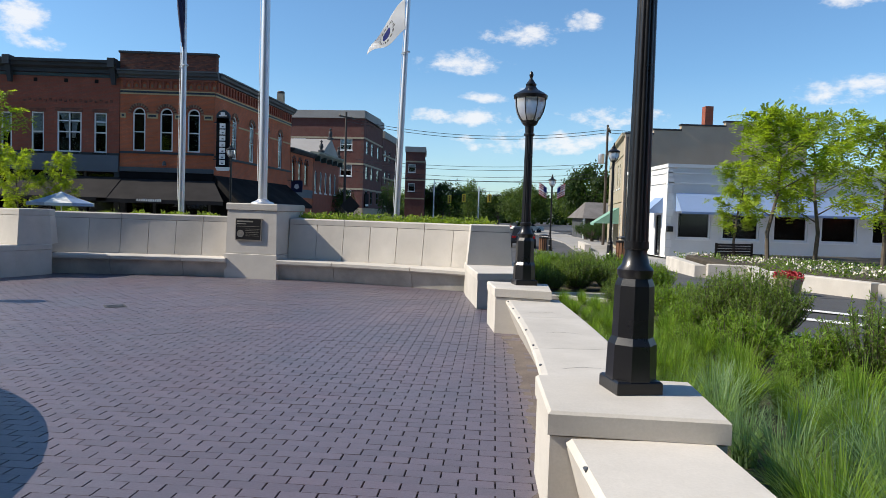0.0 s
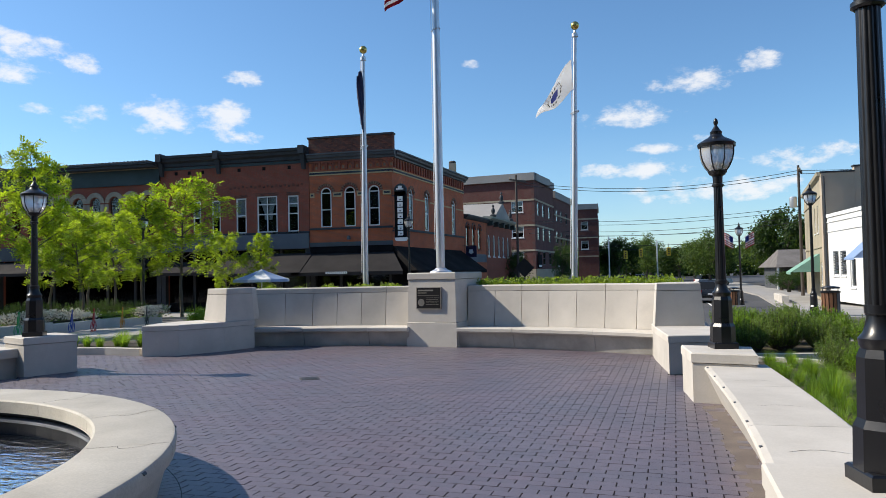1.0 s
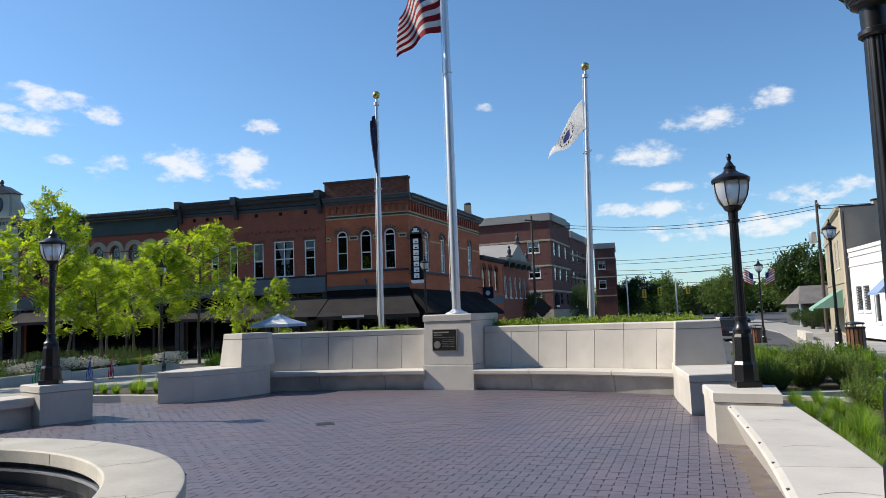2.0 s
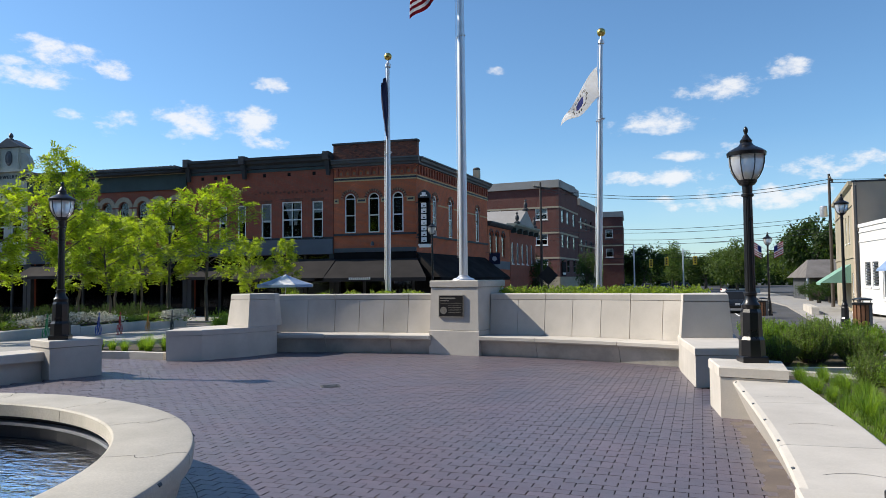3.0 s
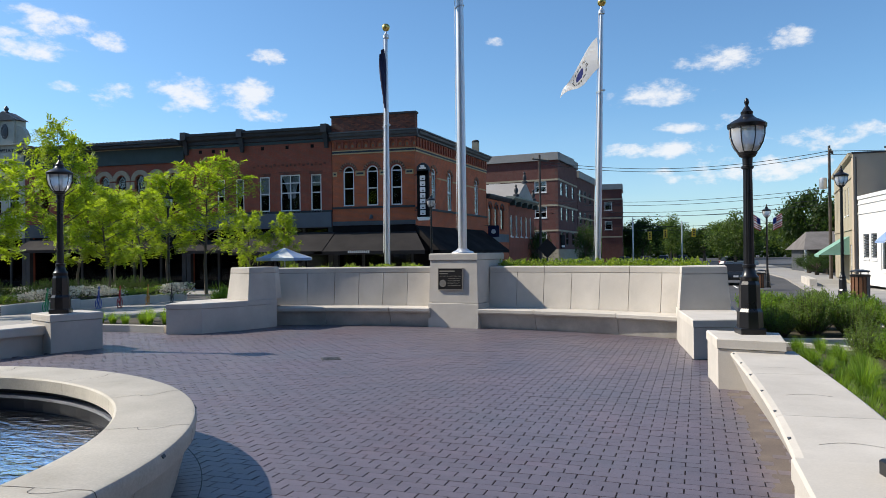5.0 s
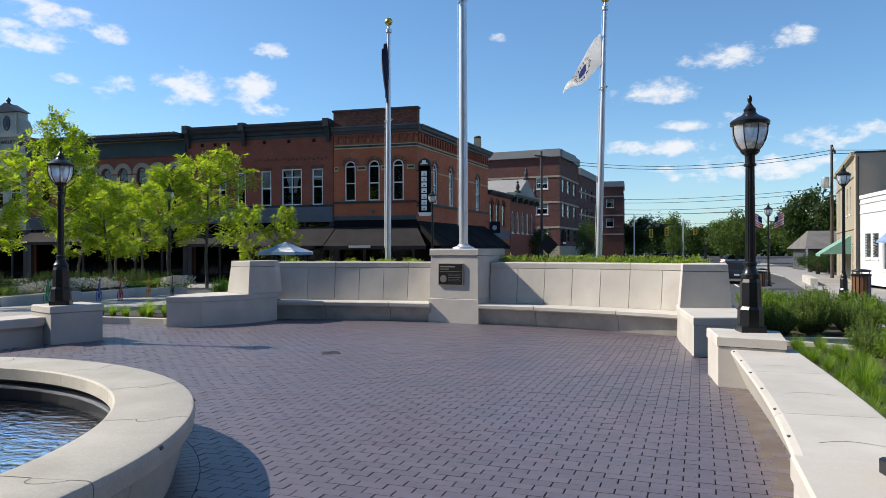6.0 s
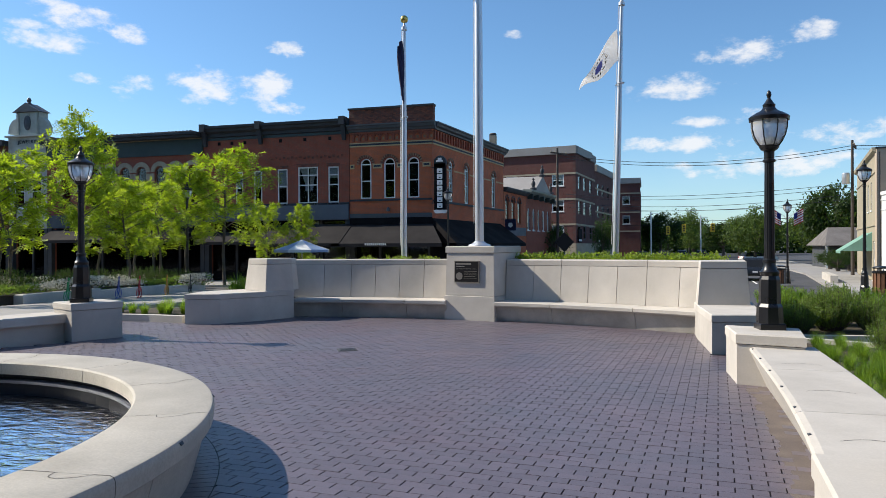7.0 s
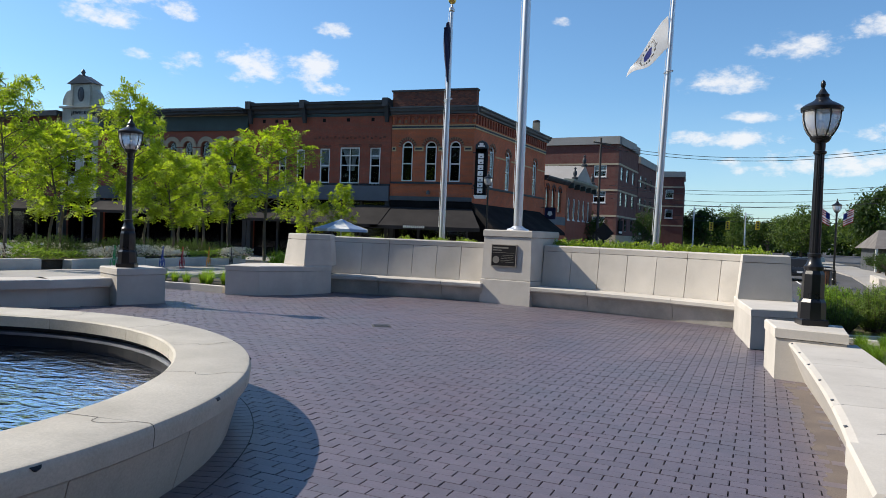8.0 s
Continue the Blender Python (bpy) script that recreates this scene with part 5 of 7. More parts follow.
def modern_block():
    h = lambda z: z - BASE
    b = thing("modern_brick_block", "four-storey dark red brick block with pale bands and a grey attic", "building", (-8.8, 88.1, BASE))
    tops = 13.7
    dirx = math.degrees(math.atan2(88.1 - 89.6, -8.8 + 17.8))
    fr = pose(0, 0, 0, 0, 0, dirx) @ Matrix.Translation((-24, 0, 0))
    fw = [(x, x + 1.55, h(z), h(z + 1.45)) for x in (15.0, 21.0) for z in (8.85, 5.7, 2.6)]
    wall = part("front_wall", wall_shape(0, 24, h(1.8), h(12.75), fw), BRICK_DARK, b, at=fr)
    for w in fw:
        window(wall, w, 0.1, 0.4, WHITE, bars_x=((w[0] + w[1]) / 2,), bars_z=((w[2] + w[3]) / 2,))
    for z in (10.25, 7.1, 4.0):
        band(wall, "pale_band", 0, 24, h(z), h(z + 0.22), 0.05, STONE)
    part("attic", Shape().box(0, 24.1, -0.25, 8, h(12.76), h(13.7)), ATTIC, wall, "pale grey panelled attic")
    part("ground_floor", Shape().box(0, 24, -0.08, 0.34, 0, h(1.79)), STONE, wall)
    for a, c, z, nm in (((-8.8, 88.1), (-7.4, 100.3), 13.7, "street_wall"), ((-7.35, 100.4), (-5.6, 114.0), 12.7, "street_wall")):
        ln = math.hypot(c[0] - a[0], c[1] - a[1])
        m = pose(a[0] + 8.8, a[1] - 88.1, 0, 0, 0, math.degrees(math.atan2(c[1] - a[1], c[0] - a[0])))
        hs = [(x, x + 1.6, h(q), h(q + 1.7)) for x in (1.4, 4.6, 8.6) for q in (8.5, 5.4, 2.3)]
        w2 = part(nm, wall_shape(0, ln, h(1.8), h(z - 0.95), hs), BRICK_DARK, b, at=m)
        for k, w in enumerate(hs):
            window(w2, w, 0.1, 0.35 if k % 3 == 1 else 0.0, CORNICE_LIGHT, bars_z=((w[2] + w[3]) / 2,), sill=False)
        for q in (z - 3.4, z - 6.6, z - 9.7):
            band(w2, "pale_band", 0.05, ln, h(q), h(q + 0.22), 0.05, STONE)
        part("attic", Shape().box(0.3, ln, -0.2, 8, h(z - 0.94), h(z)), ATTIC, w2)
        part("ground_floor", Shape().box(0.1, ln, -0.06, 0.34, 0, h(1.79)), STONE, w2)
        part("dark_sign", Shape().box(0.8, 3.0, -0.16, -0.06, h(1.9), h(3.6)), AWNING, w2)
        part("sign_line", Shape().box(1.0, 2.8, -0.175, -0.161, h(2.05), h(2.3)), WHITE, w2)
    rh = [(4.4, 5.6, h(8.2), h(9.6)), (4.4, 5.6, h(5.0), h(6.4))]
    rear = part("rear_block", wall_shape(3.9, 7.2, 0, h(11.6), rh), BRICK_DARK, b, at=Matrix.Translation((0, 32.5, 0)))
    for w in rh:
        window(rear, w, 0.1, 0.4, WHITE)
    # near-black sheet in place of the shaded rooms
    part("inside", Shape().box(4.0, 6.8, 1.5, 1.7, 0, h(11.5)), DARK, rear)
    part("attic", Shape().box(3.8, 7.3, -0.15, 9, h(11.61), h(12.5)), ATTIC, rear)
    part("side", Shape().box(6.9, 7.2, 0.345, 14, 0, h(10.6)), BRICK_DARK, rear)
    for z in (9.9, 6.8, 3.7):
        band(rear, "pale_band", 3.9, 7.2, h(z), h(z + 0.22), 0.05, STONE)
    part("interior", Shape().prism([(-22, 5.5), (-1.0, 1.5), (1.0, 25), (-22, 28)], 0, h(11.5)), DARK, b)


small_brick_shop()
gabled_house()
modern_block()


# ---------------------------------------------------------------- east side of the square
def white_building():
    z0 = -0.55
    h = lambda z: z - z0
    b = thing("white_corner_building", "single-storey white stucco corner shop with pale blue awnings", "building", (12.5, 38.4, z0))
    hs = [(0.55, 2.4, h(0.5), h(1.95)), (3.0, 5.05, h(0.5), h(1.95)), (5.8, 7.7, h(0.5), h(1.95)), (8.4, 10.4, h(0.5), h(1.95)), (11.2, 13.2, h(0.5), h(1.95))]
    part("wall", wall_shape(0, 15, 0, h(4.3), hs), WHITE_WALL, b)
    for w in hs:
        window(b, w, 0.09, 0.0, WHITE)
    part("parapet_coping", Shape().box(-0.06, 15, -0.06, 0.4, h(4.304), h(4.5)), WHITE, b)
    for z in (4.0, 3.45):
        band(b, "string_course", 0.0, 15, h(z), h(z + 0.06), 0.05, WHITE)
    for k in range(11):
        part("quoin", Shape().box(-0.05, 0.30 if k % 2 else 0.22, -0.05, 0.2, h(-0.4 + k * 0.42), h(-0.4 + k * 0.42 + 0.38)), WHITE, b)
    awning(b, 0.45, 13.4, h(2.95), h(1.95), 1.0, 0.12, BLUE_CANVAS, "awning", "pale blue canvas awning")
    part("mail_box", Shape().box(-0.02, 0.28, -0.30, -0.06, h(0.85), h(1.15), bev=0.02), BLACK, b)
    lw = pose(0.0, 8.1, 0, 0, 0, -90)
    lh = [(6.15, 7.2, 0.02, h(1.75)), (3.8, 4.7, h(0.3), h(1.9)), (2.2, 3.2, h(0.9), h(2.3)), (0.9, 1.9, h(0.9), h(2.3))]
    side = part("west_wall", wall_shape(0.0, 7.755, 0, h(4.3), lh), WHITE_WALL, b, at=lw)
    part("door", frame_shape(6.2, 7.15, 0.03, h(1.75), 0.1, False), BLACK, side, "dark glazed shop door")
    part("pane", pane_shape(6.27, 7.08, 0.15, h(1.7), 0.09, False), GLASS, side)
    for w in lh[1:]:
        window(side, w, 0.08, 0.0, WHITE)
    for w in lh[2:]:
        for k in range(9):
            part("louvre", Shape().box(w[0] + 0.08, w[1] - 0.08, 0.01, 0.045, w[2] + 0.1 + k * 0.15, w[2] + 0.17 + k * 0.15), CORNICE_LIGHT, side)
    awning(side, 5.9, 7.4, h(2.7), h(1.85), 0.9, 0.1, BLUE_CANVAS, "awning", "small pale blue canvas awning over the door")
    part("parapet_coping", Shape().box(0.0, 7.69, -0.06, 0.4, h(4.304), h(4.5)), WHITE, side)
    for z in (4.0, 3.45):
        band(side, "string_course", 0.0, 7.74, h(z), h(z + 0.06), 0.05, WHITE)
    part("roof", Shape().box(0.3, 15, 0.34, 8.0, h(3.9), h(4.1)), SHINGLE, b)
    part("interior", Shape().box(1.6, 14.8, 2.4, 2.6, 0, h(3.9)), DARK, b)
    part("east_wall", Shape().box(14.7, 15.0, 0.345, 8.1, 0, h(4.3)), WHITE_WALL, b)


def tan_building():
    z0 = -0.7
    h = lambda z: z - z0
    b = thing("tan_stepped_building", "two-storey tan rendered building with a stepped parapet and brick chimney", "building", (12.3, 46.6, z0))
    for x0, x1, z in ((0, 1.8, 7.0), (1.804, 3.6, 7.3), (3.604, 6.5, 7.65), (6.504, 11.9, 7.95)):
        part("wall", Shape().box(x0, x1, 0, 0.35, 0, h(z)), TAN, b)
        part("parapet_coping", Shape().box(x0 - 0.05, x1 + 0.03, -0.05, 0.42, h(z) + 0.004, h(z + 0.1)), CORNICE, b)
    m = pose(15.6 * math.cos(radians(79.5)), 15.6 * math.sin(radians(79.5)), 0, 0, 0, -100.5)
    hs = [(11.7, 12.6, h(3.6), h(5.3)), (9.5, 10.4, h(3.6), h(5.3)), (6.2, 7.1, h(3.6), h(5.3)), (13.0, 14.2, 0.05, h(1.7)), (5.0, 7.4, 0.4, h(1.6))]
    w = part("west_wall", wall_shape(0.0, 15.2, 0, h(7.0), hs), CREAM, b, at=m)
    for q in hs:
        window(w, q, 0.09, 0.3, WHITE, bars_z=((q[2] + q[3]) / 2,))
    part("cornice", moulding(0.0, 15.5, [(0, h(6.8)), (-0.2, h(6.9)), (-0.25, h(7.08)), (0.35, h(7.1))]), CREAM, w)
    for z in (2.6, 5.7):
        band(w, "string_course", 0.0, 15.2, h(z), h(z + 0.12), 0.06, CREAM)
    part("corner_pipe", Shape().tube([(0.1, -0.1, 0.2), (0.1, -0.1, h(6.8))], 0.06, 8), CORNICE, b)
    awning(w, 6.5, 12.6, h(2.25), h(1.1), 1.7, 0.15, GREEN_CANVAS, "awning", "pale green canvas awning")
    part("chimney", Shape().box(5.35, 5.88, 0.6, 1.2, h(7.4), h(9.05)), BRICK_RED, b, "dark red brick chimney")
    part("roof", Shape().prism([(0.4, 0.36), (11.8, 0.36), (11.8, 15), (3.0, 15)], h(6.5), h(6.7)), SHINGLE, b)
    part("east_wall", Shape().box(11.6, 11.9, 0.355, 15, 0, h(7.9)), BRICK_RED, b)
    part("interior", Shape().box(3.2, 11.5, 3, 14, 0, h(6.4)), DARK, b)


def far_house():
    b = thing("far_house", "small grey house with a shingled hip roof down the street", "house", (16.3, 76.0, -0.8))
    part("wall", wall_shape(0, 9, 0, 2.2, [(1.2, 2.2, 0.7, 1.8), (4.2, 5.2, 0.7, 1.8)]), POLE_WOOD, b)
    part("roof", Shape().prism([(-0.5, -0.6), (9.5, -0.6), (9.5, 8), (-0.5, 8)], 2.2, 4.0, top=[(0.6, 3.4), (8.4, 3.4), (8.4, 3.6), (0.6, 3.6)]), SHINGLE, b)
    part("side_wall", Shape().box(0, 0.3, 0.345, 7.4, 0, 2.2), CORNICE_LIGHT, b)
    part("porch_post", Shape().box(-0.4, -0.25, -0.5, -0.35, 0, 2.2), WHITE, b)
    part("interior", Shape().box(0.4, 8.6, 2, 2.2, 0, 2.1), DARK, b)


white_building()
tan_building()
far_house()


# ---------------------------------------------------------------- pavements, kerbs and lines
def strip(name, pts, width, rise, material, label, thick=0.3):
    """Ribbon along a line of plan points that follows the ground's fall."""
    s, vs, fs = Shape(), [], []
    for i, (x, y) in enumerate(pts):
        a, c = pts[max(i - 1, 0)], pts[min(i + 1, len(pts) - 1)]
        d = Vector((c[0] - a[0], c[1] - a[1])).normalized()
        for o in (0.0, width):
            px, py = x - d.y * o, y + d.x * o
            z = level(px, py) + rise
            vs += [(px, py, z), (px, py, z - thick)]
    for i in range(len(pts) - 1):
        k = i * 4
        fs += [(k, k + 4, k + 6, k + 2), (k, k + 1, k + 5, k + 4), (k + 2, k + 6, k + 7, k + 3)]
    fs += [(0, 2, 3, 1), (len(vs) - 4, len(vs) - 3, len(vs) - 1, len(vs) - 2)]
    s.add(vs, fs)
    return solid(name, s, material, label, "pavement", kind="structure")


strip("pavement_north", [(-66, 36.5), (-40, 36.5), (-25, 36.5), (-11.2, 36.5)], 6.9, 0.0, SIDEWALK, "pale concrete pavement in front of the shops")
strip("pavement_side_street", [(-8.7, 37.0), (-7.8, 45), (-5.5, 64), (-3.0, 86), (1.0, 140)], 5.2, 0.0, SIDEWALK, "pale concrete pavement along the side street")
strip("pavement_west", [(-18.9, 12.0), (-18.3, 17.0), (-18.3, 21.0), (-18.6, 25.0), (-19.2, 28.6)], -5.0, 0.0, SIDEWALK, "pale paved walk in front of the flower bed")
strip("pavement_east", [(40, 33.6), (20, 33.6), (9.6, 34.2)], -5.0, 0.0, SIDEWALK, "pale concrete pavement beside the white shop")
strip("pavement_far_east", [(6.6, 28.4), (8.0, 36), (9.4, 46), (11.5, 62), (16, 140)], -4.2, 0.0, SIDEWALK, "pale concrete pavement along the street")
strip("kerb_bed_east", [(1.42, 12.65), (2.3, 12.45), (3.2, 12.0), (4.1, 11.2)], -0.16, 0.10, CONCRETE, "pale concrete kerb at the end of the planting")
strip("kerb_gap_west", [(-9.3, 13.02), (-10.2, 13.12), (-11.1, 13.05), (-12.4, 12.7)], 0.16, 0.14, CONCRETE, "pale concrete kerb beside the paving")
strip("kerb_road_east", [(4.35, 11.3), (4.6, 9.4), (5.2, 7.0), (6.4, 4.0), (8.0, 0.0)], 0.15, 0.02, CONCRETE, "pale concrete kerb along the road")
strip("kerb_far_bed", [(1.9, 13.2), (4.6, 13.6), (4.4, 17.5), (2.2, 18.5)], 0.15, 0.05, CONCRETE, "pale concrete kerb round the second bed")
for nm, a, c, w in (("crosswalk_line", (6.4, 13.3), (10.2, 10.3), 0.35), ("crosswalk_line", (5.9, 11.9), (9.4, 9.2), 0.3), ("road_line", (4.0, 21.0), (5.4, 34.0), 0.12), ("road_line", (5.4, 36.0), (6.4, 52.0), 0.12)):
    d = Vector((c[0] - a[0], c[1] - a[1]))
    n = 8
    strip(nm, [(a[0] + d.x * k / n, a[1] + d.y * k / n) for k in range(n + 1)], w, 0.004 - KERB, LINE, "white painted road line", 0.003)


def bed(name, poly, z, label):
    return solid(name, Shape().prism(poly, -0.3, z, 0.05), SOIL, label, "bed", kind="structure")


bed("bed_east", [(1.38, -2.0), (7.0, -2.0), (6.2, 4.2), (5.0, 7.2), (4.4, 9.6), (4.15, 11.1), (3.1, 11.85), (1.5, 12.4), (1.44, 9.6), (1.64, 8.9), (1.6, 6.5), (1.36, 4.2), (1.2, 3.2)], 0.06, "dark mulch bed beside the long seat")
bed("bed_far_east", [(1.9, 13.3), (4.5, 13.75), (4.3, 17.3), (2.3, 18.2)], 0.02, "dark mulch bed beyond the kerb")
bed("bed_gap_west", [(-9.3, 13.2), (-8.9, 15.0), (-11.8, 15.2), (-12.4, 13.0), (-11.1, 13.3)], 0.08, "small mulch bed behind the west kerb")


def planter(name, pts, width, zt, label, cuts=1):
    """Low white planter wall of cast blocks along plan points."""
    w = thing(name, label, "planter", kind="structure")
    for (x0, y0), (x1, y1) in zip(pts, pts[1:]):
        d = Vector((x1 - x0, y1 - y0))
        ln = d.length
        d.normalize()
        n = max(1, round(ln / 3.0))
        for k in range(n):
            a, c = ln * k / n + 0.004, ln * (k + 1) / n - 0.004
            q = [(x0 + d.x * a, y0 + d.y * a), (x0 + d.x * c, y0 + d.y * c)]
            pl = [q[0], q[1], (q[1][0] - d.y * width, q[1][1] + d.x * width), (q[0][0] - d.y * width, q[0][1] + d.x * width)]
            base = level((x0 + x1) / 2, (y0 + y1) / 2)
            part("wall_block", Shape().prism(pl, base - 0.4, base + zt, 0.02), CONCRETE, w)
    return w


planter("wall_planter_west", [(-19.6, 13.2), (-18.5, 16.6)], 0.35, 0.31, "low pale concrete wall of the flower bed")
planter("wall_planter_north", [(-18.4, 17.6), (-18.6, 21.0), (-18.9, 25.0), (-19.4, 28.2)], 0.35, 0.31, "low pale concrete wall of the flower bed")
planter("wall_planter_east", [(13.4, 13.6), (10.4, 16.6), (9.3, 19.6), (10.0, 22.0)], 0.35, 0.30, "low white concrete planter wall by the road")
planter("wall_planter_far_east", [(10.1, 22.3), (8.6, 22.6), (9.4, 27.8), (11.5, 30.2)], 0.35, 0.34, "low white concrete planter wall by the road")
planter("wall_low_street", [(10.4, 47.0), (11.2, 53.0)], 0.4, 0.45, "low pale wall along the far pavement")
bed("bed_planter_north", [(-19.75, 28.0), (-19.22, 25.0), (-18.95, 21.0), (-18.75, 17.6), (-19.9, 13.3), (-30, 13.5), (-34, 28.5)], 0.12, "mulch of the raised flower bed")
bed("bed_planter_east", [(13.8, 14.0), (26, 14.0), (27, 31.0), (11.7, 30.1), (9.8, 27.8), (9.1, 22.8), (10.5, 22.3), (9.7, 19.7), (10.8, 16.8)], 0.12, "mulch of the raised planter")


# rows of buildings and trees that close the square behind and beside the view
def closing_row(at, rz, length, label):
    b = thing("row_building", label, "building", at, rz, group="rows closing the square")
    hs = [(1.5 + k * 3.0, 2.7 + k * 3.0, 5.0, 7.4) for k in range(int(length / 3) - 1)]
    part("wall", wall_shape(0, length, 3.2, 10.2, hs), BRICK_RED, b)
    for w in hs[::1]:
        part("window", frame_shape(w[0], w[1], w[2], w[3], 0.09, False), WHITE, b)
    # base and backing sheet carry shop and room shade as near-black colour
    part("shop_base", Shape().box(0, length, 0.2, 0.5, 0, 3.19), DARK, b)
    part("cornice", Shape().box(-0.1, length + 0.1, -0.4, 0.4, 10.21, 10.7), CORNICE, b)
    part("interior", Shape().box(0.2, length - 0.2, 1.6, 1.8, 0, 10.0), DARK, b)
    part("roof", Shape().box(0, length, 0.35, 9, 9.9, 10.2), SHINGLE, b)


closing_row((30, -30, BASE), 180, 84, "long red brick row on the near side of the square")
closing_row((-66, -30, BASE), 90, 60, "long red brick row on the west side of the square")
closing_row((46, 32, BASE), -90, 60, "long red brick row on the east side of the square")


# ---------------------------------------------------------------- planting
def leaf_mesh(name, vs, fs, material):
    me = bpy.data.meshes.new(name)
    me.from_pydata(vs, [], fs)
    me.materials.append(material)
    return me


def add_leaf(vs, fs, p, d, n, ln, wd):
    """A folded, pointed leaf from p along d."""
    s = d.cross(n)
    k = len(vs)
    m = p + d * ln * 0.45
    vs += [tuple(p), tuple(m + s * wd * 0.5 + n * wd * 0.12), tuple(p + d * ln), tuple(m - s * wd * 0.5 + n * wd * 0.12)]
    fs.append((k, k + 1, k + 2, k + 3))


def rand_dir(rng, up=0.0):
    v = Vector((rng.gauss(0, 1), rng.gauss(0, 1), rng.gauss(0, 1) + up))
    return v.normalized() if v.length > 1e-6 else Vector((0, 0, 1))


def street_tree(seed, H, R, clear, leaf=0.118, fronds=8, material=None):
    """Young honey locust: slim trunk, ascending limbs, airy tiers of fine fronds."""
    rng = random.Random(seed)
    t = thing("street_tree", "young honey locust with airy bright green foliage", "tree", group="street trees")
    wood, vs, fs = Shape(), [], []
    bend = [(rng.uniform(-0.12, 0.12) * k, rng.uniform(-0.12, 0.12) * k, H * 0.9 * k / 4) for k in range(5)]
    trunk = [Vector(p) for p in bend]
    wood.tube(trunk, [0.085, 0.07, 0.05, 0.03, 0.012], 8)

    def on_trunk(f):
        x = f * 4
        i = min(int(x), 3)
        return trunk[i].lerp(trunk[i + 1], x - i)
    n = 19
    a = rng.uniform(0, 6)
    for k in range(n):
        f = clear + (1 - clear) * (k / (n - 1)) ** 0.9
        a += 2.4 + rng.uniform(-0.4, 0.4)
        rel = (f - clear) / (1 - clear)
        ln = R * (0.55 + 0.75 * math.sin(math.pi * min(rel * 0.8 + 0.15, 1.0))) * rng.uniform(0.6, 1.25) * (1.0 - 0.35 * rel)
        p0 = on_trunk(f * 0.99)
        out = Vector((math.cos(a), math.sin(a), 0))
        pts = [p0 + out * ln * u + Vector((0, 0, ln * (0.62 * u - 0.18 * u * u))) + Vector((rng.gauss(0, 0.05), rng.gauss(0, 0.05), rng.gauss(0, 0.05))) * u for u in (0, 0.3, 0.6, 1.0)]
        wood.tube(pts, [0.03 * (1 - 0.5 * rel), 0.02, 0.013, 0.005], 5)
        for q in range(7):
            u = 0.28 + 0.72 * (q + rng.random() * 0.6) / 7
            i = min(int(u * 3), 2)
            b0 = pts[i].lerp(pts[i + 1], min(u * 3 - i, 1.0))
            td = (out * rng.uniform(0.1, 0.9) + Vector((-out.y, out.x, 0)) * rng.choice((-1, 1)) * rng.uniform(0.3, 1.0) + Vector((0, 0, rng.uniform(-0.15, 0.55)))).normalized()
            tl = R * rng.uniform(0.16, 0.36)
            b1 = b0 + td * tl
            wood.tube([b0, b0.lerp(b1, 0.5) + Vector((0, 0, 0.03)), b1], [0.008, 0.006, 0.003], 4)
            for w in range(fronds):
                c = b0.lerp(b1, (w + rng.random()) / fronds)
                fd = (td * 0.5 + rand_dir(rng, -0.15)).normalized()
                nn = (Vector((0, 0, 1)) + rand_dir(rng) * 0.5).normalized()
                nn = (nn - fd * nn.dot(fd)).normalized()
                sd = fd.cross(nn)
                fl = leaf * rng.uniform(2.2, 3.6)
                for z in range(4):
                    o = c + fd * fl * (z + 0.5) / 4 - Vector((0, 0, 0.10 * fl * z))
                    for sg in (-1, 1):
                        add_leaf(vs, fs, o, (sd * sg + fd * 0.5).normalized(), nn, leaf * rng.uniform(0.9, 1.4), leaf * 0.55)
    part("trunk", wood, BARK, t, "slim grey-brown trunk and limbs")
    cr = new("crown", leaf_mesh("crown", vs, fs, material or LEAF_LIGHT))
    cr.parent = t
    return t


def broad_tree(seed, H, R, leaf, count, material, name="shade_tree", label="broad dark green shade tree down the street"):
    rng = random.Random(seed)
    t = thing(name, label, "tree", group="far trees")
    wood, vs, fs = Shape(), [], []
    wood.tube([(0, 0, 0), (0.1, 0, H * 0.3), (0.0, 0.1, H * 0.6)], [0.32, 0.24, 0.10], 8)
    clumps = []
    for k in range(46):
        d = rand_dir(rng, 0.2)
        c = Vector((d.x * R * rng.uniform(0.45, 0.95), d.y * R * rng.uniform(0.45, 0.95), H * 0.60 + d.z * H * 0.36 * rng.uniform(0.5, 1.0)))
        clumps.append((c, R * rng.uniform(0.20, 0.40)))
        if k % 3 == 0:
            wood.tube([(0, 0, H * rng.uniform(0.25, 0.5)), tuple(c * 0.6 + Vector((0, 0, H * 0.2))), tuple(c)], [0.10, 0.06, 0.02], 5)
    for c, r in clumps:
        for _ in range(count // len(clumps)):
            d = rand_dir(rng, 0.15)
            p = c + d * r * rng.uniform(0.55, 1.08)
            n = (d + rand_dir(rng) * 0.7).normalized()
            s = n.orthogonal().normalized()
            s = (Matrix.Rotation(rng.uniform(0, 6.28), 3, n) @ s).normalized()
            add_leaf(vs, fs, p, s, n, leaf * rng.uniform(0.7, 1.3), leaf * 0.7)
    part("trunk", wood, BARK, t)
    cr = new("crown", leaf_mesh("crown", vs, fs, material))
    cr.parent = t
    return t


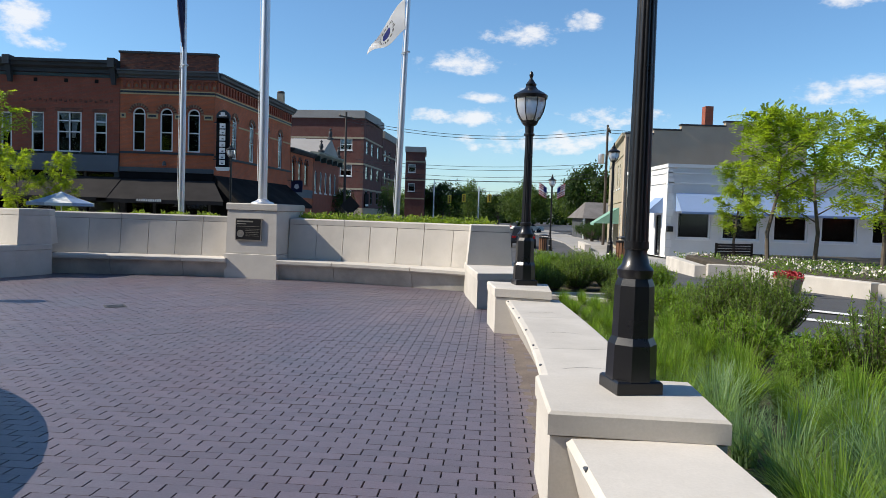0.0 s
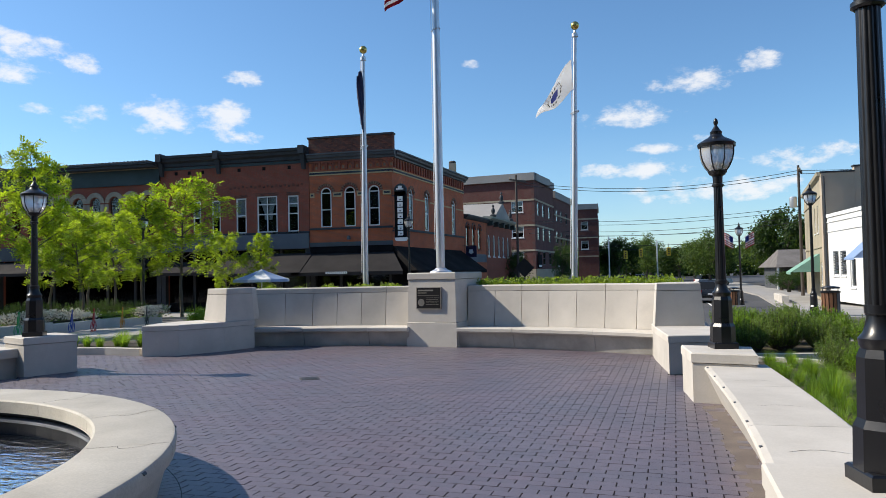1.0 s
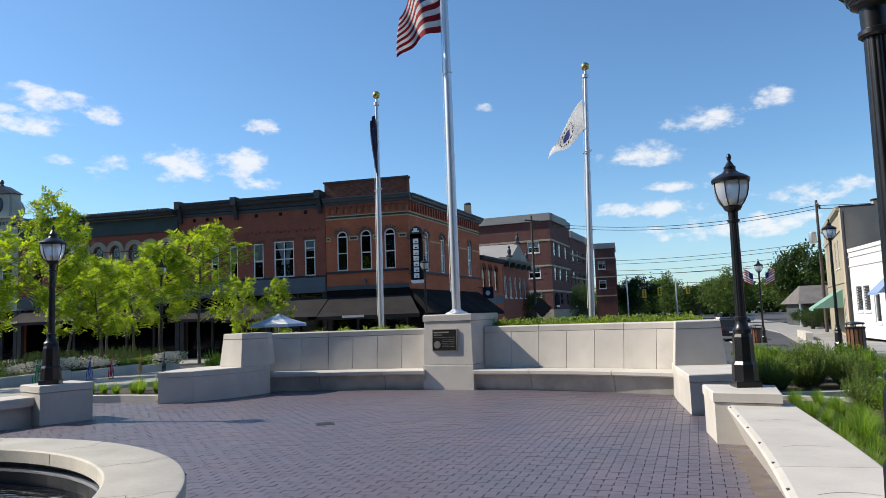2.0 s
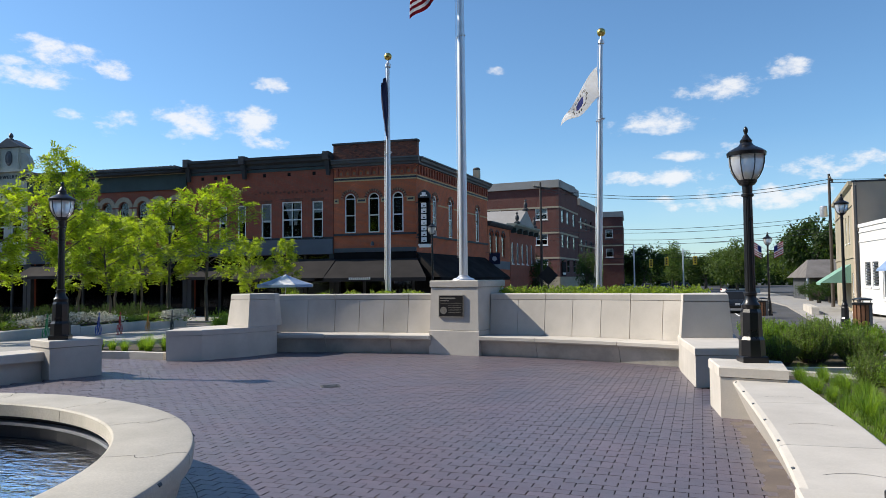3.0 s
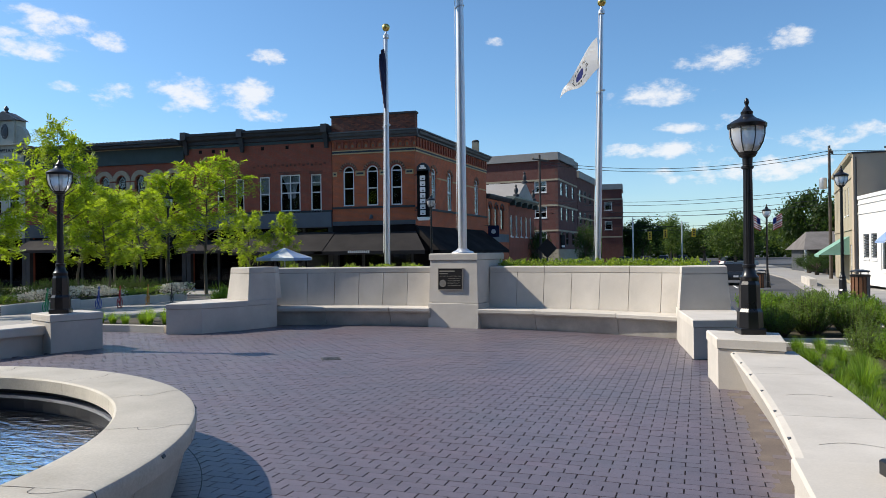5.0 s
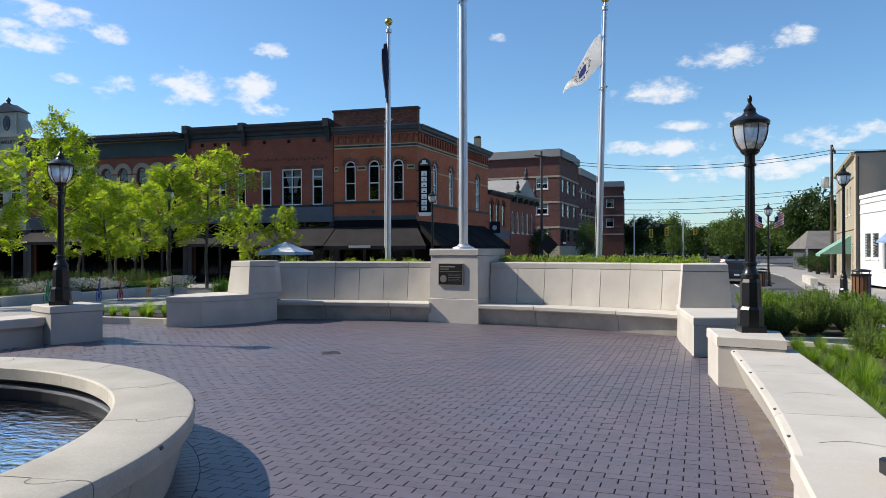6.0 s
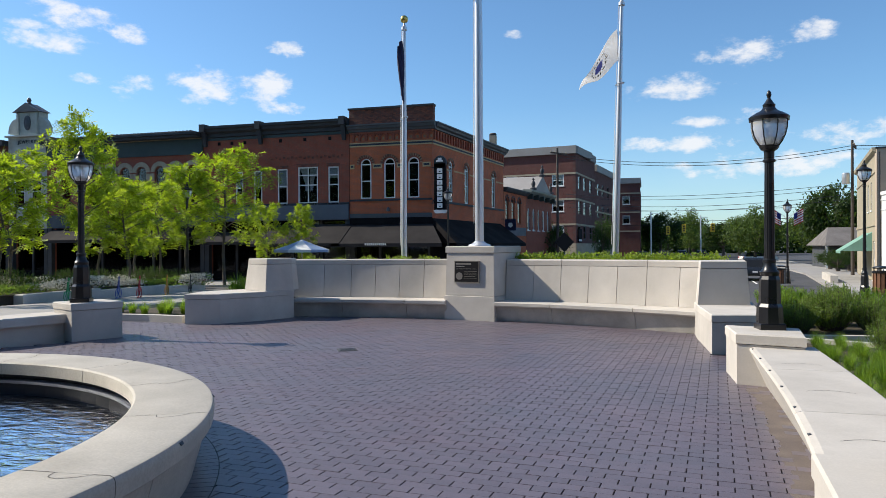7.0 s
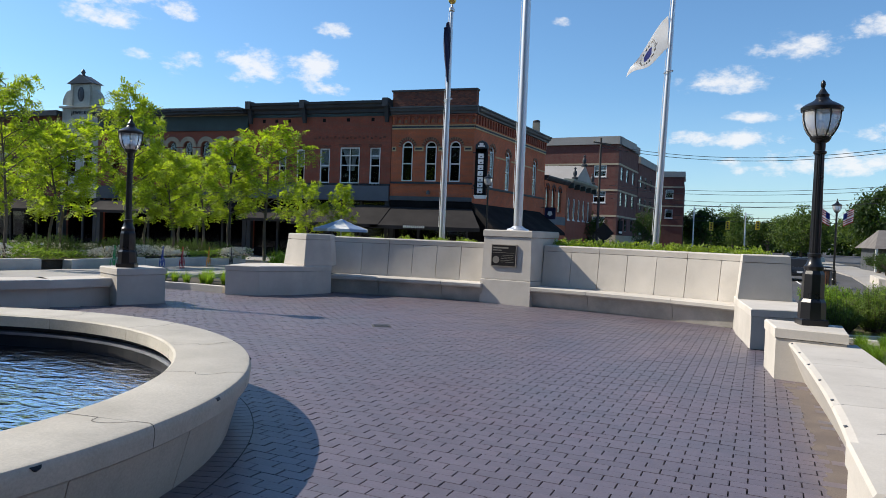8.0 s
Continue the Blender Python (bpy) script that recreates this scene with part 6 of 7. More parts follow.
def shrub(seed, H, R, stems, per, leaf, material, label, name="shrub", wide=0.3, flower=None):
    """Many ascending leafy stems from one root."""
    rng = random.Random(seed)
    t = thing(name, label, "shrub", group="shrubs of the beds")
    wood, vs, fs, pv, pf = Shape(), [], [], [], []
    for k in range(stems):
        a, o = rng.uniform(0, 6.28), math.sqrt(rng.random())
        base = Vector((math.cos(a) * R * 0.35 * o, math.sin(a) * R * 0.35 * o, 0))
        tip = Vector((math.cos(a) * R * o * rng.uniform(0.8, 1.15), math.sin(a) * R * o * rng.uniform(0.8, 1.15), H * (1 - 0.40 * o * o) * rng.uniform(0.75, 1.08)))
        mid = base.lerp(tip, 0.5) + Vector((math.cos(a), math.sin(a), 0)) * R * 0.08
        wood.tube([base, mid, tip], [0.007, 0.005, 0.002], 4)
        for q in range(per):
            u = 0.12 + 0.88 * (q + rng.random()) / per
            p = base.lerp(mid, u * 2) if u < 0.5 else mid.lerp(tip, u * 2 - 1)
            d = (rand_dir(rng) + Vector((0, 0, 0.55))).normalized()
            n = (Vector((0, 0, 1)) + rand_dir(rng) * 0.6)
            n = (n - d * n.dot(d)).normalized()
            add_leaf(vs, fs, p, d, n, leaf * rng.uniform(0.7, 1.3), leaf * wide)
        if flower and rng.random() < 0.75:
            for q in range(6):
                d = rand_dir(rng, 0.4)
                add_leaf(pv, pf, tip + rand_dir(rng) * 0.05, d, d.orthogonal().normalized(), leaf * 0.8, leaf * 0.6)
    part("branching", wood, BARK, t)
    cr = new("foliage", leaf_mesh("foliage", vs, fs, material))
    cr.parent = t
    if flower:
        fl = new("blossom", leaf_mesh("blossom", pv, pf, flower))
        fl.parent = t
        tagged(fl, "pale small blossoms")
    return t


def grass_clump(seed, H, spread, blades, material, label):
    rng = random.Random(seed)
    vs, fs = [], []
    for k in range(blades):
        a, o = rng.uniform(0, 6.28), math.sqrt(rng.random())
        base = Vector((math.cos(a) * 0.10 * o, math.sin(a) * 0.10 * o, 0))
        lean, ln = rng.uniform(0.05, 1.0) * spread, H * rng.uniform(0.65, 1.15)
        a2 = a + rng.gauss(0, 0.6)
        out = Vector((math.cos(a2), math.sin(a2), 0))
        side = Vector((-out.y, out.x, 0))
        w = rng.uniform(0.0036, 0.0068)
        k0 = len(vs)
        for i in range(5):
            u = i / 4
            p = base + out * lean * (u ** 1.7) + Vector((0, 0, ln * (u - 0.42 * (lean / max(spread, 0.01)) * u ** 3)))
            ww = w * (1 - u) + 0.0006
            vs += [tuple(p - side * ww), tuple(p + side * ww)]
        for i in range(4):
            q = k0 + i * 2
            fs.append((q, q + 1, q + 3, q + 2))
    me = leaf_mesh("ornamental_grass", vs, fs, material)
    ob = new("ornamental_grass", me)
    return tagged(ob, label, "grass clump", "ornamental grasses")


# street trees: plan position and height
TREES = [(-19.8, 16.4, 6.1), (-20.8, 18.9, 4.8), (-22.3, 20.8, 5.5), (-19.0, 20.6, 6.4), (-21.3, 23.9, 4.8), (-20.3, 24.4, 4.7), (-21.2, 27.4, 5.0),
         (-21.4, 29.7, 6.2), (-21.1, 32.3, 7.2), (-21.3, 36.9, 5.0), (-19.3, 37.2, 4.8), (-25.0, 30.5, 5.6), (-30.0, 24.0, 6.2)]
EAST_TREES = [(11.6, 24.8, 6.0), (14.7, 27.5, 6.5), (13.6, 21.6, 5.3), (11.9, 28.2, 4.4), (17.5, 23.0, 6.0)]


def plant_trees():
    kinds = [street_tree(11, 6.0, 1.75, 0.34), street_tree(12, 6.0, 1.55, 0.36), street_tree(13, 6.0, 1.9, 0.32)]
    rng = random.Random(3)
    used = set()
    for k, (x, y, hh) in enumerate(TREES + EAST_TREES):
        i = k % 3
        sc = hh / 6.0
        wide = 0.66 if k in (0, 3) else 0.74 if k in (9, 10) else 0.92 if y < 40 and x < 0 else 1.0
        z = level(x, y) + (0.1 if y < 33 else 0.0)
        m = pose(x, y, z, 0, 0, rng.uniform(0, 360)) @ Matrix.Diagonal((sc * wide, sc * wide, sc, 1))
        if i not in used:
            kinds[i].matrix_basis = m
            used.add(i)
        else:
            c = copy_thing(kinds[i], m)
            c.matrix_basis = m


plant_trees()

FAR = [(1.7, 130.5, 7.6, 4.6), (7.4, 150.3, 8.6, 4.0), (13.0, 142.0, 6.2, 5.0), (12.4, 96.0, 6.4, 3.4), (21.0, 95.0, 9.0, 4.2), (22.0, 109.0, 7.0, 4.5), (27.0, 90.0, 8.5, 4.5), (-2.5, 160.0, 7.4, 5.0), (4.0, 175.0, 6.8, 6.0),
       (19.0, 170.0, 7.6, 6.5), (16.0, 118.0, 5.6, 4.0), (30.0, 120.0, 9.0, 6.0), (38.0, 100.0, 9.0, 6.0), (10.5, 190.0, 7.6, 7.0), (26.0, 190.0, 9.0, 8.0), (-7.0, 190.0, 7.6, 6.0)]
BEHIND = [(-60 + 9.5 * k, -21.0 - 3 * (k % 2), 18.0 + 2.0 * (k % 3), 6.8) for k in range(9)]
MID = [(15.6, 72.5, 2.0, 1.3), (17.8, 72.0, 1.7, 1.2), (-9.4, 72.0, 4.7, 1.9), (-4.6, 72.0, 5.2, 1.5), (16.6, 70.0, 2.2, 1.5), (15.0, 67.0, 1.6, 1.2)]


def plant_far():
    kinds = [broad_tree(21, 9.0, 5.0, 0.42, 5200, LEAF_DARK), broad_tree(22, 9.0, 5.0, 0.38, 6200, LEAF_FAR)]
    small = broad_tree(23, 5.0, 2.0, 0.16, 4200, LEAF_DARK, "round_tree", "small dense dark green tree beside the pavement")
    rng = random.Random(8)
    used = set()
    for src, rows, ref in ((kinds, FAR + BEHIND, (9.0, 5.0)), ([small], MID, (5.0, 2.0))):
        for k, (x, y, hh, r) in enumerate(rows):
            ob = src[k % len(src)]
            m = pose(x, y, level(x, y) - KERB, 0, 0, rng.uniform(0, 360)) @ Matrix.Diagonal((r / ref[1], r / ref[1], hh / ref[0], 1))
            if ob.name in used:
                ob = copy_thing(ob, m)
            used.add(ob.name)
            ob.matrix_basis = m


plant_far()

# the distant belt of trees that closes the street
def far_belt():
    rng = random.Random(31)
    vs, fs = [], []
    for _ in range(9000):
        x = rng.uniform(-40, 90)
        top = 4.4 + 1.8 * math.sin(x * 0.21) + 1.4 * math.sin(x * 0.57 + 1)
        z = -1.0 + (top + 1) * rng.random() ** 0.8
        p = Vector((x, 215 + rng.uniform(-4, 4), z))
        n = rand_dir(rng, 0.3)
        add_leaf(vs, fs, p, n.orthogonal().normalized(), n, rng.uniform(0.9, 1.9), 1.1)
    ob = new("far_tree_belt", leaf_mesh("far_tree_belt", vs, fs, LEAF_DARK))
    tagged(ob, "distant belt of dark green trees closing the street", "trees", kind="stuff")


far_belt()


def plant_east_bed():
    rng = random.Random(17)
    g = [grass_clump(41, 0.62, 0.50, 280, BLADE_BLUE, "blue-green arching ornamental grass clump"), grass_clump(42, 0.52, 0.42, 280, BLADE, "fresh green fine ornamental grass clump"),
         grass_clump(43, 0.60, 0.46, 280, BLADE, "fresh green fine ornamental grass clump")]
    pts = []
    y = 1.4
    while y < 12.0:                       # rows along the seat
        xs = seat_x(y) + 0.70
        for k in range(4):
            x = xs + (0.10 if y < 5 else 0.2) + k * (0.44 if y < 5.2 else 0.32) + rng.uniform(-0.10, 0.10)
            if y > 9.0 and (k > 2 or k == 0):
                continue
            pts.append((x, y + rng.uniform(-0.12, 0.12), k))
        y += 0.40 if y < 5.2 else 0.34
    for k, (x, yy, row) in enumerate(pts):
        if y > 9 and x < 1.5:
            continue
        bluish = yy < 5.2 and row >= 1
        src = g[0] if bluish and rng.random() < 0.75 else g[1 + k % 2]
        sc = rng.uniform(0.7, 1.15) * (0.50 if yy > 9.3 else 0.60 if yy > 5.4 else 0.84)
        ob = copy_thing(src, pose(x, yy, 0.05, 0, 0, rng.uniform(0, 360)))
        ob.scale = (sc, sc, sc)
    for k, ob in enumerate(g):
        ob.matrix_basis = pose(1.75 + 0.4 * k, 0.9 - 0.3 * k, 0.05)
    s = [shrub(51, 1.15, 0.72, 160, 60, 0.066, LEAF_MID, "dense grey-green leafy shrub in the bed"),
         shrub(52, 0.62, 0.50, 110, 46, 0.085, BLADE, "bright green narrow-leaved perennial clump", "perennial", 0.18),
         shrub(53, 0.95, 0.60, 140, 56, 0.058, LEAF_MID, "grey-green twiggy shrub in the bed")]
    places = [(3.8, 8.8, 0, 0.80), (3.5, 8.95, 0, 0.70), (4.08, 8.9, 2, 0.85), (3.75, 8.5, 2, 0.72), (3.35, 10.1, 1, 0.9), (3.05, 10.7, 1, 0.75), (3.0, 8.75, 1, 0.72), (3.2, 9.4, 1, 0.6), (3.0, 7.25, 1, 0.85), (2.65, 7.6, 1, 0.55), (3.35, 6.5, 1, 0.78), (3.05, 6.2, 1, 0.5), (2.95, 5.3, 1, 0.6),
              (3.85, 6.35, 2, 0.88), (4.35, 5.5, 2, 0.85), (3.75, 5.6, 1, 0.6), (3.3, 4.7, 1, 0.7), (3.4, 3.4, 1, 0.8), (2.85, 11.3, 2, 0.55), (3.8, 2.6, 2, 0.9),
              (2.2, 13.8, 2, 0.60), (2.75, 14.2, 0, 0.70), (3.4, 14.1, 2, 0.65), (2.3, 15.0, 1, 0.95), (3.1, 15.3, 2, 0.75), (4.2, 13.9, 1, 0.9), (4.3, 14.5, 2, 0.62), (3.9, 15.2, 1, 0.95), (2.6, 16.2, 1, 1.0), (3.5, 16.6, 0, 0.6), (2.4, 17.2, 1, 1.0), (4.0, 16.3, 1, 1.0)]
    seen = set()
    for x, yy, k, sc in places:
        m = pose(x, yy, 0.04, 0, 0, rng.uniform(0, 360))
        ob = s[k]
        if k in seen:
            ob = copy_thing(ob, m)
        seen.add(k)
        ob.matrix_basis = m @ Matrix.Diagonal((sc, sc, sc, 1))
    return s, g


SHRUBS, GRASSES = plant_east_bed()


def put_copy(src, x, y, z, sc, rz, label=""):
    ob = copy_thing(src, pose(x, y, z, 0, 0, rz))
    ob.scale = (sc, sc, sc)
    if label:
        ob["label"] = label
    return ob


def plant_hedge():
    """Low bright hedge along the top of the memorial wall."""
    rng = random.Random(61)
    for a0, a1 in ((-12.0, 4.4), (9.6, 27.4)):
        vs, fs = [], []
        for _ in range(9000):
            a, r = rng.uniform(a0, a1), rng.uniform(13.42, 14.3)
            top = 1.265 + 0.045 * math.sin(a * 5.3) + 0.03 * math.sin(a * 13) + (0.055 if a > 5 else -0.02)
            if a < 5 and math.sin(a * 2.1 + 0.6) + 0.5 * math.sin(a * 5.7) < 0.25:
                top -= 0.10
            p = Vector(wall_point(r, a, rng.uniform(1.04, top)))
            d = rand_dir(rng, 0.8)
            add_leaf(vs, fs, p, d, d.orthogonal().normalized(), rng.uniform(0.04, 0.075), 0.035)
        ob = new("hedge", leaf_mesh("hedge", vs, fs, LEAF_HEDGE))
        tagged(ob, "low yellow-green hedge growing behind the memorial wall", "hedge", "hedges behind the wall")


plant_hedge()


def plant_west():
    rng = random.Random(71)
    # white flower drifts
    vs, fs, lv, lf = [], [], [], []
    for _ in range(34000):
        y = rng.uniform(13.6, 28.2)
        wall_x = -18.95 if y > 17 else -18.95 - (17 - y) * 0.3
        x = wall_x - rng.random() ** 1.3 * 6.5
        hh = 0.18 + (0.46 + 0.12 * math.sin(x * 2 + y)) * rng.random() ** 0.6
        p = Vector((x, y, level(x, y) + hh))
        d = rand_dir(rng, 0.5)
        if math.sin(x * 1.1 + 1.3 * math.sin(y * 0.8)) + 0.4 * math.sin(y * 1.7) > -0.75 and hh > 0.36:
            add_leaf(vs, fs, p, d, d.orthogonal().normalized(), 0.085, 0.07)
        else:
            add_leaf(lv, lf, p, d, d.orthogonal().normalized(), 0.13, 0.045)
    fl = new("flower_drift", leaf_mesh("flower_drift", vs, fs, PETAL))
    tagged(fl, "drifts of small white flowers in the raised bed", "flowers", kind="stuff")
    lo = new("flower_foliage", leaf_mesh("flower_foliage", lv, lf, LEAF_MID))
    tagged(lo, "low green foliage under the white flowers", "foliage", kind="stuff")
    yew = shrub(81, 0.85, 0.95, 110, 50, 0.08, LEAF_DARK, "low spreading dark evergreen shrub in the flower bed", "evergreen_shrub", 0.25)
    spots = [(-20.3, 18.8, 1.0), (-20.0, 20.6, 0.9), (-21.8, 17.2, 1.0), (-20.9, 16.0, 0.95), (-19.9, 22.4, 0.95), (-20.6, 25.0, 1.0), (-20.6, 26.4, 1.0), (-22.5, 24.0, 1.0), (-20.4, 27.6, 0.9), (-23.0, 20.0, 1.0)]
    for k, (x, y, sc) in enumerate(spots):
        m = pose(x, y, level(x, y) + 0.12, 0, 0, rng.uniform(0, 360)) @ Matrix.Diagonal((sc, sc, sc * 1.15, 1))
        ob = yew if k == 0 else copy_thing(yew, m)
        ob.matrix_basis = m
    for x, y, sc in ((-10.9, 13.7, 0.6), (-10.6, 13.9, 0.7), (-10.3, 13.7, 0.7), (-10.0, 13.9, 0.8), (-9.7, 13.7, 0.7), (-11.3, 13.8, 0.6), (-10.1, 14.4, 0.8), (-10.8, 14.4, 0.7), (-9.6, 14.3, 0.8), (-11.7, 13.9, 0.6)):
        put_copy(GRASSES[1], x, y, 0.06, sc, rng.uniform(0, 360))
    for x, y, sc in ((-17.9, 13.3, 1.25), (-17.4, 12.6, 1.2), (-13.6, 21.6, 1.2), (-12.9, 21.4, 1.1), (-13.2, 22.2, 1.1)):
        put_copy(GRASSES[2], x, y, level(x, y) - 0.1, sc * 1.3, rng.uniform(0, 360))
        put_copy(SHRUBS[1], x + 0.3, y + 0.2, level(x, y) - 0.1, sc, rng.uniform(0, 360))


plant_west()


def plant_east_planter():
    rng = random.Random(91)
    vs, fs, lv, lf = [], [], [], []
    for _ in range(9000):
        y = rng.uniform(15.0, 30.0)
        x = 9.9 + max(0, 19 - y) * 0.9 + rng.random() * 5
        if 21.8 < y < 22.9:
            continue
        p = Vector((x, y, level(x, y) + rng.uniform(0.2, 0.55)))
        d = rand_dir(rng, 0.5)
        if math.sin(y * 1.4 + x * 0.6) > -0.1 and p.z > level(x, y) + 0.38:
            add_leaf(vs, fs, p, d, d.orthogonal().normalized(), 0.07, 0.05)
        else:
            add_leaf(lv, lf, p, d, d.orthogonal().normalized(), 0.13, 0.05)
    tagged(new("flower_drift", leaf_mesh("flower_drift", vs, fs, PETAL)), "drifts of small white flowers in the white planter", "flowers", kind="stuff")
    tagged(new("flower_foliage", leaf_mesh("flower_foliage", lv, lf, LEAF_MID)), "low green foliage in the white planter", "foliage", kind="stuff")
    for x, y, sc in ((12.2, 18.6, 0.8), (13.4, 17.4, 0.8), (11.6, 20.2, 0.75), (14.4, 16.4, 0.8), (15.4, 17.8, 0.8), (12.9, 20.0, 0.8), (10.8, 25.0, 0.7), (11.6, 26.4, 0.7)):
        put_copy(SHRUBS[1], x, y, level(x, y) + 0.1, sc, rng.uniform(0, 360))


plant_east_planter()


# ---------------------------------------------------------------- street things
lamp_post((7.35, 29.9, level(7.35, 29.9)), 0.95, 3.05, 0.060, 0.72, 0, "tall black fluted street lamp on the pavement")
lamp_post((7.5, 45.9, level(7.5, 45.9)), 0.95, 3.0, 0.060, 0.72, 0, "tall black fluted street lamp on the pavement")
lamp_post((-10.7, 37.6, level(-10.7, 37.6)), 0.95, 3.4, 0.060, 0.72, 0, "tall black fluted street lamp on the pavement")
lamp_post((-20.9, 29.0, level(-20.9, 29.0)), 0.95, 3.1, 0.060, 0.72, 0, "tall black fluted street lamp among the trees")


def blade_sign():
    s = thing("blade_sign", "tall dark blade sign with white upright shapes on the brick corner", "sign", (-13.3, 43.1, 3.7))
    part("panel", Shape().box(0.20, 0.94, -0.18, 0.10, 0.1, 3.0, bev=0.02), AWNING, s)
    part("head", Shape().lathe([(0.40, -0.14), (0.42, 0.0), (0.40, 0.14)], 20, pose(0.58, -0.04, 3.05, 90)), CORNICE, s)
    part("hat_shape", Shape().box(0.36, 0.80, -0.235, -0.19, 3.08, 3.16, bev=0.01).box(0.46, 0.70, -0.235, -0.19, 3.165, 3.32), WHITE, s)
    part("foot_shape", Shape().prism([(0.26, -0.2), (0.90, -0.2), (0.90, 0.1), (0.26, 0.1)], -0.12, 0.09, top=[(0.16, -0.2), (1.0, -0.2), (1.0, 0.1), (0.16, 0.1)]), WHITE, s)
    for k in range(7):
        z = 2.52 - k * 0.36
        part("upright_shape", Shape().box(0.40, 0.74, -0.21, -0.183, z - 0.145, z + 0.145, bev=0.005), WHITE, s)
        part("shape_inset", Shape().box(0.53, 0.64, -0.216, -0.211, z - 0.075, z - 0.02), AWNING, s)
    for z in (0.5, 2.7):
        part("bracket", Shape().box(0.0, 0.2, -0.08, -0.02, z, z + 0.06), CORNICE, s)


blade_sign()
sb = thing("awning_mark", "row of small pale marks on the black awning", "sign", (-17.0, 41.08, 1.60))
for k in range(11):
    part("mark", Shape().box(k * 0.13, k * 0.13 + 0.085, -0.03, -0.005, 0.0, 0.14), WHITE, sb)


def cafe_umbrella(at):
    u = thing("cafe_umbrella", "pale blue and white cafe umbrella opened over the pavement", "umbrella", at)
    part("pole", Shape().tube([(0, 0, 0), (0, 0, 2.5)], 0.025, 8), ALU, u)
    part("base", Shape().lathe([(0.26, 0), (0.26, 0.06), (0.06, 0.1), (0.04, 0.3)], 16), BLACK, u)
    n = 8
    for k in range(n):
        a0, a1 = 2 * math.pi * k / n, 2 * math.pi * (k + 1) / n
        p, q = (1.5 * math.cos(a0), 1.5 * math.sin(a0), 2.02), (1.5 * math.cos(a1), 1.5 * math.sin(a1), 2.02)
        m = [(p[i] * 0.5 + (0, 0, 2.55)[i] * 0.5 - (0, 0, 0.03)[i]) for i in range(3)]
        m2 = [(q[i] * 0.5 + (0, 0, 2.55)[i] * 0.5 - (0, 0, 0.03)[i]) for i in range(3)]
        lo = lambda v: (v[0], v[1], v[2] - 0.01)
        top = (0, 0, 2.55)
        vs = [top, m, m2, p, q, lo(top), lo(m), lo(m2), lo(p), lo(q), (p[0], p[1], 1.88), (q[0], q[1], 1.88)]
        part("canopy_panel", Shape().add(vs, [(0, 1, 2), (1, 3, 4, 2), (5, 7, 6), (6, 7, 9, 8), (3, 10, 11, 4)]), BLUE_CANVAS if k % 2 else WHITE, u)
        part("rib", Shape().tube([(0, 0, 2.50), (p[0] * 0.98, p[1] * 0.98, 2.0)], 0.008, 4), ALU, u)


cafe_umbrella((-17.8, 34.4, level(-17.8, 34.4) - KERB))


def rider_rack(at, colour, rz):
    """Flat cut-out bike stand: two hoops, a bar and an upright plate."""
    r = thing("bike_stand", colour + " enamelled steel cut-out bike stand", "bike stand", at, rz, group="coloured bike stands")
    r.scale = (0.62, 0.62, 0.62)
    mm = PAINT[colour]
    part("base_bar", Shape().box(-0.55, 0.55, -0.03, 0.03, 0.0, 0.03), mm, r)
    for x in (-0.32, 0.32):
        part("hoop", Shape().tube([(x + 0.24 * math.cos(a), 0, 0.28 + 0.24 * math.sin(a)) for a in np.linspace(0, 2 * math.pi, 19)], 0.022, 6), mm, r)
    part("frame_bar", Shape().tube([(-0.32, 0, 0.28), (-0.08, 0, 0.55), (0.26, 0, 0.58), (0.32, 0, 0.28)], 0.022, 6), mm, r)
    part("upright_plate", Shape().prism([(-0.16, -0.02), (0.14, -0.02), (0.14, 0.02), (-0.16, 0.02)], 0.5, 1.0, top=[(-0.02, -0.02), (0.22, -0.02), (0.22, 0.02), (-0.02, 0.02)]), mm, r)
    part("disc", Shape().lathe([(0.10, -0.02), (0.10, 0.02)], 14, pose(0.16, 0, 1.12, 90)), mm, r)


for x, y, c in ((-17.7, 20.8, "blue"), (-17.1, 21.1, "red"), (-17.9, 23.6, "orange"), (-17.8, 24.9, "black"), (-18.0, 18.9, "green"), (-18.05, 19.7, "white")):
    rider_rack((x, y, level(x, y)), c, 116)


def litter_bin(at):
    b = thing("litter_bin", "round litter bin with brown and blue-grey slats and a black lid", "litter bin", at, group="litter bins")
    part("liner", Shape().lathe([(0.27, 0.05), (0.27, 0.86)], 20), BLACK, b)
    for k in range(14):
        a = 2 * math.pi * k / 14
        m = Matrix.Rotation(a, 4, "Z")
        part("slat", Shape().box(0.285, 0.31, -0.05, 0.05, 0.06, 0.84, bev=0.004), WOOD if k % 7 < 5 else FASCIA, b, at=m)
    part("rim", Shape().lathe([(0.33, 0.84), (0.34, 0.86), (0.34, 0.90), (0.30, 0.92)], 24), BLACK, b, smooth=True)
    part("lid", Shape().lathe([(0.31, 1.0), (0.33, 1.03), (0.31, 1.06), (0.12, 1.10)], 24), BLACK, b, smooth=True)
    for k in range(3):
        a = 2.1 * k + 0.3
        part("lid_post", Shape().tube([(0.3 * math.cos(a), 0.3 * math.sin(a), 0.9), (0.3 * math.cos(a), 0.3 * math.sin(a), 1.01)], 0.015, 6), BLACK, b)


litter_bin((7.85, 29.6, level(7.85, 29.6)))
litter_bin((6.9, 44.6, level(6.9, 44.6)))
litter_bin((-20.6, 34.6, level(-20.6, 34.6) - KERB))


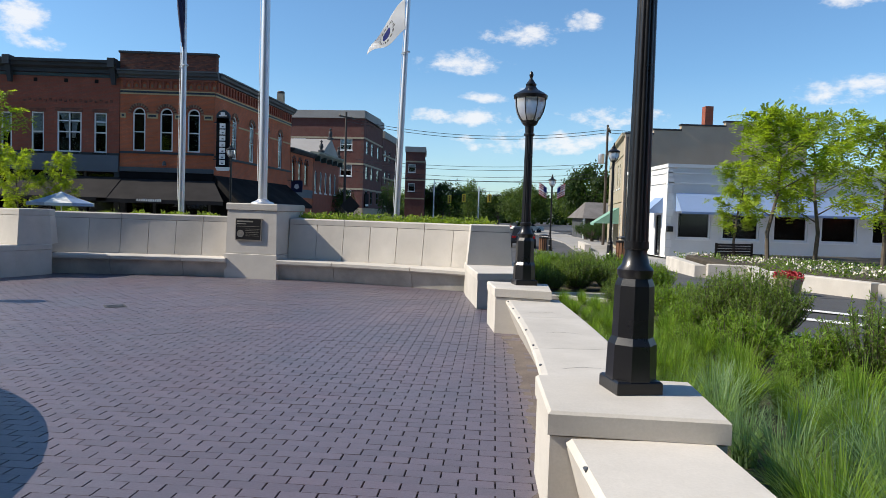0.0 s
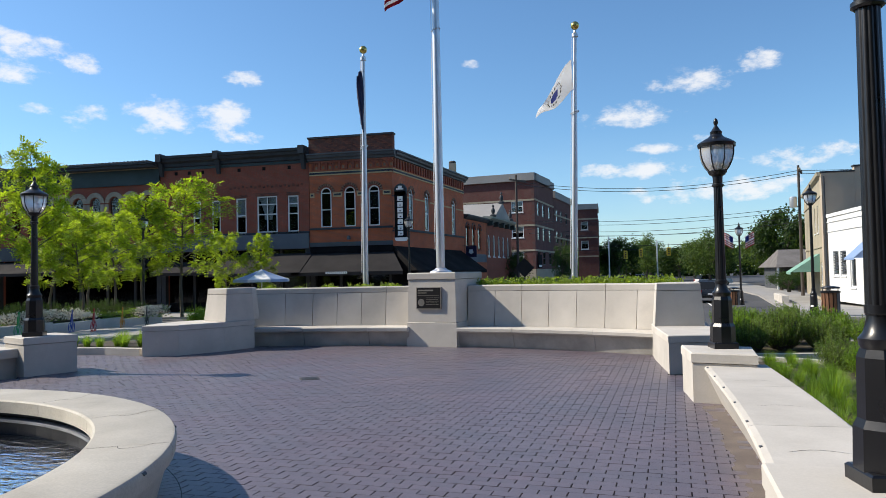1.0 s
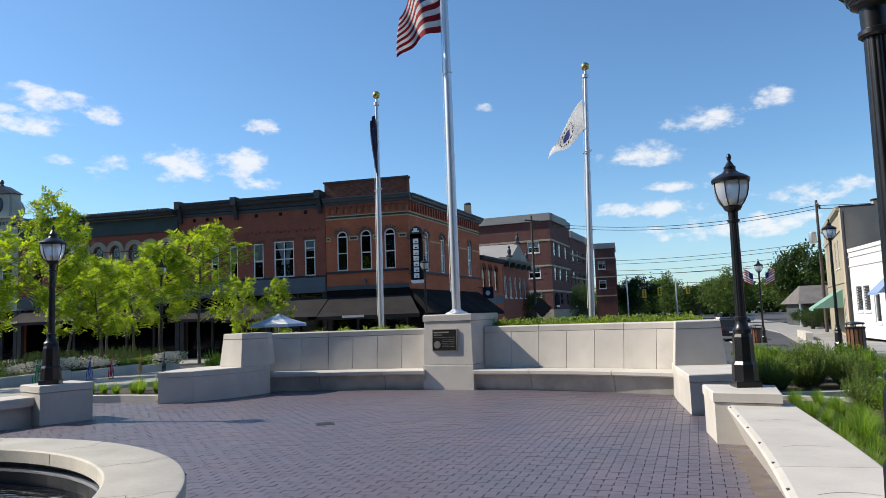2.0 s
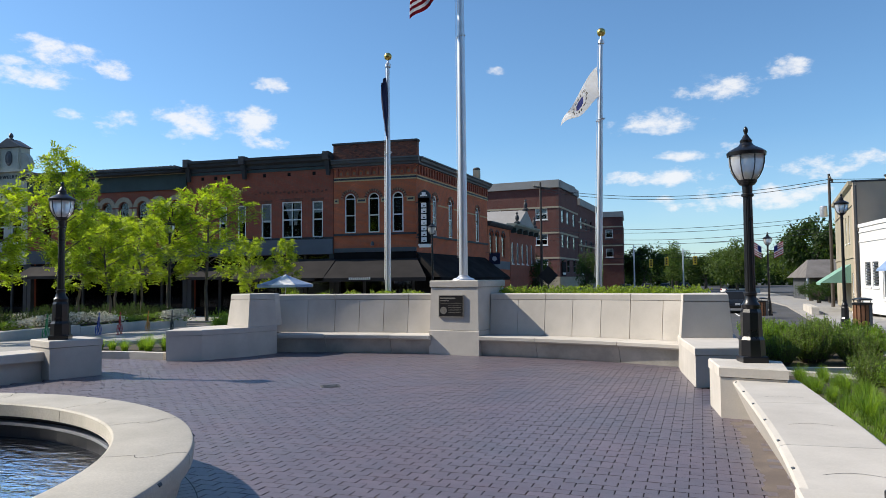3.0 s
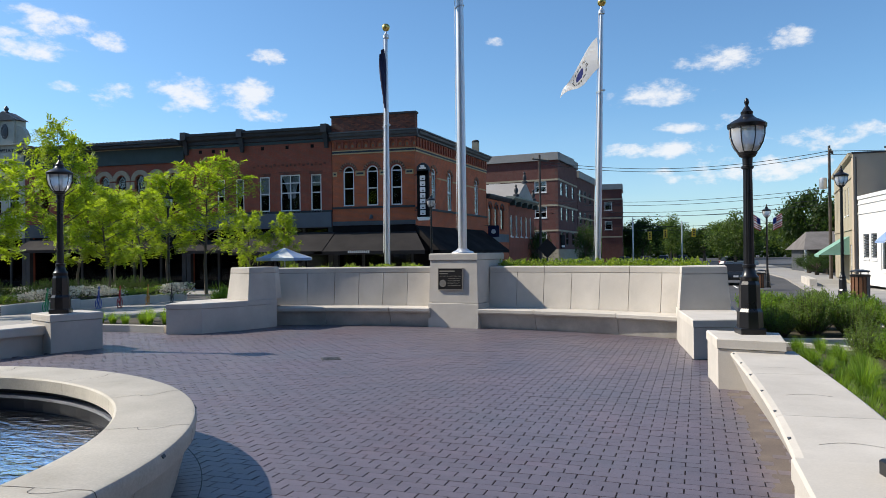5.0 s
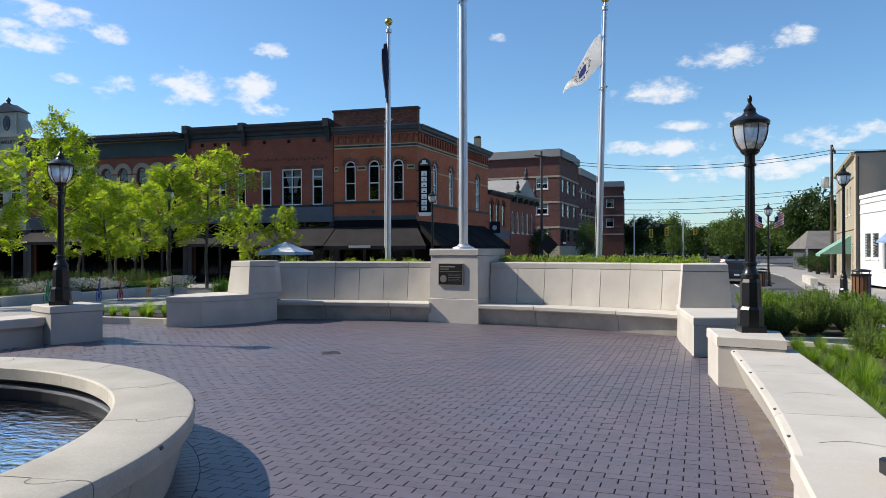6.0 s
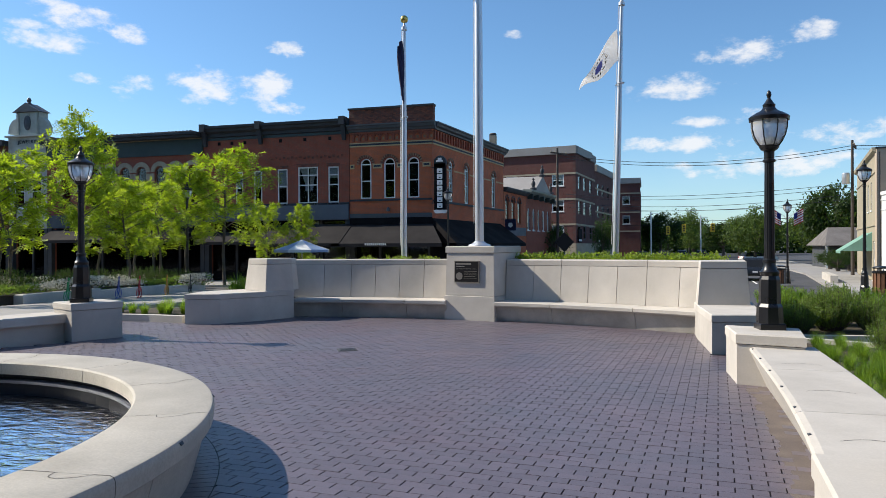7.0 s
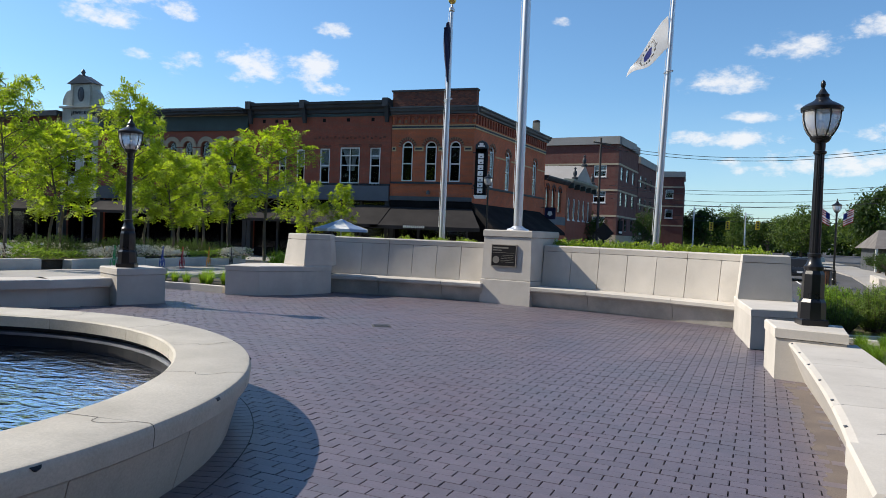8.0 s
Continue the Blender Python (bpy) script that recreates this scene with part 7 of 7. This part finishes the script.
def cafe_set(at, rz):
    t = thing("picnic_table", "brown wooden cafe table with benches in the shade", "table", at, rz, group="cafe tables")
    for k in range(4):
        part("tabletop_board", Shape().box(-0.8, 0.8, -0.38 + k * 0.19, -0.20 + k * 0.19, 0.71, 0.75, bev=0.004), WOOD, t)
    for sg in (-1, 1):
        part("bench", Shape().box(-0.8, 0.8, sg * 0.68 - 0.13, sg * 0.68 + 0.13, 0.42, 0.46, bev=0.004), WOOD, t)
    for x in (-0.6, 0.6):
        part("leg_frame", Shape().box(x - 0.04, x + 0.04, -0.72, 0.72, 0.36, 0.41).box(x - 0.04, x + 0.04, -0.05, 0.05, 0.0, 0.70), BLACK, t)


for x, y, r in ((-26.5, 33.6, 5), (-24.4, 34.0, -8), (-30.5, 33.8, 0)):
    cafe_set((x, y, level(x, y) - KERB), r)


def flower_pot(at):
    p = thing("flower_pot", "round stone tub of red flowers at the road's edge", "planter", at)
    part("tub", Shape().lathe([(0.40, 0), (0.46, 0.06), (0.52, 0.42), (0.56, 0.44), (0.56, 0.50), (0.50, 0.50), (0.48, 0.42)], 28), STONE, p, smooth=True)
    part("soil", Shape().lathe([(0.48, 0.40), (0.48, 0.43)], 20), SOIL, p)
    rng = random.Random(7)
    for nm, mm, n, z0, z1 in (("foliage", LEAF_MID, 500, 0.42, 0.62), ("petals", RED_PETAL, 700, 0.52, 0.74)):
        vs, fs = [], []
        for _ in range(n):
            a, r = rng.uniform(0, 6.28), 0.55 * math.sqrt(rng.random())
            d = rand_dir(rng, 0.5)
            add_leaf(vs, fs, Vector((r * math.cos(a), r * math.sin(a), rng.uniform(z0, z1) - r * 0.15)), d, d.orthogonal().normalized(), 0.07, 0.06)
        ob = new(nm, leaf_mesh(nm, vs, fs, mm))
        ob.parent = p


flower_pot((8.4, 17.0, level(8.4, 17.0) - KERB))
bpy.data.objects["flower_pot"].scale = (0.6, 0.6, 0.75)


def park_bench(at, rz):
    b = thing("park_bench", "black metal park bench standing in the planter", "bench", at, rz)
    for k in range(5):
        part("back_slat", Shape().box(-0.9, 0.9, 0.28, 0.32, 0.50 + k * 0.10, 0.58 + k * 0.10), BLACK, b)
    for k in range(4):
        part("seat_slat", Shape().box(-0.9, 0.9, -0.22 + k * 0.12, -0.12 + k * 0.12, 0.42, 0.45), BLACK, b)
    for x in (-0.85, 0.85):
        part("leg_frame", Shape().box(x - 0.03, x + 0.03, -0.22, -0.16, 0, 0.62).box(x - 0.03, x + 0.03, 0.26, 0.33, 0, 1.0).box(x - 0.03, x + 0.03, -0.159, 0.259, 0.56, 0.61), BLACK, b)


park_bench((11.4, 26.6, level(11.4, 26.6) + 0.02), 20)


def car(at, rz, paint, label, tall=1.0):
    c = thing("car", label, "car", at, rz, group="cars on the street")
    w = 0.86
    side = [(-2.15, 0.35), (-2.2, 0.7), (-2.1, 0.92), (2.0, 0.95), (2.2, 0.7), (2.2, 0.35)]
    top = [(-2.05, 0.925), (-1.75, 1.42 * tall), (-1.4, 1.5 * tall), (0.1, 1.48 * tall), (0.95, 0.955)]

    def loft(pts, w0, w1):
        n = len(pts)
        zs = [p[1] for p in pts]
        f = lambda z: w0 + (w1 - w0) * (z - min(zs)) / (max(zs) - min(zs))
        return Shape().add([(x, -f(z), z) for x, z in pts] + [(x, f(z), z) for x, z in pts], [tuple(range(n)), tuple(range(2 * n - 1, n - 1, -1))] + [(i, (i + 1) % n, n + (i + 1) % n, n + i) for i in range(n)])
    part("body", loft(side, w, w), PAINT[paint], c, smooth=True)
    part("cabin", loft(top, w * 0.97, w * 0.74), PAINT["black"], c, "dark glazed cabin")
    part("roof_panel", Shape().box(-1.45, 0.1, -w * 0.72, w * 0.72, 1.49 * tall, 1.52 * tall, bev=0.01), PAINT[paint], c)
    for x in (-1.35, 1.35):
        for y in (-w, w):
            wh = part("wheel", Shape().lathe([(0.20, -0.1), (0.32, -0.1), (0.34, -0.06), (0.34, 0.06), (0.32, 0.1), (0.20, 0.1)], 20, pose(x, y * 0.98, 0.34, 90)), RUBBER, c, smooth=True)
            part("rim", Shape().lathe([(0.02, -0.06), (0.21, -0.104), (0.21, 0.104), (0.02, 0.06)], 12, pose(x, y * 0.98, 0.34, 90)), ALU, wh)
    for y in (-0.68, 0.68):
        part("tail_light", Shape().box(-2.22, -2.14, y - 0.14, y + 0.14, 0.72, 0.88, bev=0.01), TAIL, c)
    part("rear_panel", Shape().box(-2.23, -2.2, -0.16, 0.16, 0.55, 0.67), PAINT["white"], c)
    part("bumper", Shape().box(-2.27, -2.1, -0.82, 0.82, 0.36, 0.52, bev=0.02), PAINT["black"], c)


for x, y, rz, p, lab in ((6.6, 53.0, 85, "car_dark", "dark hatchback driving away down the street"), (13.0, 98.0, 20, "white", "white car parked across the far street"), (2.0, 118.0, 85, "car_dark", "dark car far down the street"), (5.0, 124.0, 85, "silver", "silver car far down the street"), (-1.2, 112.0, 85, "car_dark", "dark car far down the street"), (8.6, 132.0, 80, "black", "black car far down the street")):
    car((x, y, level(x, y) - KERB), rz, p, lab)


# ---------------------------------------------------------------- poles, wires and signals
def utility_pole(at, hgt, label, transformer=True, rz=0):
    p = thing("utility_pole", label, "utility pole", at, rz, group="utility poles")
    part("pole", Shape().lathe([(0.13, 0), (0.09, hgt)], 12), POLE_WOOD, p, smooth=True)
    part("crossarm", Shape().box(-1.1, 1.1, -0.20, -0.10, hgt - 0.55, hgt - 0.43), POLE_WOOD, p)
    for x in (-1.0, -0.5, 0.5, 1.0):
        part("insulator", Shape().lathe([(0.04, 0), (0.06, 0.06), (0.03, 0.14)], 8, pose(x, -0.15, hgt - 0.43)), STONE, p)
    if transformer:
        part("transformer", Shape().lathe([(0.24, 0), (0.26, 0.05), (0.26, 0.75), (0.2, 0.82)], 16, pose(-0.1, 0.42, hgt - 3.2)), ALU, p, "grey can transformer", smooth=True)
        part("drop_wire", Shape().tube([(-0.5, 0, hgt - 2.4), (-0.75, 0, hgt - 3.6), (-0.45, 0, hgt - 4.6), (-0.1, 0, hgt - 3.0)], 0.02, 5), BLACK, p)


utility_pole((14.1, 59.0, -0.75), 9.9, "weathered wooden utility pole with a grey transformer", rz=72)
utility_pole((-8.1, 64.5, -0.75), 11.0, "weathered wooden utility pole with a crossarm", False, 55)


def wire(a, b, sag, r=0.02):
    n = 16
    pts = [tuple(Vector(a).lerp(Vector(b), k / n) - Vector((0, 0, sag * 4 * (k / n) * (1 - k / n)))) for k in range(n + 1)]
    solid("overhead_wire", Shape().tube(pts, r, 5), BLACK, "thin black overhead wire strung between poles", "wire", group="overhead wires")


for dz in (0.0, -0.25):
    wire((14.1, 59.0, 8.75 + dz), (-8.1, 64.5, 9.7 + dz), 1.0, 0.022)
    wire((14.1, 59.0, 8.75 + dz), (42, 52, 9.4 + dz), 0.7, 0.022)
for dz, s in ((6.0, 0.5), (5.7, 0.5), (5.2, 0.6), (4.85, 0.6)):
    wire((14.0, 59.0, dz), (-7.5, 66.0, dz + 0.2), s, 0.018)
for z, s in ((6.2, 0.3), (4.9, 0.4), (4.3, 0.3)):
    wire((-6, 100.0, z), (26, 100.0, z + 0.4), s, 0.03)


def signals():
    for x, z in ((4.2, 4.1), (7.8, 4.2), (2.2, 3.9)):
        t = thing("traffic_light", "yellow traffic light hanging over the far crossing", "traffic light", (x, 100.0, z), group="traffic lights")
        part("housing", Shape().box(-0.26, 0.26, -0.15, 0.15, -1.0, 0.14, bev=0.03), PAINT["yellow"], t)
        for k in range(3):
            part("hood", Shape().lathe([(0.10, 0), (0.10, 0.12)], 10, pose(0, -0.14, -0.1 - k * 0.3, 90)), BLACK, t)
        part("hanger", Shape().box(-0.02, 0.02, -0.02, 0.02, 0.1, 0.65), BLACK, t)
    for x, z in ((-5.0, 5.8), (1.2, 5.2)):
        p = thing("signal_pole", "grey metal pole at the far crossing", "pole", (x + 5, 98.5, -0.85))
        part("shaft", Shape().lathe([(0.12, 0), (0.08, z + 1.0)], 10), ALU, p, smooth=True)
        part("arm", Shape().box(-0.03, 0.9, -0.03, 0.03, z + 0.7, z + 0.76), ALU, p)


signals()


def diamond_sign(at):
    s = thing("diamond_sign", "diamond traffic sign seen from its dark back", "sign", at)
    part("post", Shape().box(-0.03, 0.03, -0.03, 0.03, 0, 3.1), CORNICE, s)
    r = 0.62
    part("plate", Shape().add([(0, -0.05, 2.5 - r), (r, -0.05, 2.5), (0, -0.05, 2.5 + r), (-r, -0.05, 2.5), (0, -0.04, 2.5 - r), (r, -0.04, 2.5), (0, -0.04, 2.5 + r), (-r, -0.04, 2.5)], [(0, 1, 2, 3), (7, 6, 5, 4), (0, 4, 5, 1), (1, 5, 6, 2), (2, 6, 7, 3), (3, 7, 4, 0)]), BLACK, s)


diamond_sign((-5.33, 45.3, BASE))

# small striped flags on the far lamp
for sg in (-1, 1):
    z = level(7.5, 45.9) + 4.2
    fl = thing("lamp_flag", "small red and white striped flag fixed to the street lamp", "flag", (7.5, 45.9, z))
    part("staff", Shape().tube([(0, 0, -0.4), (sg * 0.75, 0, 0.15)], 0.014, 6), ALU, fl)
    fold = lambda u, v, sg=sg: (sg * (0.34 + 0.5 * u), 0.07 * math.sin(u * 6), -0.12 + 0.28 * u - 0.75 * v)
    ob = cloth("cloth", (0, 0, 0), "", fold, 10, 12, lambda u, v: 2 if u < 0.4 and v < 0.5 else int(v * 11) % 2, [FLAG_RED, FLAG_WHITE, FLAG_BLUE])
    ob.parent = fl
    del ob["category"]

# drain cover and litter of the plaza
dr = thing("drain_cover", "small dark square drain cover let into the bricks", "drain", (-4.55, 10.25, 0.0), 30)
part("frame", Shape().box(-0.14, 0.14, -0.14, 0.14, -0.02, 0.006, bev=0.003), ASPHALT, dr)
for k in range(5):
    part("bar", Shape().box(-0.11, 0.11, -0.11 + k * 0.048, -0.085 + k * 0.048, 0.0062, 0.009), CORNICE_LIGHT, dr)


# ---------------------------------------------------------------- paving bricks
def paving_bricks():
    rng = random.Random(5)
    ln, wd, gap = 0.2, 0.1, 0.0092
    rot = radians(-5)
    ca, sa = math.cos(rot), math.sin(rot)
    hx, hy, b = (ln - gap) / 2, (wd - 0.0025) / 2, 0.002
    unit = []
    for z, q in ((-0.045, 0.0), (-b, 0.0), (0.0, 0.0006)):
        unit += [(-hx + q, -hy + q, z), (hx - q, -hy + q, z), (hx - q, hy - q, z), (-hx + q, hy - q, z)]
    faces = [(r * 4 + i, r * 4 + (i + 1) % 4, r * 4 + 4 + (i + 1) % 4, r * 4 + 4 + i) for r in (0, 1) for i in range(4)] + [(8, 9, 10, 11)]
    single = Shape().add(unit, faces).mesh("brick", PAVER)
    rest, count = Shape(), 0
    for j in range(-60, 190):
        v = j * wd
        shift = (j % 2) * ln / 2
        for i in range(-70, 30):
            u = i * ln + shift
            x, y = u * ca - v * sa, u * sa + v * ca
            if not (inside(x, y, PLAZA) or (-3 < y < 9.0 and x > 0 and inside(x - 0.32, y, PLAZA))) or math.hypot(x - CF[0], y - CF[1]) < 3.22 or x > edge_x(y) + 0.09:
                continue
            dz, tw = rng.uniform(-0.0015, 0.0015), rot + rng.uniform(-0.004, 0.004)
            if 4.0 < y < 5.7 and -2.6 < x < 1.0 and count < 300:
                ob = new("brick", single)
                ob.parent = paving
                ob.matrix_basis = Matrix.Translation((x, y, dz)) @ Matrix.Rotation(tw, 4, "Z")
                count += 1
            else:
                c, s = math.cos(tw), math.sin(tw)
                k = len(rest.v)
                rest.v += [(x + px * c - py * s, y + px * s + py * c, pz + dz) for px, py, pz in unit]
                rest.f += [tuple(k + q for q in f) for f in faces]
    me = bpy.data.meshes.new("brick_field")
    me.from_pydata(rest.v, [], rest.f)
    me.materials.append(PAVER)
    ob = new("brick_field", me)
    ob.parent = paving
    tagged(ob, kind="stuff")
    # border courses: round the fountain and along the east seat
    ring = Shape()
    n = 230
    for k in range(n):
        a0, a1 = 360 * k / n, 360 * (k + 1) / n - 0.10
        ring.arc(CF, [(3.02, -0.04), (3.02, 0.003 + rng.uniform(-0.001, 0.001)), (3.285, 0.003), (3.285, -0.04)], a0, a1, 1)
    ob = part("border_ring", ring, PAVER, paving, "ring of radial bricks round the fountain")
    tagged(ob, kind="stuff")
    part("ring_joint", Shape().arc(CF, [(3.286, -0.02), (3.286, 0.0036), (3.292, 0.0036), (3.292, -0.02)], 0, 360, 120, closed=True), JOINT, paving)
    # sandy dirt swept against the foot of the seat
    side = Shape()
    for k in range(300):
        y = -3.0 + 0.04 * k
        if y > 8.8:
            break
        x = edge_x(y)
        w0 = 0.205 + 0.025 * math.sin(k * 0.31) + 0.012 * math.sin(k * 1.7)
        w1 = 0.205 + 0.025 * math.sin((k + 1) * 0.31) + 0.012 * math.sin((k + 1) * 1.7)
        side.prism([(x - w0, y), (x + 0.03, y), (edge_x(y + 0.04) + 0.03, y + 0.04), (edge_x(y + 0.04) - w1, y + 0.04)], -0.01, 0.0004)
    ob = part("swept_grit", side, GRIT, paving, "tan grit gathered along the seat wall")
    tagged(ob, kind="stuff")


def edge_x(y):
    if y > 9.0:
        return 1.75
    return seat_x(y) + 0.17


paving_bricks()
